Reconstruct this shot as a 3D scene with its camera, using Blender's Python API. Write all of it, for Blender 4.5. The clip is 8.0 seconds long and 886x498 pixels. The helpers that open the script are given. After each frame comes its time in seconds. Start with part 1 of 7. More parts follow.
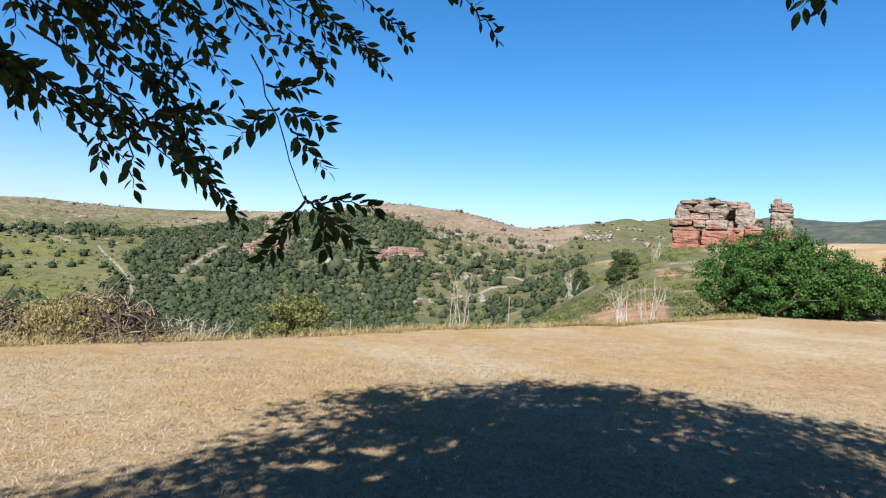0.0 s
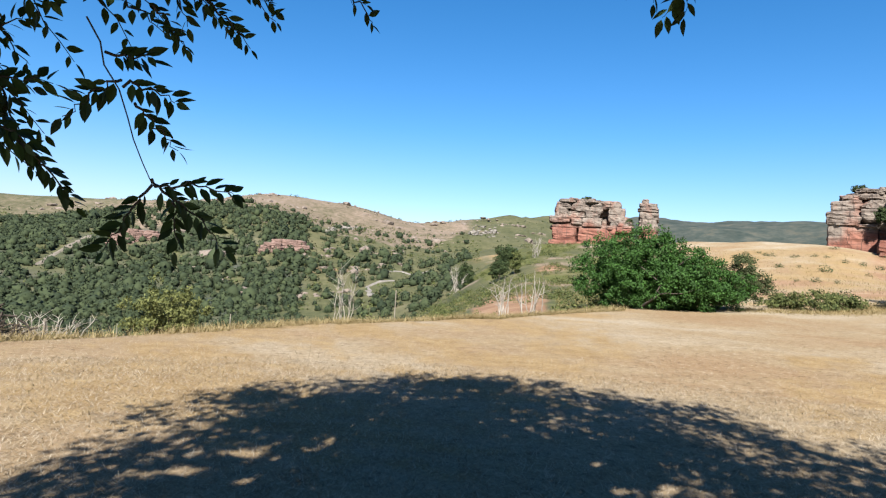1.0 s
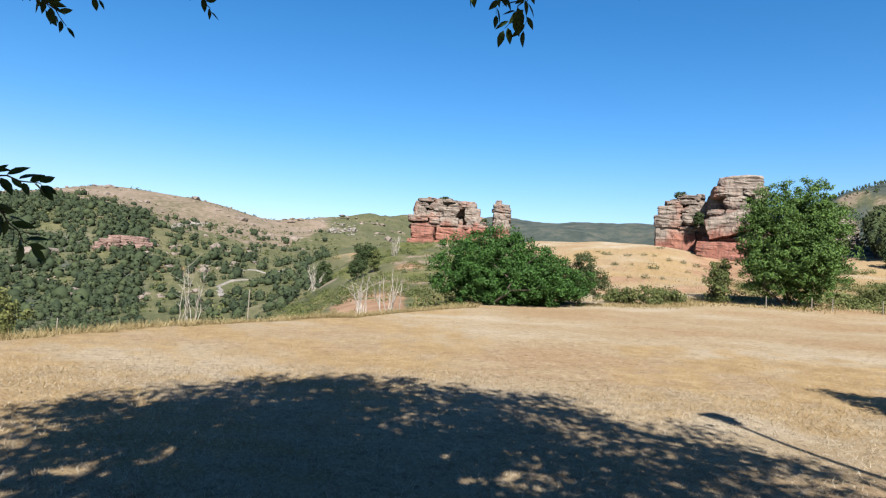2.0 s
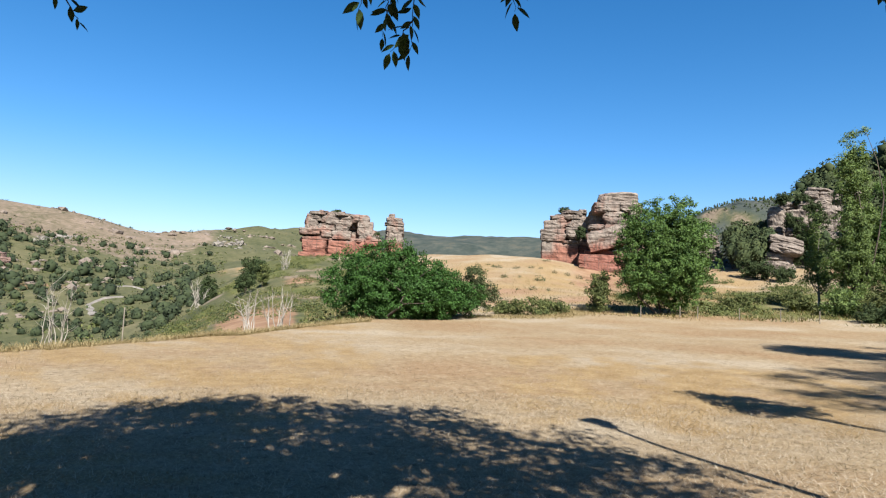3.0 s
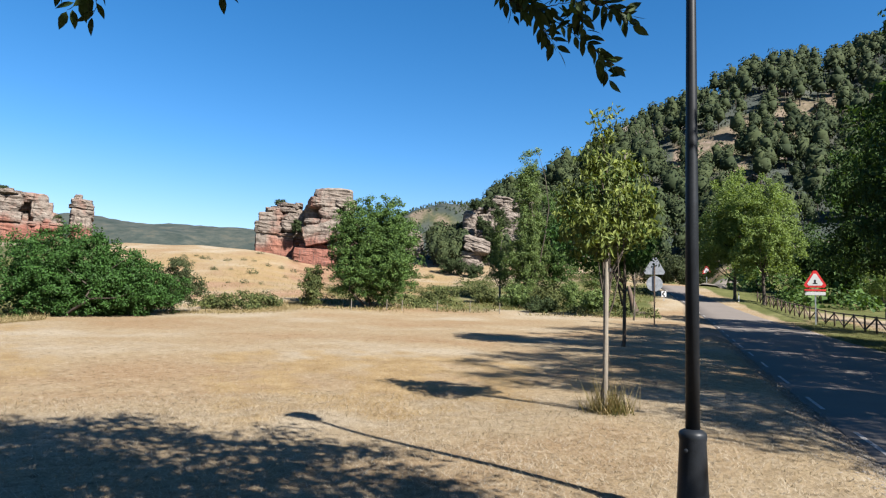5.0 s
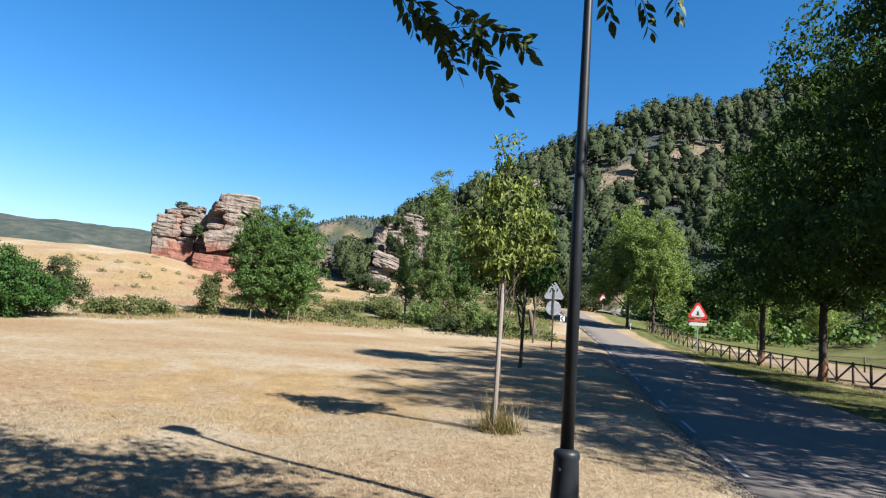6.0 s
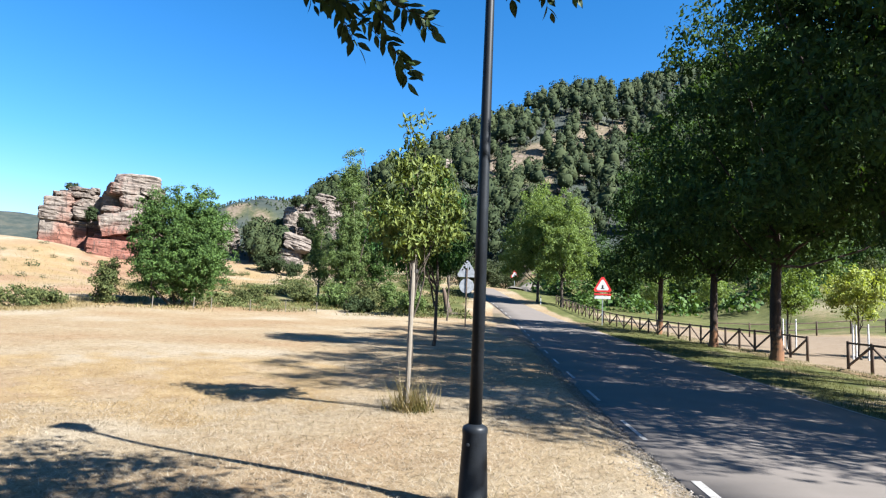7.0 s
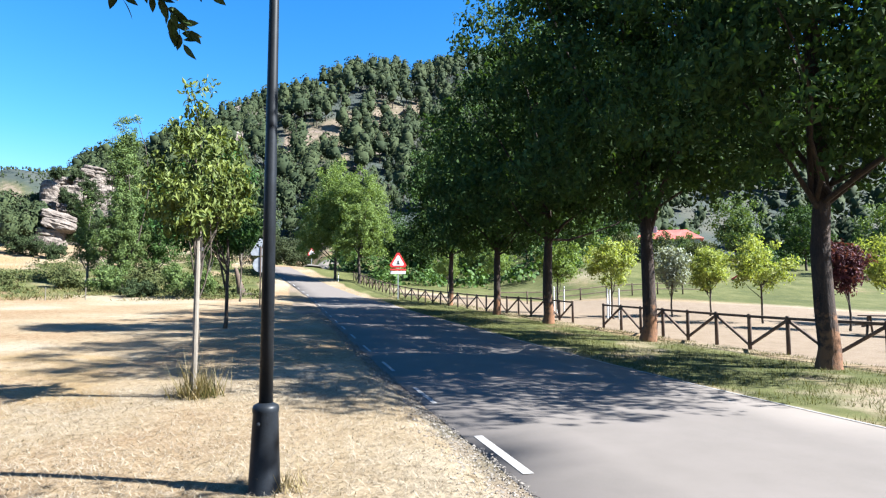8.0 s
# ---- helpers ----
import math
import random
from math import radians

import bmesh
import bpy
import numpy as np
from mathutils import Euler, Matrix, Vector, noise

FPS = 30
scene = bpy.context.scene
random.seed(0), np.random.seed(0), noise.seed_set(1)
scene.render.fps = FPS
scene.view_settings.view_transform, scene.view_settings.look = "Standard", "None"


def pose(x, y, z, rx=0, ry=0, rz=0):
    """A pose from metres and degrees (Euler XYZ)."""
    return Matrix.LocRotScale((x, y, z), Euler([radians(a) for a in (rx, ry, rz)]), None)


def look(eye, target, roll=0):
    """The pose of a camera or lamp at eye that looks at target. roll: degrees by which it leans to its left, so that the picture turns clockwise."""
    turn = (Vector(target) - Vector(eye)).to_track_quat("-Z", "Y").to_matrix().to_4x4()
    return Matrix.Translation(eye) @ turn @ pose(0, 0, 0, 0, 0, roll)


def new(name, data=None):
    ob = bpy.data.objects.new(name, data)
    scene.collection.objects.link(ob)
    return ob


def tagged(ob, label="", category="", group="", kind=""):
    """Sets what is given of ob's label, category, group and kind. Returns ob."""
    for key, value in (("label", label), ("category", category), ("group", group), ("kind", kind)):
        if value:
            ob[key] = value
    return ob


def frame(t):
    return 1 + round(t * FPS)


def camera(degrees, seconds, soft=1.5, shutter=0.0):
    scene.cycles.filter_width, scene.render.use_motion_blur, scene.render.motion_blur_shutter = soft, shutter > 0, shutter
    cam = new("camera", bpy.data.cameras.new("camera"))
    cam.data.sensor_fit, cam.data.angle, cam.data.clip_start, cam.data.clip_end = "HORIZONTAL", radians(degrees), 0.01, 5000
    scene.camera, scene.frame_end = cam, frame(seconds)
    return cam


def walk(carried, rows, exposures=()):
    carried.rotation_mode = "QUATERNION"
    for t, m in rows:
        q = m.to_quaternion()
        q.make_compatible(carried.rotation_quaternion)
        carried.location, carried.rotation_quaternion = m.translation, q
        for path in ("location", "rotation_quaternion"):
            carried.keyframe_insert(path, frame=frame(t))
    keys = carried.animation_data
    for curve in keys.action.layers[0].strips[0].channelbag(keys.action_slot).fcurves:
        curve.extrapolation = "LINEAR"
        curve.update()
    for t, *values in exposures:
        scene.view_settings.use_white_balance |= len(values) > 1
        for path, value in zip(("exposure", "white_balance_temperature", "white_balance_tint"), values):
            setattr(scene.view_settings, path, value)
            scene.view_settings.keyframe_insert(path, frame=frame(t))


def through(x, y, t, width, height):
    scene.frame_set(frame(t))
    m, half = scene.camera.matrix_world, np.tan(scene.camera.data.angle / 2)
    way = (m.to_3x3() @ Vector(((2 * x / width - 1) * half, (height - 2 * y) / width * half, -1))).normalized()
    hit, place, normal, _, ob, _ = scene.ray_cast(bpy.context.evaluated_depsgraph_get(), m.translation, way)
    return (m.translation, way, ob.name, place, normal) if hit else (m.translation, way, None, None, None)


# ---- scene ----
cam = camera(70.7, 8.0, 1.2)

PATH = [
    (0, (-0.113, -0.124, 1.564), (-0.104, 1.874, 1.653), 3.5),
    (0.5, (-0.079, -0.067, 1.56), (0.113, 1.922, 1.65), 3.7),
    (1, (-0.043, -0.053, 1.564), (0.323, 1.911, 1.656), 3.7),
    (1.5, (-0.004, -0.042, 1.569), (0.553, 1.874, 1.705), 3.8),
    (1.7, (0.008, -0.055, 1.565), (0.672, 1.828, 1.683), 3.6),
    (3, (0.014, -0.153, 1.593), (1.103, 1.516, 1.766), 2.4),
    (3.5, (0.022, -0.155, 1.607), (1.304, 1.373, 1.763), 2.2),
    (4, (0.027, -0.165, 1.607), (1.484, 1.2, 1.741), 3.0),
    (4.5, (0.053, -0.176, 1.613), (1.641, 1.03, 1.762), 2.4),
    (5, (0.055, -0.209, 1.614), (1.76, 0.82, 1.8), 1.9),
    (6.5, (0.185, -0.359, 1.602), (2.052, 0.314, 1.851), 4.4),
    (7, (0.201, -0.367, 1.616), (2.123, 0.144, 1.823), 2.4),
    (7.5, (0.198, -0.397, 1.607), (2.184, -0.253, 1.798), 0.7),
    (8, (0.177, -0.427, 1.592), (2.168, -0.553, 1.74), -0.0),
]
walk(cam, [(t, look(eye, target, roll)) for t, eye, target, roll in PATH], [(0, 1.86, 6400, 10), (1.5, 1.82, 6400, 10), (3, 1.76, 6400, 10), (4.5, 1.78, 6400, 10), (6.5, 2.06, 6180, 9), (8, 2.50, 5820, 8)])

# ---- light ----
SUN_AZ, SUN_EL = 197.0, 41.0  # degrees: clockwise from +y, and above the horizon
world = bpy.data.worlds.new("sky")
scene.world = world
world.use_nodes = True
wn = world.node_tree.nodes
sky = wn.new("ShaderNodeTexSky")
sky.sky_type, sky.sun_disc = "NISHITA", False
sky.sun_elevation, sky.sun_rotation = radians(SUN_EL), radians(SUN_AZ)
sky.air_density, sky.dust_density, sky.ozone_density, sky.altitude = 1.0, 0.6, 2.0, 1100
wn["Background"].inputs["Strength"].default_value = 0.051
deep = wn.new("ShaderNodeHueSaturation")
hsv = wn.new("ShaderNodeSeparateColor")
hsv.mode = "HSV"
world.node_tree.links.new(sky.outputs["Color"], hsv.inputs[0])
for socket, low, high in (("Saturation", 0.92, 1.36), ("Value", 0.74, 1.04), ("Hue", 0.516, 0.500)):  # hazier and duller where the sky is pale
    rich = wn.new("ShaderNodeMapRange")
    for k, value in zip(("From Min", "From Max", "To Min", "To Max"), (0.25, 0.62, low, high)):
        rich.inputs[k].default_value = value
    world.node_tree.links.new(hsv.outputs[1], rich.inputs["Value"])
    world.node_tree.links.new(rich.outputs["Result"], deep.inputs[socket])
world.node_tree.links.new(sky.outputs["Color"], deep.inputs["Color"])
world.node_tree.links.new(deep.outputs["Color"], wn["Background"].inputs["Color"])
sun = new("sun", bpy.data.lights.new("sun", "SUN"))
sun.data.energy, sun.data.angle, sun.data.color = 5.0, radians(0.53), (1.0, 0.95, 0.88)
sa, se = radians(SUN_AZ), radians(SUN_EL)
SUN_DIR = Vector((math.sin(sa) * math.cos(se), math.cos(sa) * math.cos(se), math.sin(se)))
sun.matrix_world = Matrix.Translation(SUN_DIR * 60) @ SUN_DIR.to_track_quat("Z", "Y").to_matrix().to_4x4()


# ---- the lie of the land ----
def step(a, b, v):
    """Smooth step from 0 at a to 1 at b."""
    t = np.clip((v - a) / (b - a), 0.0, 1.0)
    return t * t * (3 - 2 * t)


def waves(x, y, size, seed):
    """Cheap smooth noise in about -1..1 from a few rotated sines."""
    r = np.random.RandomState(seed)
    out = 0
    for k in range(5):
        a, f, p = r.uniform(0, 6.28), r.uniform(0.6, 1.9) * 6.28 / size, r.uniform(0, 6.28)
        out = out + np.sin((x * math.cos(a) + y * math.sin(a)) * f + p + 0.7 * np.sin((y * math.cos(a) - x * math.sin(a)) * f * 0.7))
    return out / 3.2


def plateau(x, y):
    """The mown field and the meadow: level at the shade tree, rising gently to the rocks and along the road."""
    s = 0.85 * x + 0.5 * y
    rise = 0.03 * (np.log1p(np.exp(np.clip((s - 9) / 2.5, -30, 30))) * 2.5)
    far = np.clip(s - 30, 0, None)
    return np.minimum(rise, 3.4) + np.where(far < 80, 0.00135 * far ** 2, 8.64 + 0.02 * (1 - np.exp(-(far - 80) / 60)) * 60)


# ridges and hills: x, y, height, radius along x, radius along y, turn in degrees
HILLS = [
    (-20, 520, 29, 62, 120, 0), (16, 540, 5, 78, 120, 0), (166, 580, 13, 66, 110, -10), (-292, 440, 29, 191, 120, 35),
    (-227, 500, 6, 80, 110, 10), (-62, 290, 19, 60, 60, 0), (-10, 260, 6, 45, 60, 0), (240, 640, 32, 92, 120, -20),
    (606, 350, 92, 93, 100, -30), (470, 420, 7, 96, 100, -40),
    (1142, 1250, 95, 743, 260, -35), (1127, 900, 60, 337, 420, 0), (376, 1500, 81, 636, 260, 0),
    (-650, -100, 40, 200, 300, 0), (0, -600, 45, 400, 150, 0),
]


def road_y(x):
    """The road's centre line: straight past the trees, then bending left uphill."""
    x = np.asarray(x, float)
    return -5.07 + 0.183 * x + 0.0025 * np.clip(x - 40, 0, None) ** 2


def rim_reach(az):
    """How far the mown field reaches before the slope."""
    return np.interp(az, [8, 16, 22, 28, 34], [22, 22.5, 27.5, 33, 39])


def ground_height(x, y):
    """The height of the ground: field, valley, hills and the wooded slope above the road."""
    x, y = np.asarray(x, float), np.asarray(y, float)
    r, az = np.hypot(x, y), np.degrees(np.arctan2(x, y))
    z = plateau(x, y)
    d = (y - x - 17.8) / 1.414 + 1.2 * waves(x, y, 14, 3) * step(10, 30, r)
    side = 1 - step(7, 21, az + 2.0 * waves(x, y, 60, 5))
    drop = step(-1.0, 9.0, d) * 1.8 + step(4, 75, d) * 11.5
    z = z - drop * side
    z = z - 2.3 * step(58, 100, r) * (1 - step(126, 150, r)) * step(41, 49, az) * (1 - step(60, 74, az)) + 0.45 * step(60, 100, r) * (1 - step(130, 200, r)) * step(28, 33, az) * (1 - step(36, 44, az))
    past = r - rim_reach(az)
    z = z - 0.55 * step(0, 5, past) * (1 - step(25, 70, past)) * step(9, 12, az) * (1 - step(21, 26, az))
    rim = 0
    for hx, hy, a, sx, sy, turn in HILLS:
        c, s = math.cos(radians(turn)), math.sin(radians(turn))
        u, v = (x - hx) * c + (y - hy) * s, (y - hy) * c - (x - hx) * s
        rim = rim + a * np.exp(-0.5 * ((u / sx) ** 2 + (v / sy) ** 2))
    z = z + rim * step(70, 420, r) + (17 * step(180, 500, r) + 1.5 * waves(x, y, 90, 9) * step(120, 300, r)) * step(-110, -60, az) * (1 - step(12, 26, az))
    z = z + 9 * waves(x, y, 300, 95) * step(820, 1000, r)
    wood = 84 * step(0, 1, (x - 104 + 0.3 * np.clip(y, 0, None)) / 175) * (1 - 0.95 * step(0, 150, y)) * step(-330, -180, y)
    z = z + wood + 1.2 * waves(x, y, 45, 11) * step(110, 180, x)
    park = step(-9, -22, y) * step(8, 70, x)
    z = z + park * (1.3 * step(12, 55, x) + 3.4 * step(48, 92, x)) 
    z = z + 0.05 * waves(x, y, 9, 21) * step(9, 40, r)
    bank = y - road_y(x) - 2.6
    z = z + 0.12 * (1 - step(3.0, 6.5, bank)) * step(2.0, 4.5, x) * (1 - step(18, 30, x)) * step(-1, 0, bank)
    past = np.clip(r - 86, 0, 22)
    over = step(72, 76, az) * (1 - step(81.5, 83.5, az)) * (1 - step(112, 150, r))
    z = z - 0.13 * past * over
    w = (1 - step(2.5, 3.3, np.abs(y - road_y(x))) * np.where(y > road_y(x), 1, step(2.9, 6.5, np.abs(y - road_y(x))))) * (1 - step(86, 90, x)) * step(-90, -70, x)
    return z * (1 - w) + (plateau(x, road_y(x)) - 0.045) * w


# ---- materials ----
def shader(name):
    m = bpy.data.materials.new(name)
    m.use_nodes = True
    return m, m.node_tree, m.node_tree.nodes["Principled BSDF"]


def node(tree, kind, **values):
    n = tree.nodes.new(kind)
    for key, value in values.items():
        n.inputs[key.replace("_", " ")].default_value = value
    return n


def ramp(tree, source, stops):
    r = tree.nodes.new("ShaderNodeValToRGB")
    el = r.color_ramp.elements
    while len(el) < len(stops):
        el.new(0.5)
    for e, (p, c) in zip(el, stops):
        e.position, e.color = p, (*c, 1)
    tree.links.new(source, r.inputs["Fac"])
    return r.outputs["Color"]


def mixed(tree, a, b, fac, blend="MIX"):
    m = tree.nodes.new("ShaderNodeMix")
    m.data_type, m.blend_type = "RGBA", blend
    for socket, v in ((m.inputs[0], fac), (m.inputs[6], a), (m.inputs[7], b)):
        if isinstance(v, (int, float)):
            socket.default_value = v
        elif isinstance(v, tuple):
            socket.default_value = (*v, 1)
        else:
            tree.links.new(v, socket)
    return m.outputs[2]


def maths(tree, op, a, b=0.0, clamp=False):
    m = tree.nodes.new("ShaderNodeMath")
    m.operation, m.use_clamp = op, clamp
    for socket, v in ((m.inputs[0], a), (m.inputs[1], b)):
        if isinstance(v, (int, float)):
            socket.default_value = v
        else:
            tree.links.new(v, socket)
    return m.outputs[0]


def grain(tree, size, detail=4.0, rough=0.6, stretch=(1, 1, 1), local=False):
    """Noise in world metres, or in the object's own; size is the size of its lumps."""
    n = node(tree, "ShaderNodeTexNoise", Scale=1.0 / size, Detail=detail, Roughness=rough)
    if local:
        src = tree.nodes.new("ShaderNodeTexCoord").outputs["Object"]
    else:
        src = tree.nodes.new("ShaderNodeNewGeometry").outputs["Position"]
    mp = tree.nodes.new("ShaderNodeMapping")
    mp.inputs["Scale"].default_value = stretch
    tree.links.new(src, mp.inputs["Vector"])
    tree.links.new(mp.outputs["Vector"], n.inputs["Vector"])
    return n.outputs["Fac"]


def bumped(tree, bsdf, height, strength=0.5, distance=0.02):
    b = node(tree, "ShaderNodeBump", Strength=strength, Distance=distance)
    tree.links.new(height, b.inputs["Height"])
    tree.links.new(b.outputs["Normal"], bsdf.inputs["Normal"])


def surface(name, low, mid, high, size=0.2, fine=0.02, rough=0.8, metal=0.0, bump=0.3, depth=0.01, stretch=(1, 1, 1), local=True):
    """A worn surface: large stains and fine grain between three colours, with relief."""
    m, t, b = shader(name)
    big, small = grain(t, size, 5, 0.65, stretch, local), grain(t, fine, 3, 0.6, stretch, local)
    f = maths(t, "ADD", maths(t, "MULTIPLY", big, 0.65), maths(t, "MULTIPLY", small, 0.35))
    t.links.new(ramp(t, f, [(0.36, low), (0.5, mid), (0.64, high)]), b.inputs["Base Color"])
    b.inputs["Roughness"].default_value, b.inputs["Metallic"].default_value = rough, metal
    bumped(t, b, f, bump, depth)
    return m


def leafy(name, dark, light, through=0.35, rough=0.5, patch=0.6):
    """Leaves: each its own tint, glossy, with light shining through."""
    m, t, b = shader(name)
    g = t.nodes.new("ShaderNodeNewGeometry")
    f = maths(t, "ADD", maths(t, "MULTIPLY", g.outputs["Random Per Island"], 0.6), maths(t, "MULTIPLY", grain(t, patch, 2), 0.4))
    col = ramp(t, f, [(0.15, dark), (0.85, light)])
    t.links.new(col, b.inputs["Base Color"])
    b.inputs["Roughness"].default_value, b.inputs["Specular IOR Level"].default_value = rough + 0.15, 0.22
    tr = t.nodes.new("ShaderNodeBsdfTranslucent")
    t.links.new(mixed(t, col, (1.0, 1.0, 0.35), 1.0, "MULTIPLY"), tr.inputs["Color"])
    mix = t.nodes.new("ShaderNodeMixShader")
    mix.inputs[0].default_value = through
    t.links.new(b.outputs[0], mix.inputs[1])
    t.links.new(tr.outputs[0], mix.inputs[2])
    t.links.new(mix.outputs[0], t.nodes["Material Output"].inputs["Surface"])
    return m


def ground_material():
    """Straw, scrub, bare stony soil, red earth, lawn and sand, blended by what covers the ground."""
    m, t, b = shader("ground_cover")
    big, mid, fine = grain(t, 7.0, 5, 0.6), grain(t, 0.55, 5, 0.65), grain(t, 0.035, 4, 0.75, (1, 0.55, 1))
    straw = mixed(t, ramp(t, mid, [(0.3, (0.083, 0.054, 0.026)), (0.5, (0.182, 0.131, 0.073)), (0.72, (0.237, 0.187, 0.117))]),
                  ramp(t, fine, [(0.32, (0.044, 0.028, 0.013)), (0.5, (0.174, 0.126, 0.072)), (0.68, (0.303, 0.252, 0.169))]), 0.55)
    straw = mixed(t, straw, ramp(t, big, [(0.36, (0.165, 0.094, 0.044)), (0.5, (0.204, 0.154, 0.091)), (0.62, (0.275, 0.243, 0.185))]), 0.45)
    fleck = grain(t, 0.15, 3, 0.7)
    straw = mixed(t, straw, (0.052, 0.033, 0.015), maths(t, "MULTIPLY", maths(t, "SUBTRACT", fleck, 0.55), 4.5, True))
    straw = mixed(t, straw, (0.315, 0.262, 0.185), maths(t, "MULTIPLY", maths(t, "SUBTRACT", 0.44, fleck), 3.5, True))
    far, wide = grain(t, 26.0, 6, 0.68), grain(t, 3.2, 5, 0.7)
    scrub = mixed(t, ramp(t, far, [(0.35, (0.040, 0.045, 0.018)), (0.5, (0.062, 0.063, 0.028)), (0.66, (0.105, 0.092, 0.050))]),
                  ramp(t, wide, [(0.35, (0.026, 0.031, 0.013)), (0.55, (0.062, 0.062, 0.028)), (0.7, (0.125, 0.108, 0.065))]), 0.5)
    bare = mixed(t, ramp(t, far, [(0.38, (0.079, 0.065, 0.040)), (0.52, (0.127, 0.098, 0.067)), (0.62, (0.180, 0.134, 0.104))]),
                 ramp(t, wide, [(0.38, (0.054, 0.049, 0.028)), (0.55, (0.131, 0.102, 0.072)), (0.68, (0.216, 0.166, 0.143))]), 0.5)
    tuft = grain(t, 1.2, 4, 0.75)
    dots = maths(t, "MULTIPLY", maths(t, "SUBTRACT", tuft, 0.53), 6.0, True)
    scrub = mixed(t, scrub, (0.030, 0.034, 0.016), maths(t, "MULTIPLY", dots, 0.8))
    bare = mixed(t, bare, (0.050, 0.047, 0.028), maths(t, "MULTIPLY", dots, 0.6))
    soil = ramp(t, wide, [(0.3, (0.105, 0.058, 0.032)), (0.55, (0.178, 0.108, 0.064)), (0.72, (0.225, 0.162, 0.105))])
    lawn = mixed(t, ramp(t, mid, [(0.3, (0.032, 0.040, 0.009)), (0.55, (0.064, 0.069, 0.019)), (0.75, (0.128, 0.119, 0.052))]),
                 ramp(t, wide, [(0.35, (0.029, 0.036, 0.009)), (0.52, (0.070, 0.072, 0.022)), (0.68, (0.132, 0.120, 0.053))]), 0.5)
    sand = mixed(t, ramp(t, mid, [(0.3, (0.119, 0.085, 0.054)), (0.6, (0.177, 0.136, 0.095))]), ramp(t, fine, [(0.3, (0.112, 0.082, 0.054)), (0.7, (0.187, 0.146, 0.105))]), 0.4)
    # Wood cover leans grey-blue: part of the distance haze is mixed into it.
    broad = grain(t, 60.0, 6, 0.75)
    hazy_woods = mixed(t, ramp(t, broad, [(0.40, (0.018, 0.027, 0.024)), (0.52, (0.036, 0.045, 0.040)), (0.62, (0.070, 0.066, 0.050))]), ramp(t, far, [(0.4, (0.016, 0.024, 0.019)), (0.65, (0.058, 0.058, 0.046))]), 0.45)
    thatch = mixed(t, ramp(t, mid, [(0.3, (0.104, 0.062, 0.024)), (0.55, (0.198, 0.136, 0.064)), (0.74, (0.262, 0.202, 0.114))]),
                   ramp(t, fine, [(0.32, (0.062, 0.037, 0.014)), (0.5, (0.188, 0.128, 0.060)), (0.68, (0.296, 0.232, 0.136))]), 0.5)
    col = straw
    for cover, c in (("thatch", thatch), ("scrub", scrub), ("bare", bare), ("soil", soil), ("lawn", lawn), ("sand", sand), ("hazy_woods", hazy_woods)):
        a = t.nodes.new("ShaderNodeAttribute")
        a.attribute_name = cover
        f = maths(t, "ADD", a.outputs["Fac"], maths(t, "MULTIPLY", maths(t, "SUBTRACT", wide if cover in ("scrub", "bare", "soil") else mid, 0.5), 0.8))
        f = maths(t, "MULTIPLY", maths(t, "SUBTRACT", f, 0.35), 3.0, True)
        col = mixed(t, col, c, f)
    t.links.new(col, b.inputs["Base Color"])
    b.inputs["Roughness"].default_value, b.inputs["Specular IOR Level"].default_value = 0.95, 0.15
    bumped(t, b, maths(t, "ADD", fine, maths(t, "MULTIPLY", mid, 1.5)), 0.8, 0.03)
    return m


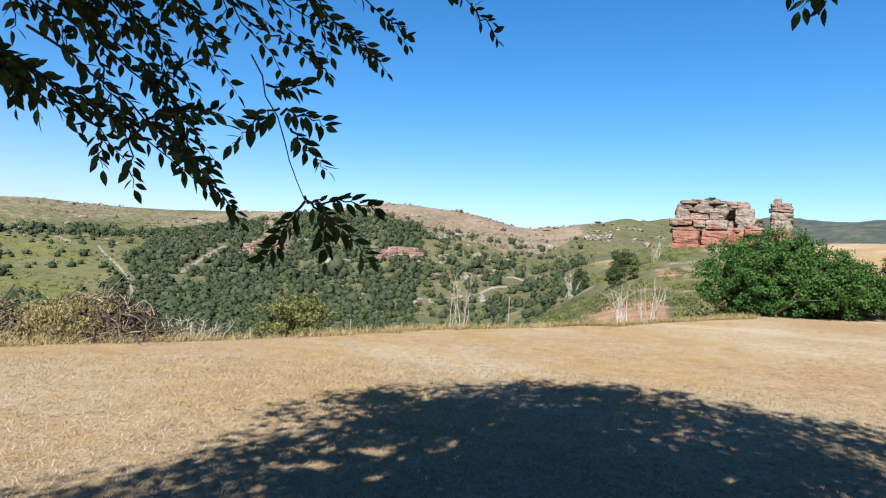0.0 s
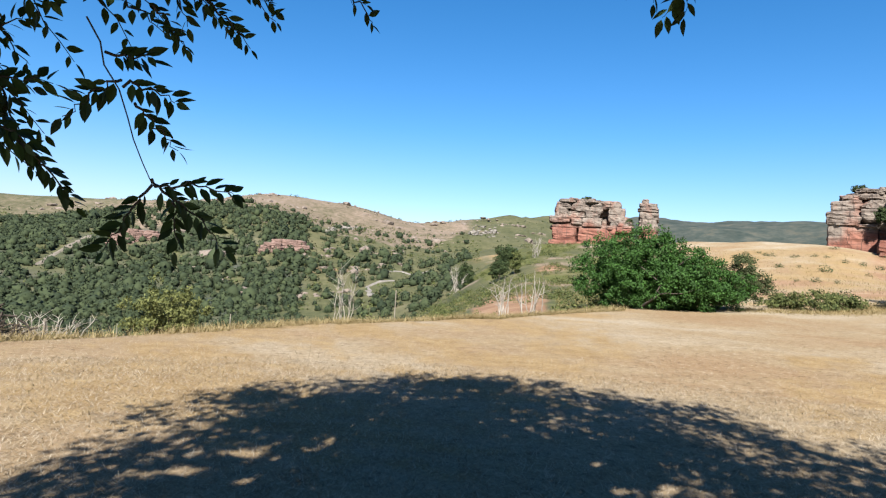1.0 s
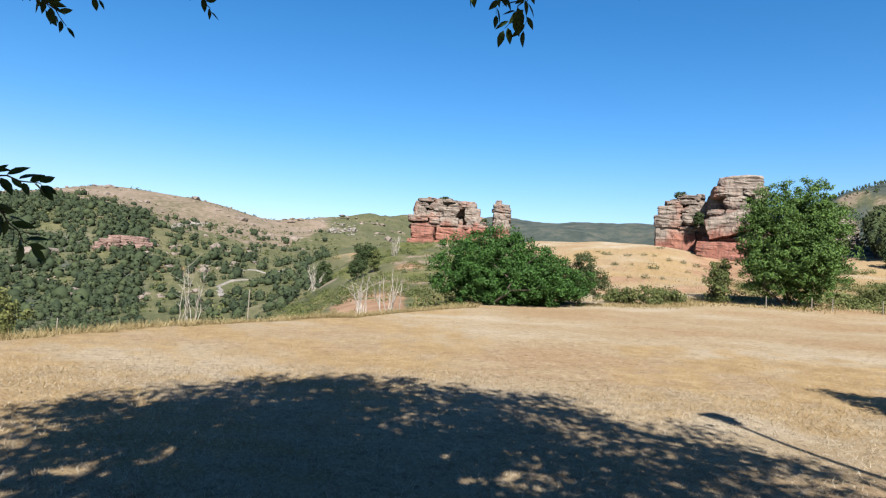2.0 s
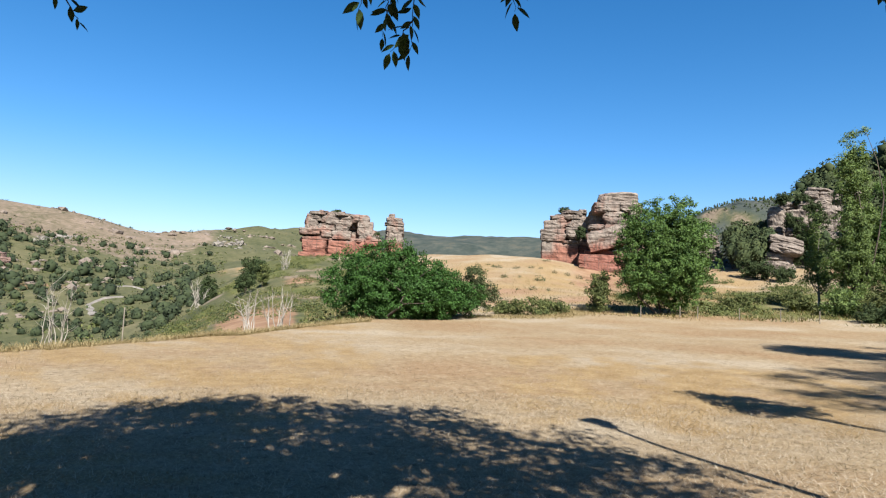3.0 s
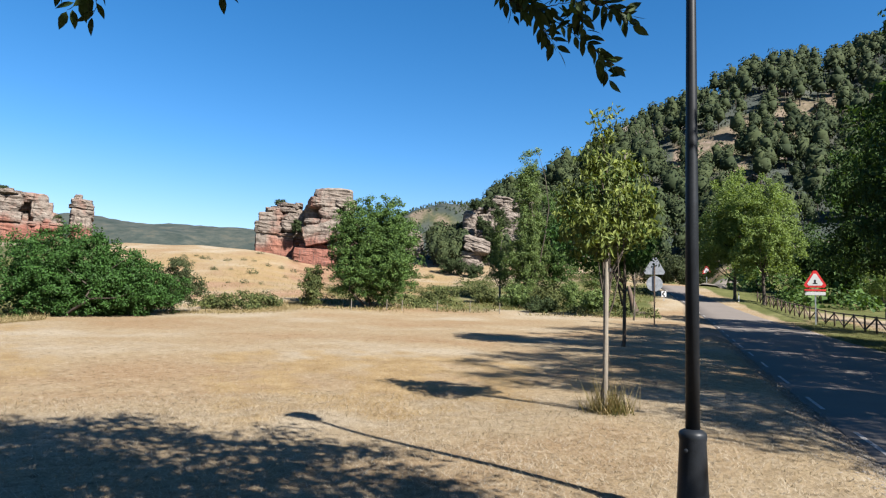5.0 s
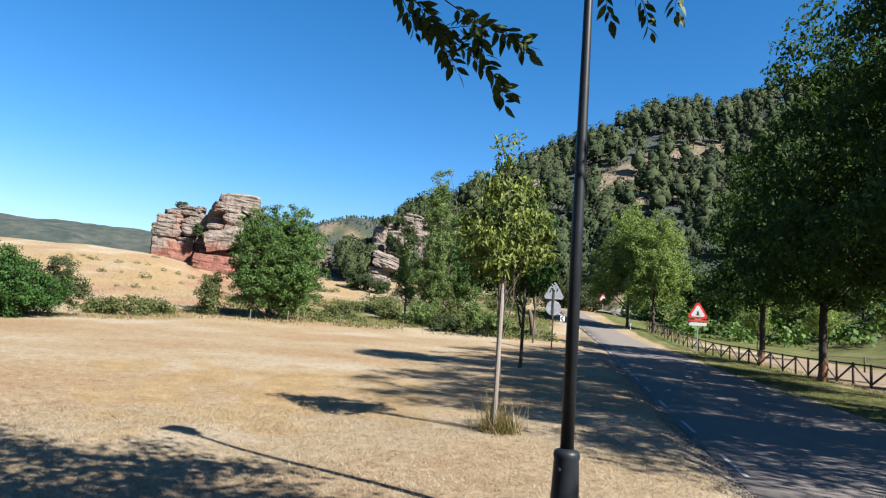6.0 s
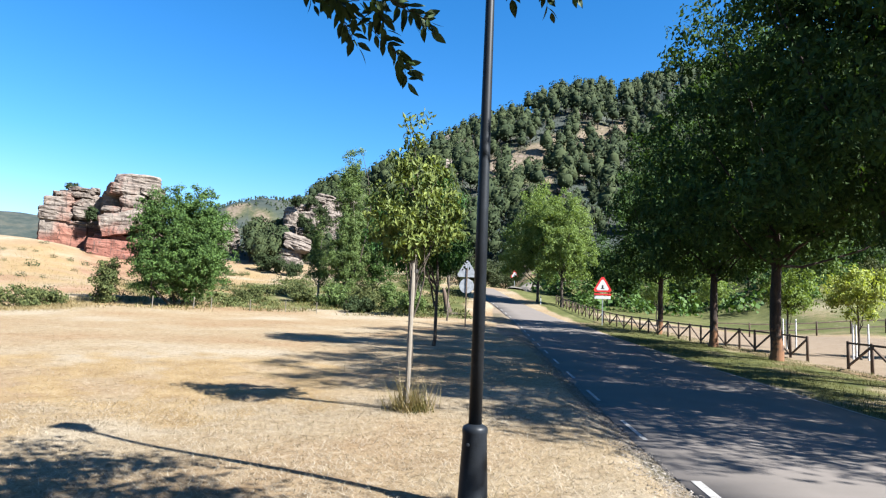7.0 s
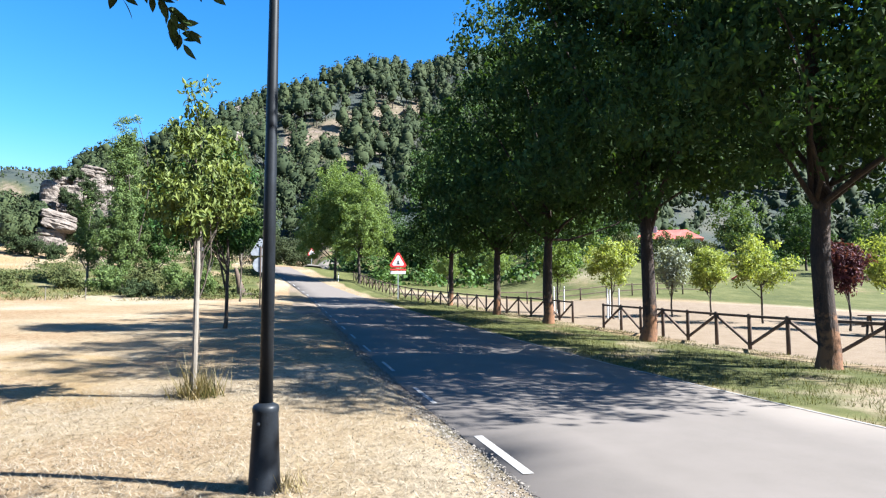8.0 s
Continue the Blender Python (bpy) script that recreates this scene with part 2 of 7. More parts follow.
def rock_material(name, red_to):
    """Layered sandstone: brick red low down, grey and buff with lichen above, dark cracks and streaks."""
    m, t, b = shader(name)
    g = t.nodes.new("ShaderNodeNewGeometry")
    xyz = t.nodes.new("ShaderNodeSeparateXYZ")
    t.links.new(g.outputs["Position"], xyz.inputs[0])
    lumps, mid, fine = grain(t, 5.0, 5, 0.6), grain(t, 1.1, 5, 0.7), grain(t, 0.16, 4, 0.7)
    bands = grain(t, 2.6, 5, 0.7, (0.16, 0.16, 3.2))
    streak = grain(t, 1.6, 4, 0.6, (2.4, 2.4, 0.22))
    grey = mixed(t, ramp(t, bands, [(0.34, (0.061, 0.046, 0.037)), (0.48, (0.137, 0.112, 0.094)), (0.62, (0.198, 0.167, 0.138))]),
                 ramp(t, mid, [(0.32, (0.054, 0.045, 0.037)), (0.5, (0.133, 0.109, 0.091)), (0.66, (0.205, 0.180, 0.153))]), 0.5)
    red = mixed(t, ramp(t, bands, [(0.34, (0.098, 0.031, 0.020)), (0.52, (0.144, 0.059, 0.043)), (0.68, (0.169, 0.094, 0.072))]),
                ramp(t, mid, [(0.3, (0.098, 0.036, 0.025)), (0.6, (0.189, 0.090, 0.066))]), 0.5)
    level = maths(t, "ADD", xyz.outputs[2], maths(t, "MULTIPLY", maths(t, "SUBTRACT", lumps, 0.5), 11.0))
    up = maths(t, "MULTIPLY", maths(t, "SUBTRACT", level, red_to), 0.45, True)
    col = mixed(t, red, grey, up)
    if red_to > 5:
        col = mixed(t, col, (0.180, 0.083, 0.058), maths(t, "MULTIPLY", maths(t, "SUBTRACT", grain(t, 3.4, 4, 0.6, (1, 1, 0.6)), 0.50), 4.0, True))
    col = mixed(t, col, (0.049, 0.038, 0.031), maths(t, "MULTIPLY", maths(t, "SUBTRACT", streak, 0.57), 5.0, True))
    col = mixed(t, col, (0.161, 0.148, 0.112), maths(t, "MULTIPLY", maths(t, "SUBTRACT", fine, 0.60), 3.0, True))
    for size, stretch, wide in ((1.7, (0.12, 0.12, 2.6), 0.016), (2.4, (1.3, 1.3, 0.14), 0.010)):
        seam = maths(t, "ABSOLUTE", maths(t, "SUBTRACT", grain(t, size, 2.5, 0.55, stretch), 0.5))
        col = mixed(t, col, (0.025, 0.019, 0.016), maths(t, "MULTIPLY", maths(t, "SUBTRACT", wide, seam), 0.85 / wide, True))
    t.links.new(col, b.inputs["Base Color"])
    b.inputs["Roughness"].default_value, b.inputs["Specular IOR Level"].default_value = 0.92, 0.2
    bumped(t, b, maths(t, "ADD", maths(t, "MULTIPLY", bands, 1.2), maths(t, "ADD", mid, maths(t, "MULTIPLY", fine, 0.4))), 0.9, 0.25)
    return m


GROUND = ground_material()
ASPHALT = surface("worn_asphalt", (0.113, 0.099, 0.087), (0.124, 0.108, 0.095), (0.132, 0.115, 0.102), 0.9, 0.012, 0.95, 0, 0.6, 0.006, local=False)
ASPHALT.node_tree.nodes["Principled BSDF"].inputs["Specular IOR Level"].default_value = 0.12
PAINT_WHITE = surface("road_paint", (0.129, 0.119, 0.108), (0.228, 0.218, 0.203), (0.267, 0.257, 0.243), 0.12, 0.015, 0.7, 0, 0.2, 0.003, local=False)
PALE_STONE = surface("pale_stone", (0.070, 0.055, 0.042), (0.115, 0.091, 0.073), (0.161, 0.133, 0.108), 2.0, 0.2, 0.95, 0, 0.6, 0.1, local=False)
SCREE = surface("pale_scree", (0.074, 0.065, 0.054), (0.125, 0.112, 0.096), (0.172, 0.156, 0.136), 2.0, 0.2, 0.95, 0, 0.6, 0.1, local=False)
TRACK = surface("dirt_track", (0.071, 0.059, 0.045), (0.104, 0.089, 0.069), (0.136, 0.115, 0.093), 1.5, 0.1, 0.95, 0, 0.4, 0.02, local=False)
GRAVEL = surface("verge_gravel", (0.105, 0.091, 0.077), (0.168, 0.147, 0.122), (0.231, 0.203, 0.175), 0.2, 0.02, 0.95, 0, 0.8, 0.02, local=False)
STRAW = leafy("straw", (0.093, 0.064, 0.035), (0.335, 0.290, 0.221), 0.12, 0.7, 0.7)
TALL_GRASS = leafy("tall_dry_grass", (0.129, 0.093, 0.039), (0.298, 0.241, 0.131), 0.25, 0.7, 1.0)
GREEN_GRASS = leafy("green_grass", (0.034, 0.042, 0.010), (0.108, 0.098, 0.030), 0.3, 0.6)
WITHERED = leafy("withered_leaves", (0.084, 0.069, 0.029), (0.238, 0.196, 0.098), 0.2, 0.7)
BARK = surface("bark", (0.016, 0.012, 0.009), (0.038, 0.028, 0.020), (0.072, 0.054, 0.038), 0.12, 0.02, 0.95, 0, 1.0, 0.03, (1, 1, 0.25), local=False)
ROW_BARK = surface("rough_brown_bark", (0.009, 0.006, 0.004), (0.025, 0.014, 0.009), (0.051, 0.030, 0.017), 0.10, 0.02, 0.95, 0, 1.0, 0.04, (1, 1, 0.25), local=False)


def lichen(m):
    """Rusty lichen in ragged patches on the lowest part of a trunk."""
    t = m.node_tree
    b = t.nodes["Principled BSDF"]
    col = b.inputs["Base Color"].links[0].from_socket
    co = t.nodes.new("ShaderNodeTexCoord")
    xyz = t.nodes.new("ShaderNodeSeparateXYZ")
    t.links.new(co.outputs["Object"], xyz.inputs[0])
    ragged = maths(t, "MULTIPLY", maths(t, "SUBTRACT", grain(t, 0.35, 4, 0.7, local=True), 0.42), 5.0)
    f = maths(t, "MULTIPLY", maths(t, "SUBTRACT", maths(t, "ADD", ragged, 0.75), xyz.outputs[2]), 1.4, True)
    t.links.new(mixed(t, col, (0.17, 0.078, 0.032), maths(t, "MULTIPLY", f, 0.8)), b.inputs["Base Color"])


lichen(ROW_BARK)
PALE_BARK = surface("pale_bark", (0.067, 0.055, 0.042), (0.126, 0.109, 0.088), (0.185, 0.168, 0.143), 0.15, 0.03, 0.9, 0, 0.8, 0.01, (1, 1, 0.3), local=False)
BRUSH_WOOD = surface("brush_wood", (0.098, 0.074, 0.041), (0.190, 0.146, 0.083), (0.287, 0.232, 0.138), 0.2, 0.03, 0.9, 0, 0.5, 0.01, (1, 1, 0.3), local=False)
DEAD_WOOD = surface("dead_wood", (0.112, 0.097, 0.077), (0.196, 0.176, 0.147), (0.280, 0.259, 0.224), 0.2, 0.03, 0.9, 0, 0.5, 0.01, (1, 1, 0.3), local=False)
FENCE_WOOD = surface("fence_wood", (0.030, 0.019, 0.013), (0.066, 0.042, 0.027), (0.124, 0.084, 0.056), 0.3, 0.02, 0.85, 0, 0.5, 0.006, (1, 1, 0.4), local=False)
POST_WOOD = surface("stake_wood", (0.077, 0.064, 0.048), (0.132, 0.112, 0.087), (0.178, 0.155, 0.124), 0.3, 0.02, 0.85, 0, 0.5, 0.005, (1, 1, 0.2), local=False)
LAMP_PAINT = surface("lamp_paint", (0.006, 0.007, 0.009), (0.009, 0.011, 0.014), (0.014, 0.017, 0.022), 0.3, 0.012, 0.45, 0.0, 0.15, 0.002)
LAMP_PAINT.node_tree.nodes["Principled BSDF"].inputs["Specular IOR Level"].default_value = 0.2
LEAF_SHADE = leafy("shade_tree_leaves", (0.016, 0.030, 0.008), (0.04, 0.07, 0.015), 0.12, 0.45, 0.5)
LEAF_DARK = leafy("roadside_leaves", (0.015, 0.032, 0.009), (0.056, 0.098, 0.024), 0.32, 0.7, 1.5)
LEAF_BUSH = leafy("bush_leaves", (0.012, 0.034, 0.006), (0.039, 0.096, 0.016), 0.25, 0.5, 1.2)
LEAF_ROUND = leafy("round_tree_leaves", (0.023, 0.051, 0.012), (0.084, 0.143, 0.031), 0.3, 0.5, 1.2)
LEAF_OAK = leafy("dull_oak_leaves", (0.020, 0.028, 0.010), (0.058, 0.072, 0.026), 0.2, 0.6, 0.8)
LEAF_BROOM = leafy("yellow_green_leaves", (0.045, 0.056, 0.016), (0.130, 0.135, 0.045), 0.25, 0.6, 0.5)
LEAF_POPLAR = leafy("poplar_leaves", (0.038, 0.066, 0.018), (0.140, 0.190, 0.056), 0.32, 0.5, 1.5)
LEAF_YOUNG = leafy("young_tree_leaves", (0.031, 0.054, 0.011), (0.150, 0.177, 0.039), 0.30, 0.45, 0.5)
LEAF_LIGHT = leafy("light_green_leaves", (0.078, 0.118, 0.026), (0.192, 0.257, 0.075), 0.45, 0.5, 1.5)
LEAF_LIME = leafy("lime_leaves", (0.156, 0.202, 0.046), (0.351, 0.378, 0.120), 0.45, 0.5, 0.5)
LEAF_SILVER = leafy("silver_leaves", (0.140, 0.161, 0.119), (0.308, 0.322, 0.259), 0.25, 0.5, 0.5)
LEAF_PURPLE = leafy("purple_leaves", (0.045, 0.016, 0.022), (0.11, 0.035, 0.045), 0.3, 0.45, 0.5)
LEAF_SCRUB = leafy("scrub_leaves", (0.012, 0.023, 0.007), (0.041, 0.056, 0.019), 0.15, 0.7, 9.0)
LEAF_OLIVE = leafy("olive_scrub_leaves", (0.030, 0.045, 0.013), (0.090, 0.097, 0.030), 0.2, 0.6, 1.5)
LEAF_WOODS = leafy("valley_tree_leaves", (0.009, 0.016, 0.007), (0.033, 0.044, 0.018), 0.08, 0.7, 1.2)
NEEDLES = leafy("pine_needles", (0.013, 0.023, 0.008), (0.037, 0.048, 0.016), 0.08, 0.7, 8.0)
ROCK_A = rock_material("red_sandstone", 15.2)
ROCK_B = rock_material("banded_sandstone", 11.5)
ROCK_GREY = rock_material("grey_sandstone", 2.0)
PINK_STONE = surface("pink_stone", (0.062, 0.038, 0.029), (0.117, 0.072, 0.057), (0.172, 0.115, 0.093), 2.4, 0.3, 0.95, 0, 0.7, 0.1, local=False)
SIGN_RED = surface("sign_red", (0.42, 0.02, 0.02), (0.55, 0.03, 0.03), (0.62, 0.05, 0.04), 0.4, 0.05, 0.4, 0, 0.05, 0.001)
SIGN_WHITE = surface("sign_white", (0.490, 0.483, 0.462), (0.546, 0.539, 0.525), (0.574, 0.567, 0.553), 0.4, 0.05, 0.4, 0, 0.05, 0.001)
SIGN_BLACK = surface("sign_black", (0.02, 0.02, 0.02), (0.03, 0.03, 0.03), (0.05, 0.05, 0.05), 0.4, 0.05, 0.5, 0, 0.05, 0.001)
STEEL = surface("galvanised_steel", (0.26, 0.27, 0.28), (0.36, 0.37, 0.38), (0.45, 0.46, 0.47), 0.1, 0.02, 0.5, 0.7, 0.1, 0.002)
SIGN_GREY = surface("sign_back_grey", (0.135, 0.145, 0.156), (0.203, 0.214, 0.227), (0.270, 0.283, 0.298), 0.2, 0.03, 0.5, 0.1, 0.05, 0.001)
ROOF_RED = surface("red_roof", (0.266, 0.049, 0.035), (0.364, 0.077, 0.056), (0.420, 0.119, 0.084), 0.8, 0.1, 0.7, 0, 0.4, 0.02)
PLASTER = surface("plaster", (0.322, 0.294, 0.252), (0.406, 0.378, 0.329), (0.462, 0.434, 0.392), 0.7, 0.05, 0.9, 0, 0.3, 0.005)
DARK_GLASS = surface("dark_glazing", (0.02, 0.025, 0.03), (0.03, 0.035, 0.04), (0.05, 0.055, 0.06), 0.4, 0.1, 0.1, 0, 0.0, 0.001)
LAMP_GLASS = surface("lamp_glass", (0.55, 0.55, 0.52), (0.62, 0.62, 0.60), (0.68, 0.68, 0.66), 0.2, 0.05, 0.25, 0, 0.0, 0.001)


# ---- mesh helpers ----
def mesh_data(name, v, f, mats, smooth=False):
    """A mesh from arrays of points and of faces that all have the same number of corners."""
    v, f = np.asarray(v, np.float32), np.asarray(f, np.int32)
    me = bpy.data.meshes.new(name)
    me.vertices.add(len(v))
    me.vertices.foreach_set("co", v.ravel())
    k = f.shape[1]
    me.loops.add(f.size)
    me.loops.foreach_set("vertex_index", f.ravel())
    me.polygons.add(len(f))
    me.polygons.foreach_set("loop_start", np.arange(0, f.size, k, dtype=np.int32))
    me.polygons.foreach_set("use_smooth", np.full(len(f), smooth))
    for m in mats if isinstance(mats, (list, tuple)) else [mats]:
        me.materials.append(m)
    me.update(calc_edges=True)
    me.validate()
    return me


def joined(pieces):
    vs, fs, n = [], [], 0
    for v, f in pieces:
        vs.append(np.asarray(v, float))
        fs.append(np.asarray(f, int) + n)
        n += len(v)
    return np.concatenate(vs), np.concatenate(fs)


def thing(name, place, label, category, group="", turn=0.0, kind=""):
    ob = new(name)
    ob.empty_display_size = 0.2
    ob.matrix_basis = pose(*place, 0, 0, turn)
    return tagged(ob, label, category, group, kind)


def piece(name, v, f, mats, parent=None, label="", smooth=False):
    """One mesh object from arrays, under a thing or a part."""
    ob = new(name, mesh_data(name, v, f, mats, smooth))
    ob.parent = parent
    return tagged(ob, label)


def part(name, bm, material, parent=None, label="", smooth=False):
    """One mesh object from a bmesh, under a thing or a part."""
    me = bpy.data.meshes.new(name)
    bmesh.ops.recalc_face_normals(bm, faces=bm.faces)
    for face in bm.faces:
        face.smooth = smooth
    bm.to_mesh(me)
    bm.free()
    me.materials.append(material)
    ob = new(name, me)
    ob.parent = parent
    return tagged(ob, label)


def box(size, place=(0, 0, 0), turn=(0, 0, 0), bevel=0.0, bm=None):
    bm = bm or bmesh.new()
    got = bmesh.ops.create_cube(bm, size=1.0, matrix=pose(*place, *turn) @ Matrix.Diagonal((*size, 1)))
    if bevel:
        edges = list({e for v in got["verts"] for e in v.link_edges})
        bmesh.ops.bevel(bm, geom=edges, offset=bevel, segments=2, affect="EDGES", profile=0.6)
    return bm


def lathe(profile, sides=20, bm=None, m=Matrix()):
    """A turned solid from (radius, height) pairs, closed at both ends."""
    bm = bm or bmesh.new()
    rings = [[bm.verts.new(m @ Vector((r * math.cos(a), r * math.sin(a), z))) for a in (2 * math.pi * k / sides for k in range(sides))] for r, z in profile]
    for low, high in zip(rings, rings[1:]):
        for k in range(sides):
            bm.faces.new((low[k], low[(k + 1) % sides], high[(k + 1) % sides], high[k]))
    bm.faces.new(rings[0][::-1])
    bm.faces.new(rings[-1])
    return bm


def tube(points, radii, sides=6):
    """A round stem along points, as quads; its tip runs to a point."""
    p = np.asarray(points, float)
    d = np.gradient(p, axis=0)
    d /= np.linalg.norm(d, axis=1)[:, None] + 1e-9
    side = np.cross(d, (0.31, 0.22, 0.92) if abs(d[0, 2]) < 0.9 else (0.9, 0.3, 0.1))
    side /= np.linalg.norm(side, axis=1)[:, None] + 1e-9
    up = np.cross(d, side)
    a = np.linspace(0, 2 * math.pi, sides, endpoint=False)
    r = np.asarray(radii, float)[:, None, None]
    v = p[:, None, :] + r * (np.cos(a)[None, :, None] * side[:, None, :] + np.sin(a)[None, :, None] * up[:, None, :])
    n = len(p)
    k = np.arange(sides)
    f = [np.stack([i * sides + k, i * sides + (k + 1) % sides, (i + 1) * sides + (k + 1) % sides, (i + 1) * sides + k], 1) for i in range(n - 1)]
    return v.reshape(-1, 3), np.concatenate(f)


def bent(a, b, rng, sag=0.15, n=6):
    """A wavering way from a to b."""
    a, b = np.asarray(a, float), np.asarray(b, float)
    t = np.linspace(0, 1, n)[:, None]
    off = rng.normal(size=3) * np.linalg.norm(b - a) * sag
    return a + (b - a) * t + off * (t * (1 - t)) * 2 + rng.normal(size=(n, 3)) * np.linalg.norm(b - a) * 0.012


def unit(v):
    return v / (np.linalg.norm(v, axis=-1, keepdims=True) + 1e-9)


def leaves(centres, size, rng, aspect=0.5, droop=0.3, spread=0.35, out=None, loose=0.55):
    """Folded pointed leaves, one at each centre; out: the way that their upper sides tend to face."""
    n = len(centres)
    up = rng.normal(size=(n, 3)) * loose + (np.array([0, 0, 0.35]) if out is None else unit(out))
    along = unit(np.cross(up, rng.normal(size=(n, 3))) + np.array([0, 0, -droop]))
    face = unit(np.cross(along, up))
    nrm = np.cross(face, along)
    s = (size * (1 + spread * rng.uniform(-1, 1, n)))[:, None]
    c = np.asarray(centres, float)
    v = np.stack([c - along * s * 0.5, c + face * s * aspect * 0.5 + nrm * s * 0.1, c + along * s * 0.5, c - face * s * aspect * 0.5 + nrm * s * 0.1], 1)
    return v.reshape(-1, 3), np.arange(n * 4).reshape(-1, 4)


def in_blobs(blobs, n, rng, shell=0.45):
    """Points in a set of ellipsoids (x, y, z, rx, ry, rz), thicker towards the outside."""
    b = np.asarray(blobs, float)
    vol = b[:, 3] * b[:, 4] * b[:, 5]
    pick = b[rng.choice(len(b), n, p=vol / vol.sum())]
    return pick[:, :3] + unit(rng.normal(size=(n, 3))) * (rng.uniform(0, 1, n) ** shell)[:, None] * pick[:, 3:]


def ground(x, y):
    return float(ground_height(x, y))


def tree(name, place, label, category, blobs, trunk, bark, leaf_mat, clumps=120, per=60, leaf=0.14, clump=0.55, limbs=9, seed=1,
         group="", turn=0.0, keep=None, droop=0.3, aspect=0.5, stems=1, fork=0.55, limb=0.5, spire=1.0):
    """A tree: tapered trunk, limbs and a crown of leaves in loose clumps. trunk: radius and height of the bare stem."""
    rng = np.random.RandomState(seed)
    ob = thing(name, place, label, category, group, turn)
    tr, th = trunk
    c = in_blobs(blobs, clumps, rng)
    if keep:
        c = c[keep(c)]
    top = max(b[2] + b[5] * 0.4 for b in blobs)
    for k in range(stems):
        a = rng.uniform(0, 6.28)
        lean = np.array([math.cos(a), math.sin(a), 0]) * (0.0 if stems == 1 else 0.5 + 0.5 * k)
        z = np.array([-0.15, 0.02, 0.12, 0.35, 0.7, 1.0]) * th
        foot = lean * 0.25 if stems > 1 else 0
        pts = np.stack([rng.normal(0, 0.012 * th, 6), rng.normal(0, 0.012 * th, 6), z], 1) + foot + lean * (z / th)[:, None]
        pts[0] = pts[1] - (0, 0, 0.15 * th)
        mid = pts[-1] + np.array([rng.normal(0, 0.1), rng.normal(0, 0.1), (top - th) * 0.5 * spire]) + lean * 0.6 * spire
        tip = mid + np.array([rng.normal(0, 0.2), rng.normal(0, 0.2), (top - th) * 0.5 * spire])
        v, f = tube(np.concatenate([pts, [mid, tip]]), np.array([1.55, 1.3, 1.08, 1.0, 0.95, 0.85, 0.5, 0.1]) * tr, 10)
        piece("trunk", v, f, bark, ob, smooth=True)
        start = pts[-1]
    order = rng.permutation(len(c))[:limbs]
    for i in order:
        low = np.array([0, 0, th * rng.uniform(fork, 1.05)]) if rng.uniform() < 0.6 else start + np.array([0, 0, (top - th) * rng.uniform(0, 0.5)])
        v, f = tube(bent(low, c[i], rng, 0.12), np.linspace(limb, 0.07, 6) * tr, 6)
        piece("limb", v, f, bark, ob, smooth=True)
    core = np.repeat(c, per, 0)
    swell = np.repeat(rng.uniform(0.7, 1.3, len(c)), per)[:, None]
    off = unit(rng.normal(size=core.shape)) * (rng.uniform(0, 1, len(core)) ** 0.45)[:, None] * clump * np.array([1.05, 1.05, 0.8]) * swell
    off = off + rng.normal(size=off.shape) * clump * 0.12
    if keep:
        ok = keep(core + off)
        core, off = core[ok], off[ok]
    b = np.asarray(blobs, float)
    mid = np.average(b[:, :3], 0, b[:, 3] * b[:, 4] * b[:, 5])
    cen = core + off
    far = 0.8 * unit(cen - mid - np.array([0, 0, -0.3])) + 1.2 * unit(off) + np.array([0, 0, 0.3])
    v, f = leaves(cen, leaf, rng, aspect, droop, out=far)
    piece("crown", v, f, leaf_mat, ob)
    return ob


# ---- setting: ground, road ----
def glade(x, y):
    """Open dry-grass bands on the wooded hillside, from 0 to 1."""
    r, az = np.hypot(x, y), np.degrees(np.arctan2(x, y))
    line = np.interp(az, [74, 78, 82, 86, 90, 95], [172, 176, 186, 196, 204, 210]) + 5 * waves(x, y, 26, 66)
    a = np.exp(-((r - line) / 7.5) ** 2) * step(76, 79, az) * (1 - step(93, 97, az))
    b = 0.85 * np.exp(-((r - line + 21) / 3.5) ** 2) * step(80, 83, az) * (1 - step(85, 88, az))
    return step(0.4, 0.75, np.maximum(a, b) + 0.4 * waves(x, y, 15, 67) + 0.2 * waves(x, y, 6, 69))


def clearing(x, y):
    """The glade with the thinly wooded slope just below it, from 0 to 1."""
    r = np.hypot(x, y) + 1e-6
    return np.maximum(glade(x, y), np.maximum(0.9 * glade(x * (1 + 8 / r), y * (1 + 8 / r)), 0.75 * glade(x * (1 + 15 / r), y * (1 + 15 / r))))


def far_field(x, y):
    """Pale stony ground and a dry field on the distant wooded hill, from 0 to 1."""
    r, az = np.hypot(x, y), np.degrees(np.arctan2(x, y))
    a = np.exp(-((az - 58.9 + 0.012 * (r - 600)) / 0.9) ** 2 - ((r - 603) / 22) ** 2)
    b = np.exp(-((az - 56.6) / 1.1) ** 2 - ((r - 650) / 26) ** 2) * (0.7 + 0.6 * waves(x, y, 22, 96))
    return np.clip(np.maximum(a, b) * 1.5, 0, 1)


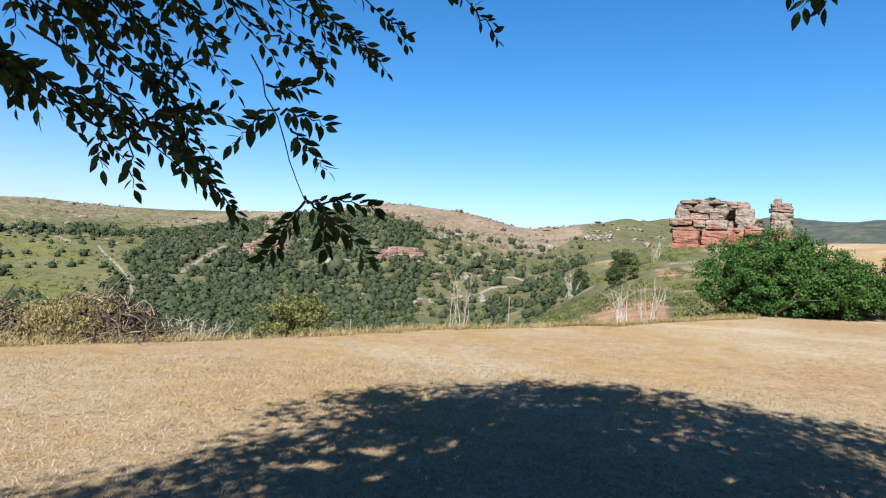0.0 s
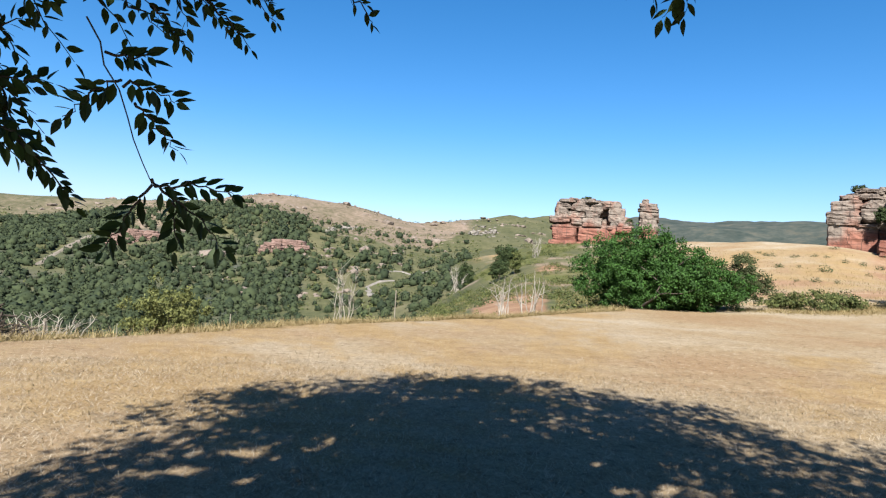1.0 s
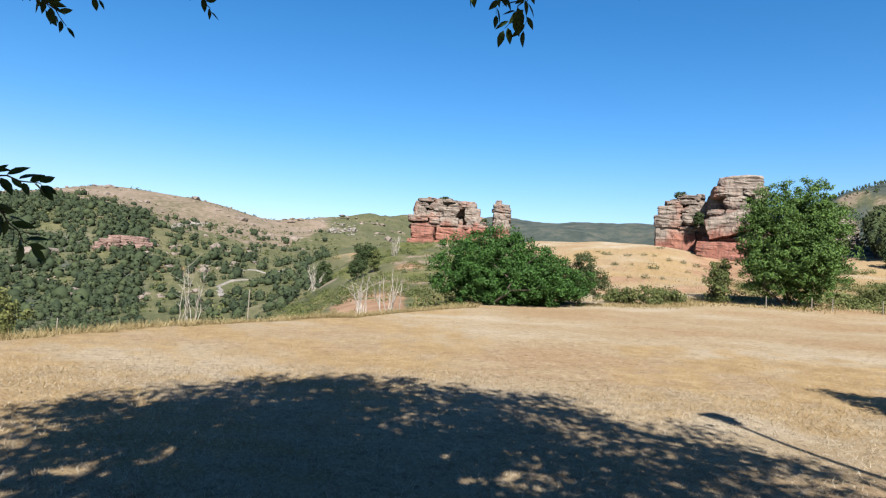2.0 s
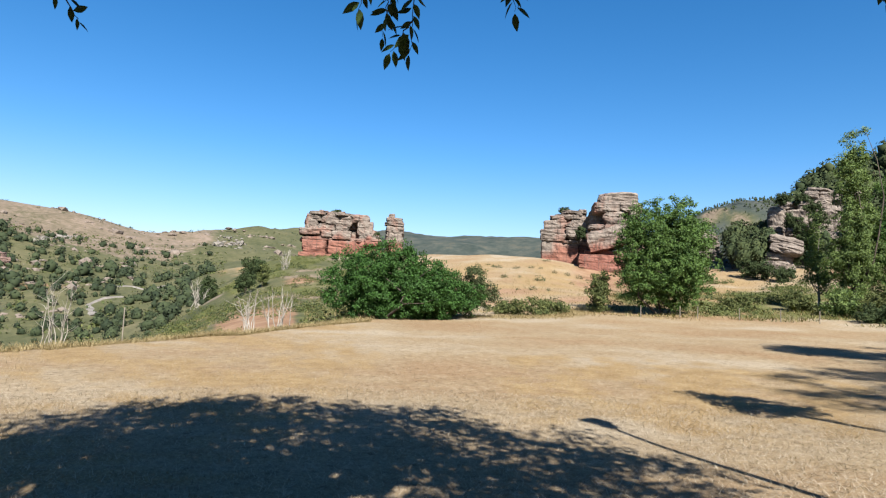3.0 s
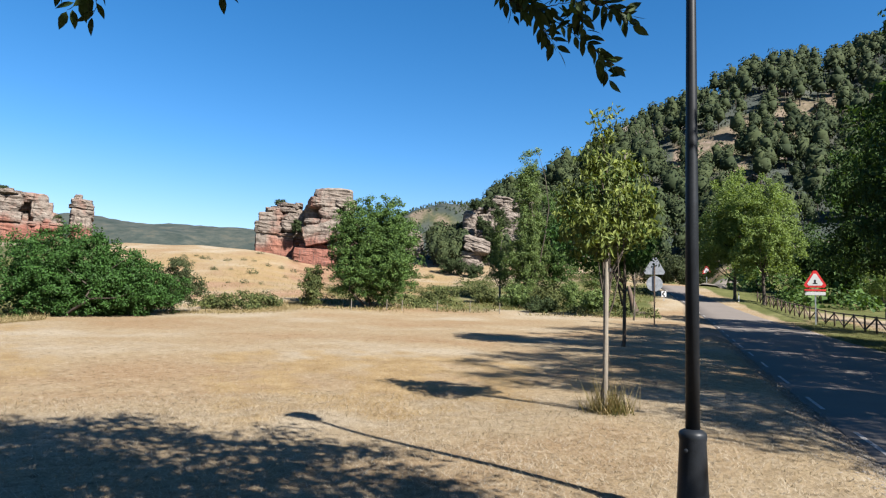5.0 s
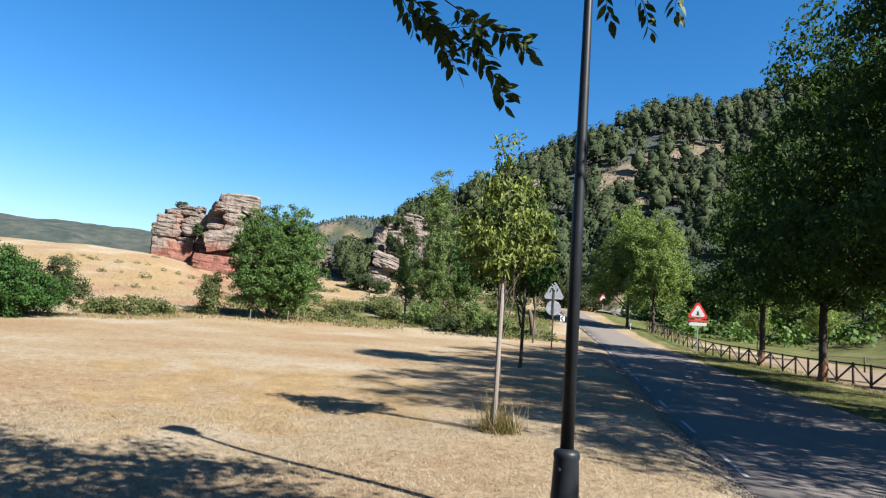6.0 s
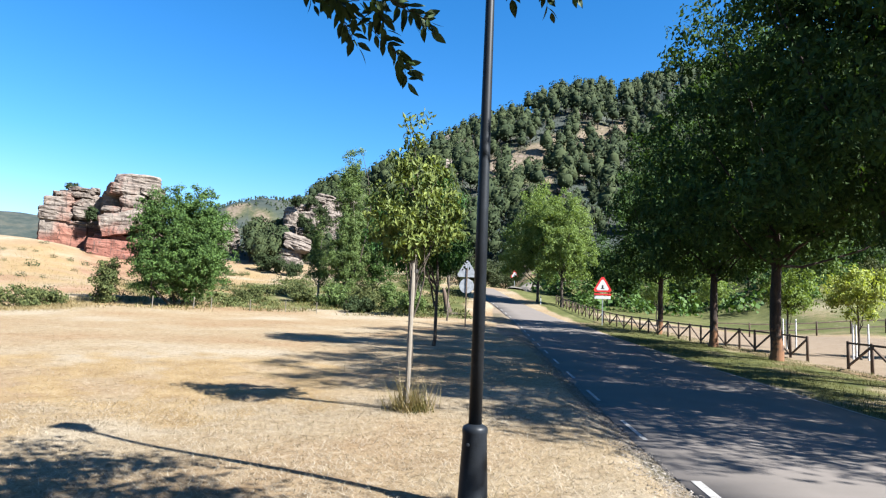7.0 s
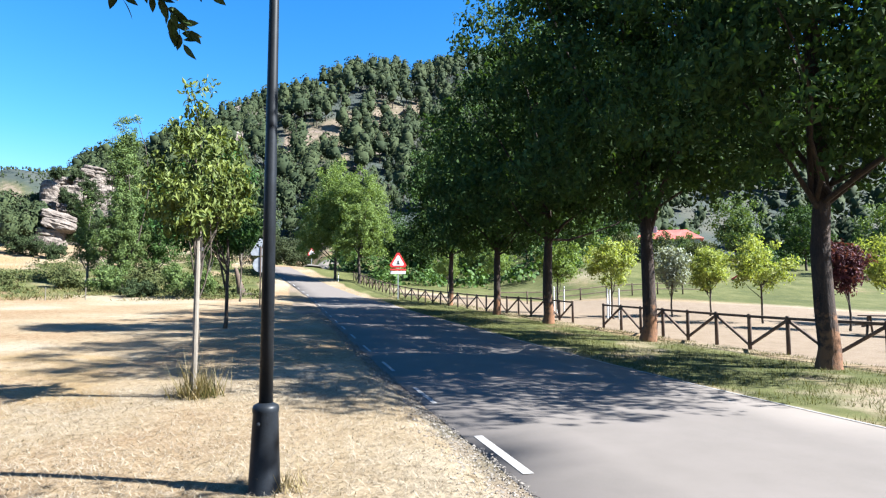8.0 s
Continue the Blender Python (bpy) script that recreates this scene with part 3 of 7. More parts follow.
def build_ground():
    az = np.concatenate([np.arange(-44, 136, 0.5), np.arange(136, 316, 3.0)])
    r = np.concatenate([[0.6, 1.2, 1.8, 2.5], np.geomspace(3.2, 4300, 150)])
    A, R = np.meshgrid(np.radians(az), r)
    x, y = R * np.sin(A), R * np.cos(A)
    x, y = np.append(x.ravel(), 0), np.append(y.ravel(), 0)
    z = ground_height(x, y)
    na, nr = len(az), len(r)
    i, j = np.meshgrid(np.arange(nr - 1), np.arange(na), indexing="ij")
    j2 = (j + 1) % na
    f = np.stack([i * na + j, (i + 1) * na + j, (i + 1) * na + j2, i * na + j2], -1).reshape(-1, 4)[:, ::-1]
    hub = len(x) - 1
    k = np.arange(na)
    f = np.concatenate([f, np.stack([np.full(na, hub), k, (k + 1) % na, (k + 1) % na], 1)])
    me = mesh_data("ground", np.stack([x, y, z], 1), f[:-na], GROUND, True)
    bm = bmesh.new()
    bm.from_mesh(me)
    bm.verts.ensure_lookup_table()
    for q in range(na):
        bm.faces.new((bm.verts[hub], bm.verts[(q + 1) % na], bm.verts[q])).smooth = True
    bm.to_mesh(me)
    bm.free()
    for cover, value in covers(x, y).items():
        at = me.attributes.new(cover, "FLOAT", "POINT")
        at.data.foreach_set("value", value.astype(np.float32))
    ob = new("ground", me)
    return tagged(ob, "mown dry straw field, stony scrub valley and hills", "ground", kind="structure")


def covers(x, y):
    """How far each kind of cover takes the place of straw."""
    r, az = np.hypot(x, y), np.degrees(np.arctan2(x, y))
    d = (y - x - 17.8) / 1.414 + 1.2 * waves(x, y, 14, 3) * step(10, 30, r)
    side = 1 - step(9, 24, az + 2.0 * waves(x, y, 60, 5))
    road = np.abs(y - road_y(x))
    scrub = step(2.0, 6.0, d) * side
    slope = step(9, 13, az) * (1 - step(28, 33, az)) * step(0, 3, r - rim_reach(az)) * (1 - step(150, 175, r))
    scrub = np.maximum(scrub, slope * (0.95 + 0.35 * waves(x, y, 30, 6)))
    scrub = np.maximum(scrub, step(175, 260, r) * step(-70, -40, az))
    brake = step(46, 52, az) * (1 - step(77, 79, az)) * step(44, 50, r) * (1 - step(75, 95, r))
    weeds = brake * (0.62 + 0.25 * step(55, 60, az) + 0.5 * waves(x, y, 13, 8) + 0.3 * waves(x, y, 4, 28))
    scrub = np.maximum(scrub, step(104, 118, x) * step(-200, -150, y))
    crest = np.interp(az, [-45, -35, -25, -18, -14, -10, -6, -2, 2, 6, 10, 13], [350, 368, 385, 378, 370, 345, 330, 318, 308, 300, 335, 420])
    bare = step(-14, 24, r - crest + 16 * waves(x, y, 70, 12)) * step(-70, -40, az) * (1 - step(11, 15, az)) * (0.86 + 0.22 * waves(x, y, 110, 13)) * (0.52 + 0.48 * step(-19, -11, az))
    bare = np.maximum(bare, 0.9 * np.exp(-((az + 14.6) / 1.5) ** 2) * step(262, 285, r) * (1 - step(380, 400, r)))
    bare = np.maximum(bare, 0.85 * np.exp(-((az - 13.8) / 1.3) ** 2 - ((r - 420) / 26) ** 2))
    bare = np.maximum(bare, (0.12 + 0.4 * step(0.35, 0.8, waves(x, y, 60, 15))) * step(115, 150, x) * (1 - step(400, 500, x)))
    open_grass = np.maximum(glade(x, y), 0.45 * clearing(x, y)) * step(110, 125, x)
    bare = np.maximum(bare, open_grass)
    lay = 1.25 * step(27, 35, x) * (1 - step(52, 64, x))
    bare = np.maximum(bare, 0.9 * (1 - step(2.75 + lay, 3.2 + lay, y - road_y(x))) * step(0, 1, y - road_y(x)) * step(-2, 3, x) * (1 - step(70, 84, x)))
    bare = np.maximum(bare, slope * 0.9 * step(0.25, 0.7, waves(x, y, 13, 19)))
    soil = step(-0.5, 0.5, waves(x, y, 17, 31)) * step(26, 32, az) * (1 - step(54, 58, az)) * step(42, 52, r) * (1 - step(78, 100, r)) * 0.62
    soil = np.maximum(soil, (0.75 + 0.3 * waves(x, y, 9, 35)) * step(43, 46.5, az) * (1 - step(51, 54, az)) * step(70, 88, r) * (1 - step(112, 118, r)))
    soil = np.maximum(soil, step(12.5, 14.5, az) * (1 - step(19, 21.5, az)) * step(1, 3, r - rim_reach(az)) * (1 - step(50, 68, r)) * (1.0 + 0.35 * waves(x, y, 9, 33)))
    soil = np.maximum(soil, (0.95 + 0.3 * waves(x, y, 8, 36)) * np.exp(-((az - 20.6) / 1.9) ** 2 - ((r - 93) / 6) ** 2))
    soil = np.maximum(soil, 0.6 * np.exp(-((x + 0) / 18) ** 2 - ((y - 215) / 9) ** 2))
    right = step(2.4, 3.0, road_y(x) - y)
    lawn = right * (1 - step(6.5, 8.5, road_y(x) - y)) * (0.80 + 0.3 * waves(x, y, 5, 41) + 0.2 * waves(x, y, 1.7, 42)) * step(-5, 3, x)
    lawn = np.maximum(lawn, right * step(44, 52, x * 0.75 - y * 0.7) * (1 - step(100, 112, x)) * (0.86 + 0.25 * waves(x, y, 14, 43)))
    lawn = np.maximum(lawn, 0.30 * step(52, 60, x) * (1 - step(8, 10, road)) * (1 - step(95, 110, x)))
    lawn = np.maximum(lawn, slope * (0.50 + 0.5 * waves(x, y, 11, 7)) * (1 - soil))
    lawn = np.maximum(lawn, (0.52 + 0.22 * waves(x, y, 40, 18)) * (1 - step(-29.5, -26, az + 0.012 * (r - 260))) * step(175, 205, r) * (1 - step(352, 372, r)) * step(-60, -45, az))
    lawn = np.maximum(lawn, weeds)
    lawn = np.maximum(lawn, 0.75 * step(8, 14, d) * side * (1 - step(60, 120, r)) * (0.5 + 0.5 * waves(x, y, 25, 17)))
    sand = right * step(7.5, 9.0, road_y(x) - y) * (1 - step(44, 50, x * 0.75 - y * 0.7)) * step(5, 10, x)
    hazy_woods = step(850, 1150, r + 120 * waves(x, y, 260, 61)) * step(18, 28, az) * (1 - step(70, 90, az)) * 0.95
    hazy_woods = np.maximum(hazy_woods, step(420, 540, r) * step(50, 54, az) * (1 - step(70, 80, az)) * (0.85 + 0.4 * waves(x, y, 120, 62)))
    hazy_woods = np.maximum(hazy_woods, 0.95 * step(106, 122, x + 0.25 * np.clip(y, 0, None)) * step(-360, -300, y) * (1 - step(60, 110, y)) * (1 - clearing(x, y)) * (1 - step(420, 470, r)))
    hazy_woods = np.maximum(hazy_woods, 0.62 * step(22, 40, d) * (1 - step(0.8, 1.05, r / np.interp(az, [-30, -24, -13, -8, -4, 0, 4, 8, 12], [240, 350, 350, 310, 300, 280, 262, 244, 225]))) * step(-34, -27, az) * (1 - step(-4, 2, az)) * (0.75 + 0.4 * waves(x, y, 30, 57)))
    hazy_woods = hazy_woods * (1 - 0.95 * far_field(x, y))
    bare = np.maximum(bare, far_field(x, y))
    thatch = step(7, 10, r) * (1 - step(16, 21, r)) * step(34, 44, az) * (1 - step(66, 72, az)) * (0.62 + 0.35 * waves(x, y, 4, 97) + 0.3 * waves(x, y, 1.3, 98))
    thatch = np.maximum(thatch, (0.55 + 0.3 * waves(x, y, 12, 99)) * step(40, 48, r) * (1 - step(105, 118, r)) * step(29, 33, az) * (1 - step(58, 63, az)))
    thatch = np.maximum(thatch, (0.50 + 0.32 * waves(x, y, 5, 100) + 0.25 * waves(x, y, 1.1, 101)) * (1 - step(22, 34, az)) * step(3, 6, r) * step(-80, -60, az))
    return dict(thatch=thatch, hazy_woods=hazy_woods, scrub=scrub, bare=bare, soil=soil, lawn=lawn, sand=sand)


def build_road():
    half = 2.6
    xs = np.concatenate([np.arange(-80, 0, 4.0), np.arange(0, 60, 0.5), np.arange(60, 91, 1.0)])
    yc = road_y(xs)
    t = np.stack([np.ones_like(xs), np.gradient(yc, xs)], 1)
    t /= np.linalg.norm(t, axis=1)[:, None]
    nrm = np.stack([-t[:, 1], t[:, 0]], 1)
    zc = plateau(xs, yc) - 0.02 - 0.10 * np.clip(xs - 84, 0, None)
    rng = np.random.RandomState(4)
    offs, drop = [-1, -0.985, -0.5, 0, 0.5, 0.985, 1], [-0.10, 0, 0.012, 0.02, 0.012, 0, -0.06]
    rows = []
    for o, dz in zip(offs, drop):
        w = half * o + (rng.normal(0, 0.035, len(xs)) if abs(o) > 0.99 else 0)
        rows.append(np.stack([xs + nrm[:, 0] * w, yc + nrm[:, 1] * w, zc + dz], 1))
    v = np.stack(rows, 1).reshape(-1, 3)
    k, n = len(offs), len(xs)
    i, j = np.meshgrid(np.arange(n - 1), np.arange(k - 1), indexing="ij")
    f = np.stack([i * k + j, i * k + j + 1, (i + 1) * k + j + 1, (i + 1) * k + j], -1).reshape(-1, 4)[:, ::-1]
    ob = new("road", mesh_data("road", v, f, ASPHALT, True))
    tagged(ob, "narrow worn grey asphalt road climbing uphill", "road", kind="structure")
    # edge lines: dashes on the near side, a thin line on the far side

    def strip(name, x0, x1, o, w, parent):
        xx = np.linspace(x0, x1, max(2, int((x1 - x0) / 0.5) + 1))
        y, s = road_y(xx), np.gradient(road_y(xx), xx) if len(xx) > 2 else np.full(len(xx), 0.183)
        q = np.sqrt(1 + s * s)
        up = plateau(xx, y) - 0.02 + 0.012 * (1 - abs(o) / half) + 0.007
        a = np.stack([xx - s / q * (o - w / 2), y + (o - w / 2) / q, up], 1)
        b = np.stack([xx - s / q * (o + w / 2), y + (o + w / 2) / q, up], 1)
        v = np.concatenate([a, b])
        n = len(xx)
        m = np.arange(n - 1)
        return piece(name, v, np.stack([m, m + 1, n + m + 1, n + m], 1), PAINT_WHITE, parent)

    x = 6.29 - 3.6 * 3
    while x < 80:
        strip("edge_dash", x, x + 1.52, 2.40, 0.105 if x < 9 else 0.07, ob)
        x += 3.6
    strip("edge_line", -10, 82, -2.52, 0.05, ob)
    # loose gravel along the broken near edge
    n = 12000
    gx = 2 + 28 * rng.uniform(0, 1, n) ** 1.5
    go = 2.54 + np.abs(rng.normal(0, 0.30, n)) + 0.1 * waves(gx, gx * 0, 1.5, 91)
    c = np.stack([gx - 0.18 * go, road_y(gx) + 0.983 * go, np.zeros(n)], 1)
    c[:, 2] = np.where(go < 2.6, plateau(gx, road_y(gx)) - 0.02, ground_height(c[:, 0], c[:, 1]) + 0.008)
    v = (c[:, None, :] + rng.normal(size=(n, 4, 3)) * (0.008 * rng.uniform(0.5, 1.8, n))[:, None, None] * np.array([1, 1, 0.5])).reshape(-1, 3)
    b = np.arange(n)[:, None] * 4
    f = np.concatenate([b + q for q in ([0, 1, 2], [0, 2, 3], [0, 3, 1], [1, 3, 2])])
    tagged(new("verge_gravel", mesh_data("verge_gravel", v, f, GRAVEL)), "loose grey gravel along the broken asphalt edge", "gravel", kind="stuff")


def strip_path(name, label, points, width, mat=TRACK):
    """A bare strip that follows the ground; points as azimuth and distance."""
    p = np.array([(r * math.sin(radians(a)), r * math.cos(radians(a))) for a, r in points])
    t = np.linspace(0, len(p) - 1, 12 * len(p))
    x, y = np.interp(t, np.arange(len(p)), p[:, 0]), np.interp(t, np.arange(len(p)), p[:, 1])
    n = unit(np.stack([-np.gradient(y), np.gradient(x)], 1)) * (width * (1 + 0.35 * waves(x, y, 9, 5)))[:, None]
    rows = []
    for k in (-0.5, -0.25, 0, 0.25, 0.5):
        px, py = x + n[:, 0] * k, y + n[:, 1] * k
        rows.append(np.stack([px, py, ground_height(px, py) + (0.25 if abs(k) < 0.5 else -0.3)], 1))
    v = np.stack(rows, 1).reshape(-1, 3)
    i, j = np.meshgrid(np.arange(len(x) - 1), np.arange(4), indexing="ij")
    f = np.stack([i * 5 + j, (i + 1) * 5 + j, (i + 1) * 5 + j + 1, i * 5 + j + 1], -1).reshape(-1, 4)
    return tagged(new(name, mesh_data(name, v, f, mat, True)), label, "path", kind="structure")


build_ground()
build_road()
strip_path("footpath_west", "pale dirt footpath winding down the scrub slope", [(-28.6, 330), (-28.0, 300), (-27.2, 268), (-26.2, 240), (-25.9, 222), (-26.3, 208)], 1.4)
strip_path("track_clearing", "grey bare clearing in the valley", [(-22.4, 248), (-21.2, 262), (-20.0, 274), (-19.0, 284)], 3.0)
strip_path("track_north", "pale dirt track crossing the valley floor", [(4.3, 168), (4.1, 176), (3.85, 184), (4.8, 191), (6.2, 197)], 2.2, SCREE)
strip_path("track_upper", "pale dirt track on the far side of the valley", [(5.3, 222), (6.0, 225), (6.9, 227), (7.8, 222), (8.7, 227), (9.4, 229)], 2.6, SCREE)
strip_path("side_track", "pale gravel track climbing from the road", [(82.2, 85), (82.9, 90), (83.6, 96), (84.6, 103)], 3.4)


def blades(name, xy, height, width, rng, mat, label, lie=1.0, z0=0.0):
    """Grass blades, one narrow triangle each; lie: how far they lean over."""
    n = len(xy)
    base = np.stack([xy[:, 0], xy[:, 1], ground_height(xy[:, 0], xy[:, 1]) + z0], 1)
    a = rng.uniform(0, 6.28, n)
    h = height * rng.uniform(0.5, 1.5, n)
    tip = base + np.stack([np.cos(a) * h * lie, np.sin(a) * h * lie, h * rng.uniform(0.25, 1.0, n)], 1)
    sd = np.stack([-np.sin(a), np.cos(a), np.zeros(n)], 1) * (width * rng.uniform(0.6, 1.4, n))[:, None]
    v = np.stack([base - sd, base + sd, tip], 1).reshape(-1, 3)
    return tagged(new(name, mesh_data(name, v, np.arange(3 * n).reshape(-1, 3), mat)), label, "grass", kind="stuff")


def around(n, r0, r1, a0, a1, rng, power=0.75):
    r = r0 + (r1 - r0) * rng.uniform(0, 1, n) ** (1 / power)
    a = np.radians(rng.uniform(a0, a1, n))
    return np.stack([r * np.sin(a), r * np.cos(a)], 1)


def build_grass():
    rng = np.random.RandomState(11)
    p = np.concatenate([around(190000, 2.2, 11, -45, 130, rng, 1.0), around(110000, 9, 34, -45, 100, rng, 0.8)])
    off = p[:, 1] - road_y(p[:, 0])
    d = (p[:, 1] - p[:, 0] - 17.8) / 1.414
    p = p[(off > 2.85 + 0.22 * waves(p[:, 0], p[:, 1], 1.6, 81)) & (d < 1.5) & (np.hypot(p[:, 0], p[:, 1]) < rim_reach(np.degrees(np.arctan2(p[:, 0], p[:, 1]))) + 2)]
    blades("mown_straw", p, 0.042, 0.0026, rng, STRAW, "short dry mown straw lying on the field", 1.5, 0.0)
    # uncut grass along the field's far rim
    t = rng.uniform(-14, 6, 30000)
    q = np.stack([t, t + 17.8 + 1.414 * (np.abs(rng.normal(0, 1.0, len(t))) - 0.3)], 1)
    q = q[waves(q[:, 0], q[:, 1], 3.0, 77) + 0.6 * waves(q[:, 0], q[:, 1], 0.9, 76) > -0.1]
    a = rng.uniform(5, 27, 16000)
    r = rim_reach(a) + np.abs(rng.normal(0, 1.1, len(a))) - 0.3
    q = np.concatenate([q, np.stack([r * np.sin(np.radians(a)), r * np.cos(np.radians(a))], 1)])
    blades("rim_grass", q, 0.20, 0.006, rng, TALL_GRASS, "tall dry golden grass along the field rim", 0.75)
    s = rng.uniform(0, 1, 16000)
    q = np.stack([13 + 27 * s + rng.normal(0, 0.5, len(s)), 31 + 1.5 * s + 2.0 * np.sin(s * 9) + rng.normal(0, 0.9, len(s))], 1)
    blades("far_rim_grass", q, 0.22, 0.008, rng, TALL_GRASS, "dry grass where the mown field ends", 1.1)
    # thin green grass under the roadside trees
    x = 3 + 49 * rng.uniform(0, 1, 70000) ** 1.3
    o = rng.uniform(2.6, 8.2, len(x))
    q = np.stack([x + 0.18 * o, road_y(x) - 0.983 * o], 1)
    q = q[waves(q[:, 0], q[:, 1], 2.5, 78) > -0.4]
    blades("verge_grass", q, 0.10, 0.005, rng, GREEN_GRASS, "patchy green and dry grass under the roadside trees", 0.6)
    # yellow-green grass on the slope beyond the rim
    q = around(46000, 23, 75, 9, 29, rng, 0.8)
    a, r = np.degrees(np.arctan2(q[:, 0], q[:, 1])), np.hypot(q[:, 0], q[:, 1])
    q = q[(r > rim_reach(a) + 1) & (waves(q[:, 0], q[:, 1], 7, 80) > -0.3) & ((a < 13) | (a > 21) | (r > 55))]
    half = len(q) * 2 // 3
    blades("slope_grass", q[:half], 0.22, 0.012, rng, GREEN_GRASS, "yellow-green grass on the slope", 0.4)
    blades("slope_dry_grass", q[half:], 0.28, 0.011, rng, TALL_GRASS, "dry grass between the green on the slope", 0.4)
    # thin dry tufts over the meadow before the crags
    q = around(26000, 42, 108, 31, 60, rng, 1.0)
    q = q[waves(q[:, 0], q[:, 1], 8, 82) + 0.5 * waves(q[:, 0], q[:, 1], 2.5, 83) > -0.1]
    blades("meadow_grass", q, 0.26, 0.016, rng, TALL_GRASS, "thin dry grass tufts over the meadow", 0.5)
    # rough grass and herbs below the poplars
    q = around(22000, 44, 80, 47, 78, rng, 1.0)
    q = q[waves(q[:, 0], q[:, 1], 9, 79) > -0.1]
    half = len(q) // 3
    blades("rough_grass", q[:half], 0.30, 0.022, rng, TALL_GRASS, "rough dry grass below the poplars", 1.0)
    blades("green_weeds", q[half:], 0.34, 0.024, rng, GREEN_GRASS, "olive green weeds below the poplars", 0.8)


build_grass()


# ---- rocks ----
def polar(az, r):
    return r * math.sin(radians(az)), r * math.cos(radians(az))


def block(half, seed, square=6.0, rough=1.0, n=8):
    """A weathered stone block round the origin: a rounded box, pitted and chipped. Returns points and quads."""
    g = np.tan(np.linspace(-1, 1, n + 1) * 0.86) / math.tan(0.86)
    a, b = np.meshgrid(g, g, indexing="ij")
    i, j = np.meshgrid(np.arange(n), np.arange(n), indexing="ij")
    quad = np.stack([i * (n + 1) + j, (i + 1) * (n + 1) + j, (i + 1) * (n + 1) + j + 1, i * (n + 1) + j + 1], -1).reshape(-1, 4)
    vs, fs = [], []
    for axis in range(3):
        for sign in (-1, 1):
            c = np.empty((n + 1, n + 1, 3))
            c[..., axis], c[..., (axis + 1) % 3], c[..., (axis + 2) % 3] = sign, a, b
            fs.append((quad if sign > 0 else quad[:, ::-1]) + len(vs) * (n + 1) ** 2)
            vs.append(c.reshape(-1, 3))
    key, back = np.unique(np.round(np.concatenate(vs), 4), axis=0, return_inverse=True)
    faces = back.reshape(-1)[np.concatenate(fs)]
    c = unit(key)
    c = c / (np.abs(c) ** square).sum(1, keepdims=True) ** (1 / square)
    r = np.random.RandomState(seed)
    p = c * np.array(half)
    # broken corners: a few slanting planes cut the block
    for _ in range(5):
        d = unit(r.normal(size=3) * np.array([1, 0.8, 0.9]))
        far = p @ d
        lim = far.max() * r.uniform(0.78, 0.97)
        p = p - np.clip(far - lim, 0, None)[:, None] * d
    u, w = p[:, 0] + 0.7 * p[:, 1], p[:, 2] * 1.4 + 0.4 * p[:, 1]
    small = min(half[0], half[2])
    ridge = 1 - 2 * np.abs(waves(u, w, 2.2, seed + 3))
    push = 0.09 * small * waves(u, w, 2.6 * small + 0.5, seed) + 0.08 * ridge + 0.06 * np.round(2 * waves(p[:, 0] * 0.3, w * 2.2, 1.6, seed + 1)) + 0.04 * waves(u, w, 0.5, seed + 2)
    return p + unit(c * np.abs(c)) * (push * rough)[:, None], faces


def strata(ob, mat, az, r, z, left, right, thick, seed, depth=5.0, front=(0, 0), long=(2.0, 5.0), tilt=0.0, jut=0.45, square=6.5):
    """Beds of stone laid one on another, each broken into blocks. left, right, front: at the levels of z (lists of equal length)."""
    rng = np.random.RandomState(seed)
    x0, y0 = polar(az, r)
    across, away = np.array([math.cos(radians(az)), -math.sin(radians(az))]), np.array([math.sin(radians(az)), math.cos(radians(az))])
    lv = z[0]
    front = list(front) if len(front) == len(z) else list(np.linspace(front[0], front[-1], len(z)))
    while lv < z[-1] - 0.25:
        t = min(rng.uniform(*thick), z[-1] - lv)
        mid = lv + t / 2
        a, b = np.interp(mid, z, left) + rng.normal(0, jut * 0.6), np.interp(mid, z, right) + rng.normal(0, jut * 0.6)
        bed = np.interp(mid, z, front) + rng.normal(0, jut * 0.7)
        while a < b - 0.4:
            w = min(rng.uniform(*long), b - a)
            if b - a - w < 1.0:
                w = b - a
            t2 = t * (1.0 if rng.uniform() < 0.6 else rng.uniform(0.8, 1.9))
            f = bed + rng.normal(0, jut * 0.5) + 0.05 * ((a + w / 2) - (left[0] + right[0]) / 2) ** 2 / max(2.0, right[0] - left[0])
            v, q = block((w / 2 + rng.uniform(0.02, 0.35), depth / 2, t2 / 2 + rng.uniform(0.03, 0.16)), rng.randint(9999), square * rng.uniform(0.9, 2.0), 1.0)
            ca, sa = math.cos(radians(tilt + rng.normal(0, 1.2))), math.sin(radians(tilt + rng.normal(0, 1.2)))
            u, d, h = v[:, 0] * ca - v[:, 2] * sa, v[:, 1], v[:, 2] * ca + v[:, 0] * sa
            u, d = u + a + w / 2, d + f + depth / 2
            h = h + mid - (t2 - t) * 0.35 + math.tan(radians(tilt)) * (a + w / 2) + 0.22 * waves(a + w / 2, mid * 0.2, 7.0, seed)
            xy = np.array([x0, y0]) + u[:, None] * across + d[:, None] * away
            piece("rock_block", np.column_stack([xy, h]), q, mat, ob)
            a += w
        lv += t


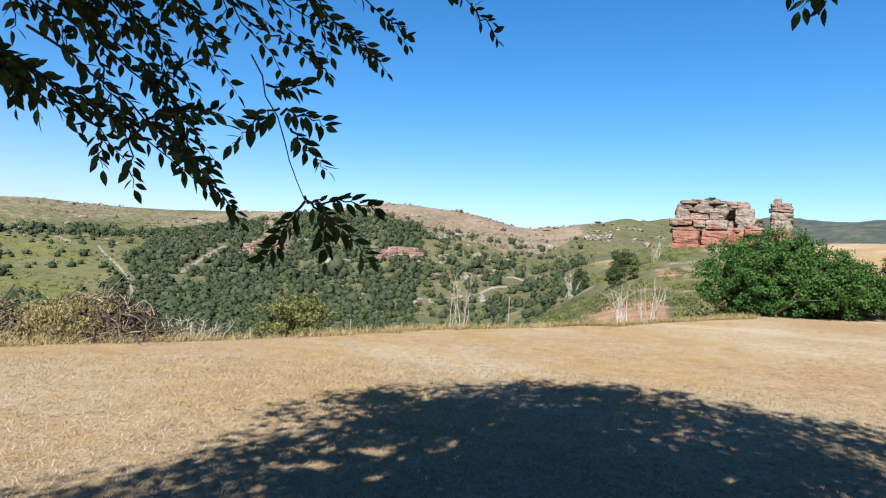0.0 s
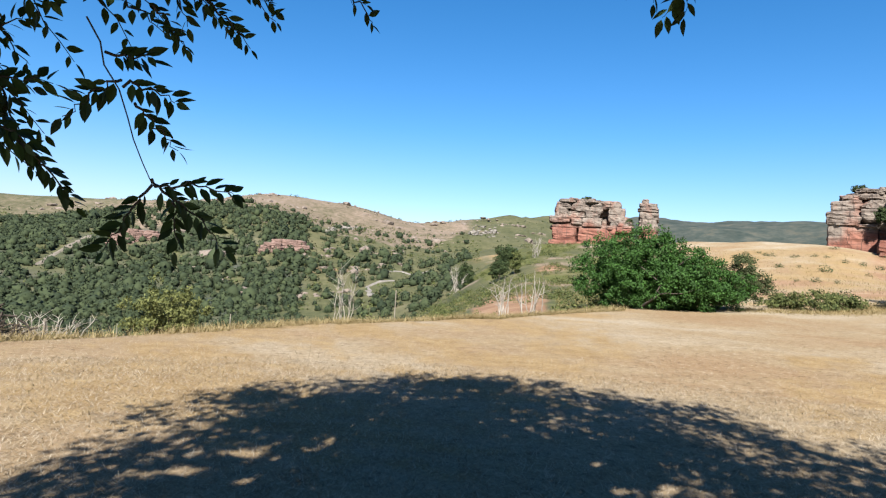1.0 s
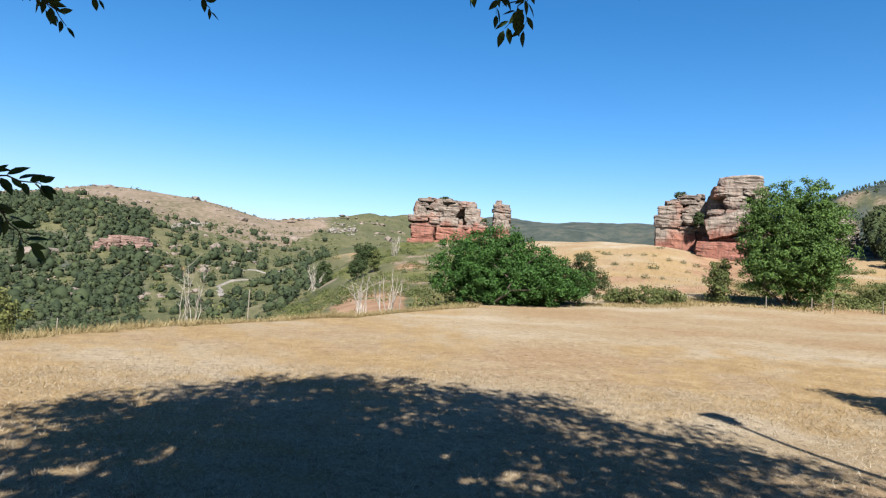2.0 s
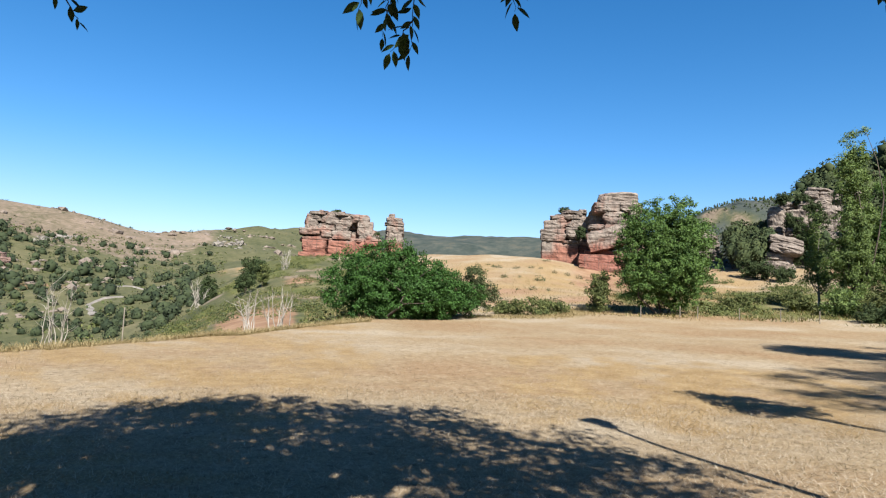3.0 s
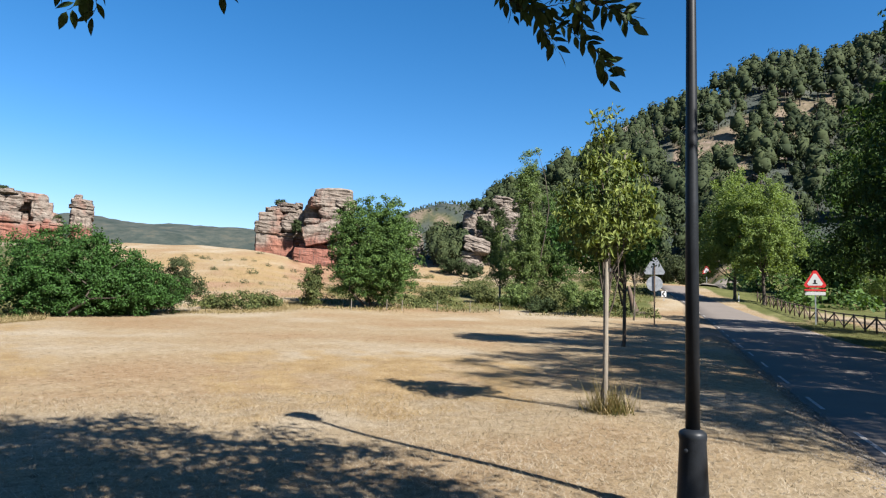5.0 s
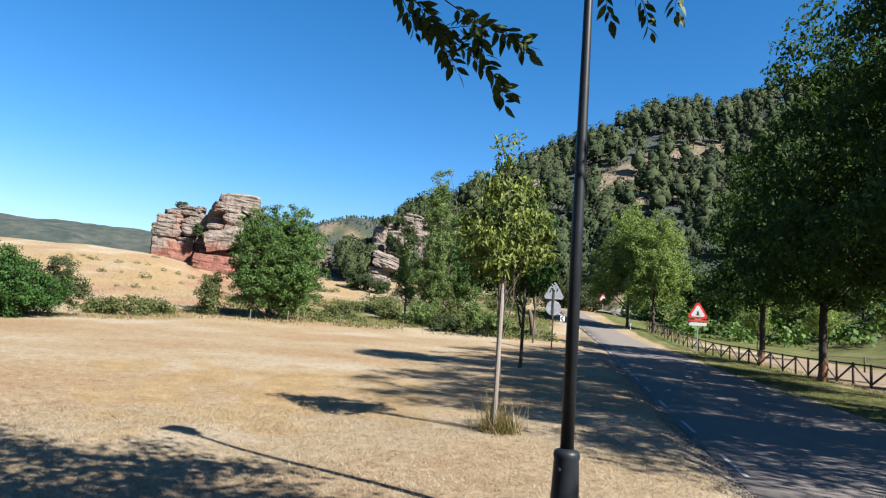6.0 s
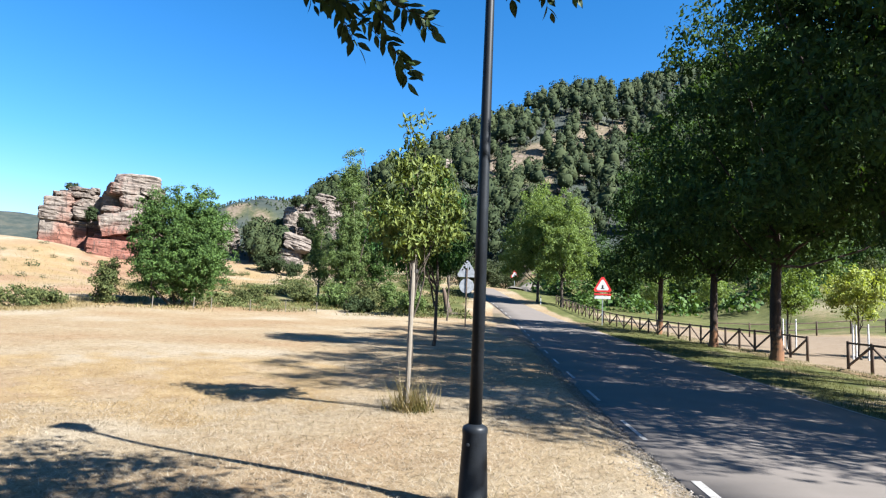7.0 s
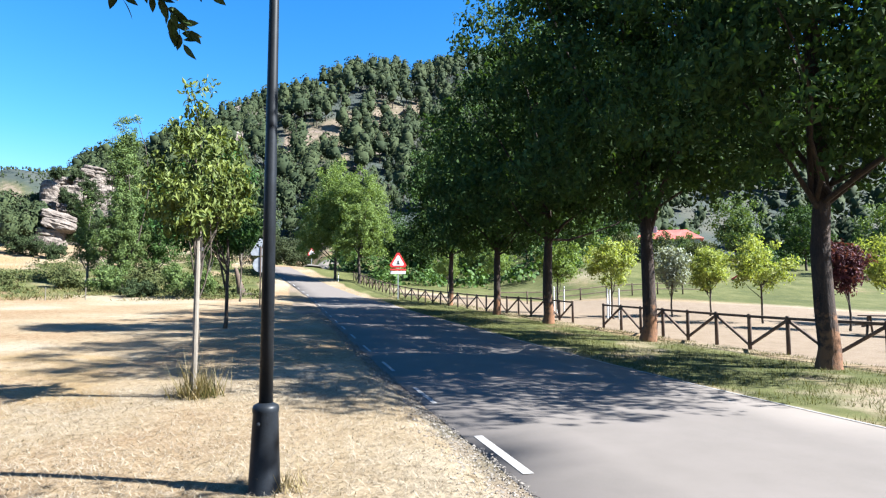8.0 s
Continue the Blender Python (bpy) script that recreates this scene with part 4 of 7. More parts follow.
crag = thing("rock_outcrop", (0, 0, 0), "red and grey layered sandstone crag on the ridge", "rock")
strata(crag, ROCK_A, 23.5, 152, [6, 11, 16.4], [-9.0, -8.9, -8.6], [9.6, 9.4, 9.0], (2.6, 4.2), 11, 7, (-0.6, 0, 0.3), (5, 9), jut=0.2, square=9)
strata(crag, ROCK_A, 23.5, 152, [16.3, 18, 20.5, 22.4], [-8.7, -8.5, -8.3, -6.2], [2.6, 2.7, 2.6, 2.2], (1.5, 3.0), 12, 7, (0.2, 0.2, 0.5, 1.2), (2.4, 5.0), jut=0.6)
strata(crag, ROCK_A, 23.5, 152, [16.0, 18.5, 19.9, 20.6, 22.2], [5.0, 4.9, 4.3, 2.6, 2.2], [10.2, 9.0, 8.4, 8.0, 7.2], (1.5, 2.6), 13, 6, (0.4, 0.6, 0.7, 0.8, 1.4), (2.6, 5.0), jut=0.3)
strata(crag, ROCK_A, 23.5, 152, [16.0, 21.6], [1.5, 1.5], [5.6, 5.6], (2.0, 3.0), 14, 4, (3.6, 3.6), (3, 4), jut=0.1)
strata(crag, ROCK_A, 23.5, 152, [22.0, 22.9], [-5.0, -2.6], [4.8, 1.0], (0.35, 0.6), 15, 5, (1.2, 1.6), (1.4, 3.2), jut=0.5)
strata(crag, ROCK_A, 26.7, 151, [9, 13, 17.4], [-2.6, -2.2, -1.2], [2.6, 2.0, 1.0], (1.2, 2.4), 16, 4, (0, 0.8), (2, 4), jut=0.3)
pillar = thing("rock_pillar", (0, 0, 0), "red sandstone pillar with a loose cap stone", "rock")
strata(pillar, ROCK_A, 28.65, 156, [9, 15, 20.4], [-2.2, -2.0, -1.9], [2.3, 2.1, 2.0], (2.4, 4.0), 21, 4, (0, 0.2), (4, 5), jut=0.12, square=4.5)
strata(pillar, ROCK_A, 28.65, 156, [20.4, 22.2], [-2.1, -1.7], [2.0, 1.6], (0.5, 0.9), 22, 3.6, (0.1, 0.4), (1.6, 3.5), jut=0.15)
strata(pillar, ROCK_A, 28.65, 156, [22.1, 23.3], [-1.7, -1.3], [-0.1, -0.4], (0.5, 0.7), 23, 1.6, (0.9, 0.9), (1.5, 2), jut=0.1)

split = thing("split_outcrop", (0, 0, 0), "large split sandstone crag with a red foot", "rock")
strata(split, ROCK_B, 46.3, 119, [6.5, 14.5], [-8.9, -8.9], [-1.9, -2.0], (3.4, 4.6), 31, 7, (0, 0.3), (3.5, 6.5), jut=0.25, square=8)
strata(split, ROCK_B, 46.3, 119, [14.6, 16.8, 18.4], [-9.3, -8.6, -7.2], [-1.0, -1.0, -1.2], (1.5, 2.2), 32, 7, (-0.2, 0.2, 0.8), (3.0, 6.0), jut=0.3)
strata(split, ROCK_B, 46.3, 119, [18.4, 20.3], [-6.6, -4.4], [-0.4, -1.4], (0.5, 0.95), 33, 6, (0.4, 1.2), (1.8, 4.0), jut=0.5)
strata(split, ROCK_B, 46.3, 119, [6, 19.2], [-3.6, -2.2], [2.0, 2.0], (1.2, 3.0), 34, 5, (0.5, 1.6), (3, 5), jut=0.3)
strata(split, ROCK_B, 46.3, 111, [4.5, 10.9], [-1.6, -1.2], [7.4, 7.4], (1.7, 2.8), 35, 8, (-0.4, 0.4), (3.5, 7), jut=0.25, square=8)
strata(split, ROCK_B, 46.3, 111, [10.7, 12.2], [-0.6, -0.6], [7.4, 7.4], (1.2, 1.6), 36, 6, (2.6, 2.6), (4, 7), jut=0.1)
strata(split, ROCK_B, 46.9, 111, [11.9, 15.4], [-2.0, -0.4], [4.6, 5.4], (2.9, 3.4), 37, 7, (0.2, 1.2), (7, 8), tilt=13, jut=0.1, square=7)
strata(split, ROCK_B, 46.3, 116, [15.0, 19.6], [2.6, 2.6], [9.4, 9.3], (1.8, 3.0), 38, 7, (-0.2, 0.2), (3.5, 6), jut=0.5)
strata(split, ROCK_B, 46.3, 116, [15.0, 17.0], [0.5, 0.3], [3.4, 3.4], (0.9, 1.2), 39, 6, (0.2, 0.2), (2, 4), jut=0.2)
strata(split, ROCK_B, 46.3, 116, [16.5, 20.0], [0.3, 0.3], [3.4, 3.4], (1.8, 2.2), 40, 4, (2.8, 2.8), (3, 4), jut=0.1)
strata(split, ROCK_B, 46.3, 116, [19.5, 21.3, 22.9], [0.2, 1.2, 3.2], [9.4, 9.0, 7.6], (1.2, 2.2), 41, 7, (0, 0.6, 1.4), (3.0, 6.0), jut=0.5)
strata(split, ROCK_B, 46.3, 114, [5, 12, 16], [6.5, 6.8, 7.2], [10.4, 10, 9.4], (1.4, 2.6), 42, 6, (0, 1), (2.5, 4.5), jut=0.35)
bank = thing("valley_cliff", (0, 0, 0), "low pinkish sandstone cliff band in the valley", "rock")
zb = ground(*polar(-4.8, 243))
strata(bank, PINK_STONE, -4.8, 240, [zb - 3, zb + 2.2, zb + 4.8], [-5, -4, 2], [15, 14, 11], (0.9, 1.8), 71, 6, (0, 2.0, 4.0), (3, 7), jut=0.7)
ledge = thing("valley_cliff", (0, 0, 0), "broken pale sandstone ledges above the valley trees", "rock")
zb = ground(*polar(-15.2, 274))
strata(ledge, PINK_STONE, -15.2, 270, [zb - 3, zb + 1.6, zb + 3.8], [-13, -10, -3], [13, 9, 4], (0.8, 1.5), 72, 6, (0, 2.5, 5.0), (2.5, 5), jut=1.0)
boulder = thing("grey_boulder", (0, 0, 0), "grey layered boulder at the foot of the slope", "rock")
strata(boulder, ROCK_GREY, 56.2, 128, [6, 12, 17.2], [-2.6, -2.4, -1.2], [2.4, 2.4, 1.2], (0.9, 1.8), 51, 5, (0, 0.4, 1.4), (2.5, 5), jut=0.3)
cliff = thing("cliff", (0, 0, 0), "stepped grey rock cliff under the pine wood", "rock")
strata(cliff, ROCK_GREY, 63, 115, [6, 11, 15, 18.5, 21.5], [-5.6, -4.4, -4.6, -3.8, -2.0], [9, 9, 9, 9, 9], (1.8, 3.6), 61, 7, (0, 1.4, 2.6, 4.4, 7.0), (2.2, 4.6), tilt=-5, jut=1.0, square=4.5)
strata(cliff, ROCK_GREY, 63, 118, [20.5, 24.6], [-1.6, 1.8], [8, 8], (1.0, 2.0), 62, 7, (5, 8), (1.8, 3.6), tilt=-6, jut=0.8, square=4.5)
strata(cliff, ROCK_GREY, 63, 108, [5.5, 11.2], [-6.0, -4.6], [-0.6, -1.0], (1.8, 3.0), 63, 5, (0, 1.4), (2.4, 4), tilt=-6, jut=0.7, square=4)
strata(cliff, ROCK_GREY, 63, 108.5, [11.0, 13.6], [-4.4, -3.6], [0.4, 0.2], (1.2, 1.6), 64, 5, (0.4, 1.4), (4, 5), tilt=-14, jut=0.2, square=5)
strata(cliff, ROCK_GREY, 65.4, 111, [6, 14.5], [-2.6, -1.6], [4, 3], (0.9, 1.8), 65, 6, (0, 2.6), (2.5, 4.5), tilt=-10, jut=0.5)


# ---- woods and scrub ----


def ball(level):
    """The points and triangles of a faceted ball of radius 1."""
    ico = bmesh.new()
    bmesh.ops.create_icosphere(ico, subdivisions=level, radius=1.0)
    v, f = np.array([p.co[:] for p in ico.verts]), np.array([[p.index for p in q.verts] for q in ico.faces])
    ico.free()
    return v, f


def cores(centre, half, rng, level=1, rough=0.34):
    """Uneven dense crowns as triangles, one round each centre; half: their half sizes."""
    v, f = ball(level)
    n = len(centre)
    push = 1 + rough * rng.uniform(-1, 1, (n, len(v), 1))
    out = centre[:, None, :] + v[None] * half[:, None, :] * push
    face = f[None] + (np.arange(n) * len(v))[:, None, None]
    return out.reshape(-1, 3), face.reshape(-1, 3)


def foliage(name, sets, mats):
    """One mesh from several (points, faces, material number), faces of three or four corners."""
    vs, loops, starts, index, n, at_loop = [], [], [], [], 0, 0
    for v, f, m in sets:
        f = np.asarray(f, int)
        vs.append(v)
        loops.append((f + n).ravel())
        starts.append(at_loop + np.arange(0, f.size, f.shape[1]))
        index.append(np.full(len(f), m))
        n += len(v)
        at_loop += f.size
    me = bpy.data.meshes.new(name)
    v, l, st = np.concatenate(vs).astype(np.float32), np.concatenate(loops).astype(np.int32), np.concatenate(starts).astype(np.int32)
    me.vertices.add(len(v))
    me.vertices.foreach_set("co", v.ravel())
    me.loops.add(len(l))
    me.loops.foreach_set("vertex_index", l)
    me.polygons.add(len(st))
    me.polygons.foreach_set("loop_start", st)
    me.polygons.foreach_set("material_index", np.concatenate(index).astype(np.int32))
    for m in mats:
        me.materials.append(m)
    me.update(calc_edges=True)
    me.validate()
    return me


def scrub_cloud(name, label, xy, size, rng, mat, faces=26, tall=0.75, category="shrubs", quad=0.44, core=0):
    """Many small bushes as one mass: each an uneven dome of leaf clumps."""
    n = len(xy)
    z = ground_height(xy[:, 0], xy[:, 1])
    base = np.stack([xy[:, 0], xy[:, 1], z], 1)
    s = size * rng.lognormal(0, 0.30, n)
    d = unit(rng.normal(size=(n, faces, 3)))
    d[..., 2] = np.abs(d[..., 2])
    c = base[:, None, :] + d * (s[:, None] * rng.uniform(0.6 if core else 0.45, 1.05, (n, faces)))[..., None] * np.array([1, 1, tall * 1.4])
    sz = np.repeat(s, faces) * quad * rng.uniform(0.65, 1.35, n * faces)
    v, f = leaves(c.reshape(-1, 3), 1.0, rng, 0.8, 0.0, 0.0, (d + np.array([0, 0, 0.25])).reshape(-1, 3))
    cc = np.repeat(c.reshape(-1, 3), 4, 0)
    v = cc + (v - cc) * np.repeat(sz, 4)[:, None]
    sets = [(v, f, 0)]
    if core:
        up = np.stack([0 * s, 0 * s, s * tall * 0.42], 1)
        sets.append((*cores(base + up, np.stack([s * 0.66, s * 0.66, s * tall * 0.70], 1) * rng.uniform(0.85, 1.1, (n, 3)), rng, core), 0))
    return tagged(new(name, foliage(name, sets, [mat])), label, category, kind="stuff")


def scatter(n, r0, r1, a0, a1, rng, keep):
    r = np.sqrt(rng.uniform(r0 * r0, r1 * r1, n))
    a = np.radians(rng.uniform(a0, a1, n))
    x, y = r * np.sin(a), r * np.cos(a)
    ok = keep(x, y, r, np.degrees(a))
    return np.stack([x, y], 1)[ok]


def build_scrub():
    rng = np.random.RandomState(21)
    edge = lambda x, y: (y - x - 17.8) / 1.414
    def wooded(x, y, r, a):
        lim = np.interp(a, [-45, -29, -27, -24, -13, -8, -4, 0, 4, 8, 12], [185, 190, 250, 372, 368, 322, 318, 292, 272, 258, 240])
        full = np.where(r < lim, np.where(a > -2, np.where(waves(x, y, 28, 57) + 0.5 * waves(x, y, 11, 58) > 0.15, 0.46, 0.08), np.where((a > -13) & (r < 232), 0.72, 0.97)), 0.05)
        full = np.where((a < -24) & (np.abs(r - 363) < 8), 0.8, full)
        full = np.where((a < -27) & (r > 200), np.maximum(full, 0.05 + 0.3 * (waves(x, y, 55, 59) > 0.75)), full)
        full = full * np.where(waves(x, y, 46, 51) + 0.6 * waves(x, y, 15, 52) > 0.95, 0.12, 1.0)
        full = np.where((np.abs(a + 14.6) < 1.4) & (r > 272), 0.1, full)
        track = np.interp(r, [208, 222, 240, 268, 300, 330], [-26.3, -25.9, -26.2, -27.2, -28.0, -28.6])
        clear = (np.abs(a - track) < 0.5) & (r > 180) & (r < 335)
        clear |= (np.abs(a - np.interp(r, [248, 262, 274, 284], [-22.4, -21.2, -20.0, -19.0])) < 0.65) & (r > 232) & (r < 290)
        clear |= ((np.abs(a + 4.8) < 3.4) & (np.abs(r - 236) < 2)) | ((np.abs(a + 15.2) < 2.6) & (np.abs(r - 267) < 2))
        clear |= (np.abs(r - np.interp(a, [3.85, 4.8, 6.2], [184, 191, 197]) + 4) < 7) & (a > 3.3) & (a < 6.8)
        clear |= (np.abs(a - 4.1) < 0.6) & (r > 152) & (r < 188)
        clear |= (np.abs(r - 221) < 7) & (a > 4.9) & (a < 9.8)
        return (edge(x, y) > 22) & (rng.uniform(0, 1, len(x)) < full) & ~clear & (r > 84 + (a + 45) * 0.4)

    thick = spaced(scatter(15000, 84, 385, -45, 13, rng, wooded), 1.6)
    far = np.hypot(thick[:, 0], thick[:, 1])
    scrub_cloud("valley_woods", "dense dark green trees filling the valley", thick[far >= 160], 1.7, rng, LEAF_WOODS, 28, 1.0, quad=0.32, core=1)
    scrub_cloud("lower_woods", "dark green trees at the near side of the valley", thick[far < 160], 1.25, rng, LEAF_WOODS, 70, 1.0, quad=0.24, core=1)
    near = scatter(900, 30, 110, -45, 12, rng, lambda x, y, r, a: (edge(x, y) > 9) & (waves(x, y, 18, 53) > -0.2))
    scrub_cloud("bank_scrub", "green bushes on the bank below the field", near[:240], 0.8, rng, LEAF_OLIVE, 110, 0.8, quad=0.15)
    dots = scatter(1500, 280, 620, -45, 24, rng, lambda x, y, r, a: (waves(x, y, 90, 54) > 0.1) & (rng.uniform(0, 1, len(x)) < 0.8))
    scrub_cloud("hill_scrub", "scattered dark bushes on the bare hills", dots, 1.0, rng, LEAF_SCRUB, 14, quad=0.5)
    low = scatter(5200, 150, 400, -45, 14, rng, lambda x, y, r, a: waves(x, y, 38, 68) > -0.2)
    scrub_cloud("valley_broom", "low olive broom between the valley trees", low, 0.75, rng, LEAF_OLIVE, 8, 0.6, quad=0.6)
    slope = scatter(1100, 28, 150, 10, 30, rng, lambda x, y, r, a: (waves(x, y, 22, 55) > 0.0) & (r > rim_reach(a) + 4) & ((a < 13) | (a > 20.5) | (r > 52) | (rng.uniform(0, 1, len(x)) < 0.2)))
    scrub_cloud("slope_scrub", "low green scrub on the slope below the crag", slope[:420], 0.6, rng, LEAF_OLIVE, 80, 0.6, quad=0.18)
    broom = scatter(900, 27, 120, 9, 29, rng, lambda x, y, r, a: (waves(x, y, 12, 74) > 0.1) & (r > rim_reach(a) + 2) & ((a < 13) | (a > 20.5) | (r > 52) | (rng.uniform(0, 1, len(x)) < 0.2)))
    scrub_cloud("slope_broom", "low yellow-green broom on the slope", broom[:420], 0.42, rng, LEAF_BROOM, 60, 0.6, quad=0.2)
    dull = scatter(500, 27, 130, 8, 27, rng, lambda x, y, r, a: (waves(x, y, 15, 75) > 0.35) & (r > rim_reach(a) + 2) & ((a < 13) | (a > 20.5) | (r > 52) | (rng.uniform(0, 1, len(x)) < 0.2)))
    scrub_cloud("slope_thorn", "dull grey-green thorn bushes on the slope", dull[:140], 0.6, rng, LEAF_OAK, 70, 0.75, quad=0.2)
    meadow = scatter(210, 52, 112, 31, 58, rng, lambda x, y, r, a: np.sin(r * 0.42 + a * 0.1) + 0.6 * waves(x, y, 20, 56) > 0.35)
    scrub_cloud("meadow_bushes", "small dark bushes dotted over the dry meadow", meadow, 0.5, rng, LEAF_SCRUB, 110, 0.7, quad=0.18)
    brake = scatter(1500, 46, 100, 49, 78, rng, lambda x, y, r, a: (waves(x, y, 16, 57) > 0.0 + 0.2 * (a < 60)) & (np.abs(y - road_y(x)) > 5))
    scrub_cloud("brake_scrub", "tangled green brambles below the cliff", brake, 0.5, rng, LEAF_OLIVE, 66, 0.7, quad=0.22)
    under = scatter(520, 70, 112, 84, 128, rng, lambda x, y, r, a: (x > 66 + 0.1 * y) & (waves(x, y, 12, 58) > -0.3) & (road_y(x) - y > 6) & ((a < 108) | (r > 98)))
    scrub_cloud("park_edge_scrub", "thick green undergrowth behind the park", under, 1.5, rng, LEAF_ROUND, 80, 1.0, quad=0.23)


def stones(name, label, xy, size, rng, mat):
    """Loose boulders: cornered lumps half sunk in the slope, as one mass."""
    base, faces = ball(1)
    vs, fs = [], []
    for k, (x, y) in enumerate(xy):
        s = size * rng.lognormal(0, 0.5)
        v = base * (1 + 0.35 * rng.uniform(-1, 1, (len(base), 1))) * s * np.array([rng.uniform(0.8, 1.8), rng.uniform(0.8, 1.6), rng.uniform(0.4, 0.8)])
        vs.append(v + (x, y, ground(x, y) + 0.1 * s))
        fs.append(faces + k * len(base))
    return tagged(new(name, mesh_data(name, np.concatenate(vs), np.concatenate(fs), mat)), label, "boulders", kind="stuff")


def spaced(xy, gap):
    """Thin out points so that none stand closer than about a gap."""
    got, cells = [], set()
    for p in xy:
        i, j = int(p[0] // gap), int(p[1] // gap)
        if not any((i + a, j + b) in cells for a, b in ((0, 0), (1, 0), (0, 1))):
            cells.add((i, j))
            got.append(p)
    return np.array(got)


def pines(name, label, xy, rng, height=8.0, faces=240, tuft=0.11, core=1):
    """A pine wood: bare lower stems and tiered, ragged crowns, as one mass."""
    n = len(xy)
    z = ground_height(xy[:, 0], xy[:, 1])
    base = np.stack([xy[:, 0], xy[:, 1], z], 1)
    h = height * rng.uniform(0.6, 1.25, n)
    t = rng.uniform(0.0, 1.0, (n, faces))
    a = rng.uniform(0, 6.28, (n, faces))
    lump = 1 + 0.22 * np.sin(a * 3 + t * 9 + rng.uniform(0, 6.28, n)[:, None]) + 0.14 * np.sin(a * 5 - t * 14 + rng.uniform(0, 6.28, n)[:, None])
    slim = rng.uniform(0.75, 1.3, n)[:, None]
    wide = 0.34 * np.sqrt(np.clip(1 - t ** rng.uniform(1.3, 2.6, n)[:, None], 0, 1)) * (0.55 + 0.45 * np.clip(t * 5, 0, 1)) * lump * slim * (0.55 + 0.5 * rng.uniform(0, 1, (n, faces)) ** 0.5) * h[:, None]
    c = base[:, None, :] + np.stack([np.cos(a) * wide, np.sin(a) * wide, (0.16 + 0.82 * t) * h[:, None]], -1)
    v, f = leaves(c.reshape(-1, 3), 1.0, rng, 0.55, 0.2, 0.0, np.stack([np.cos(a), np.sin(a), 0.35 + 0.5 * t], -1).reshape(-1, 3), 0.22)
    cc = np.repeat(c.reshape(-1, 3), 4, 0)
    sz = np.repeat(h * tuft, faces) * rng.uniform(0.6, 1.4, n * faces)
    v = cc + (v - cc) * np.repeat(sz, 4)[:, None]
    mid = base + np.stack([0 * h, 0 * h, 0.50 * h], 1)
    low = cores(mid, np.stack([0.27 * h * slim[:, 0], 0.27 * h * slim[:, 0], 0.36 * h], 1) * 0.78, rng, core, 0.34)
    top = cores(base + np.stack([0.05 * h * rng.normal(size=n), 0.05 * h * rng.normal(size=n), 0.72 * h], 1), np.stack([0.13 * h * slim[:, 0], 0.13 * h * slim[:, 0], 0.20 * h], 1), rng, 1, 0.36)
    sets = [(v, f, 0), (*low, 0), (*top, 0)]
    stems = [tube([b + (0, 0, -0.4), b + (0, 0, hh * 0.5), b + (0, 0, hh * 0.95)], [0.03 * hh * 0.7, 0.018 * hh, 0.004 * hh], 4) for b, hh in zip(base, h)]
    if faces > 50:
        sets.append((*joined(stems), 1))
    me = foliage(name, sets, [NEEDLES, BARK])
    return tagged(new(name, me), label, "pine wood", kind="stuff")


def build_pines():
    rng = np.random.RandomState(31)
    wood = scatter(12000, 112, 330, 63, 132, rng, lambda x, y, r, a: (x > 108 - 0.25 * np.clip(y, 0, None)) & (waves(x, y, 60, 15) + 0.5 * waves(x, y, 22, 16) < 0.75) & (rng.uniform(0, 1, len(x)) > 0.88 * clearing(x, y)))
    wood = spaced(wood, 3.4)
    far = np.hypot(wood[:, 0], wood[:, 1])
    seen = np.degrees(np.arctan2(wood[:, 0], wood[:, 1])) < 106
    pines("pine_wood", "dense dark pine wood on the steep hillside", wood[(far < 165) & seen][:360], rng, 8.2, 190, 0.075)
    pines("mid_pine_wood", "pines on the middle of the hillside", wood[(far >= 165) & (far < 200) & seen][:420], rng, 8.4, 150, 0.082)
    pines("upper_pine_wood", "pines covering the upper hillside", wood[(far >= 200) & seen][:800], rng, 8.2, 92, 0.098)
    pines("park_pine_wood", "pine wood above the park", wood[~seen][:700], rng, 8.0, 44, 0.13)
    away = scatter(4200, 330, 760, 50, 66, rng, lambda x, y, r, a: (waves(x, y, 120, 62) + 0.5 * waves(x, y, 40, 73) > -0.3) & (far_field(x, y) < 0.4))
    pines("far_pine_wood", "dark pine wood on the distant hill", away[:1700], rng, 3.4, 6, 0.25)
    top = scatter(320, 108, 150, 61.5, 74, rng, lambda x, y, r, a: r > 122)
    pines("cliff_pines", "pines standing on and behind the cliff", top[:130], rng, 7.4, 200, 0.075)
    low = scatter(60, 110, 126, 57.4, 61.0, rng, lambda x, y, r, a: r > 110)
    pines("cliff_foot_pines", "dark pines at the foot of the cliff", low[:36], rng, 6.6, 300, 0.07)


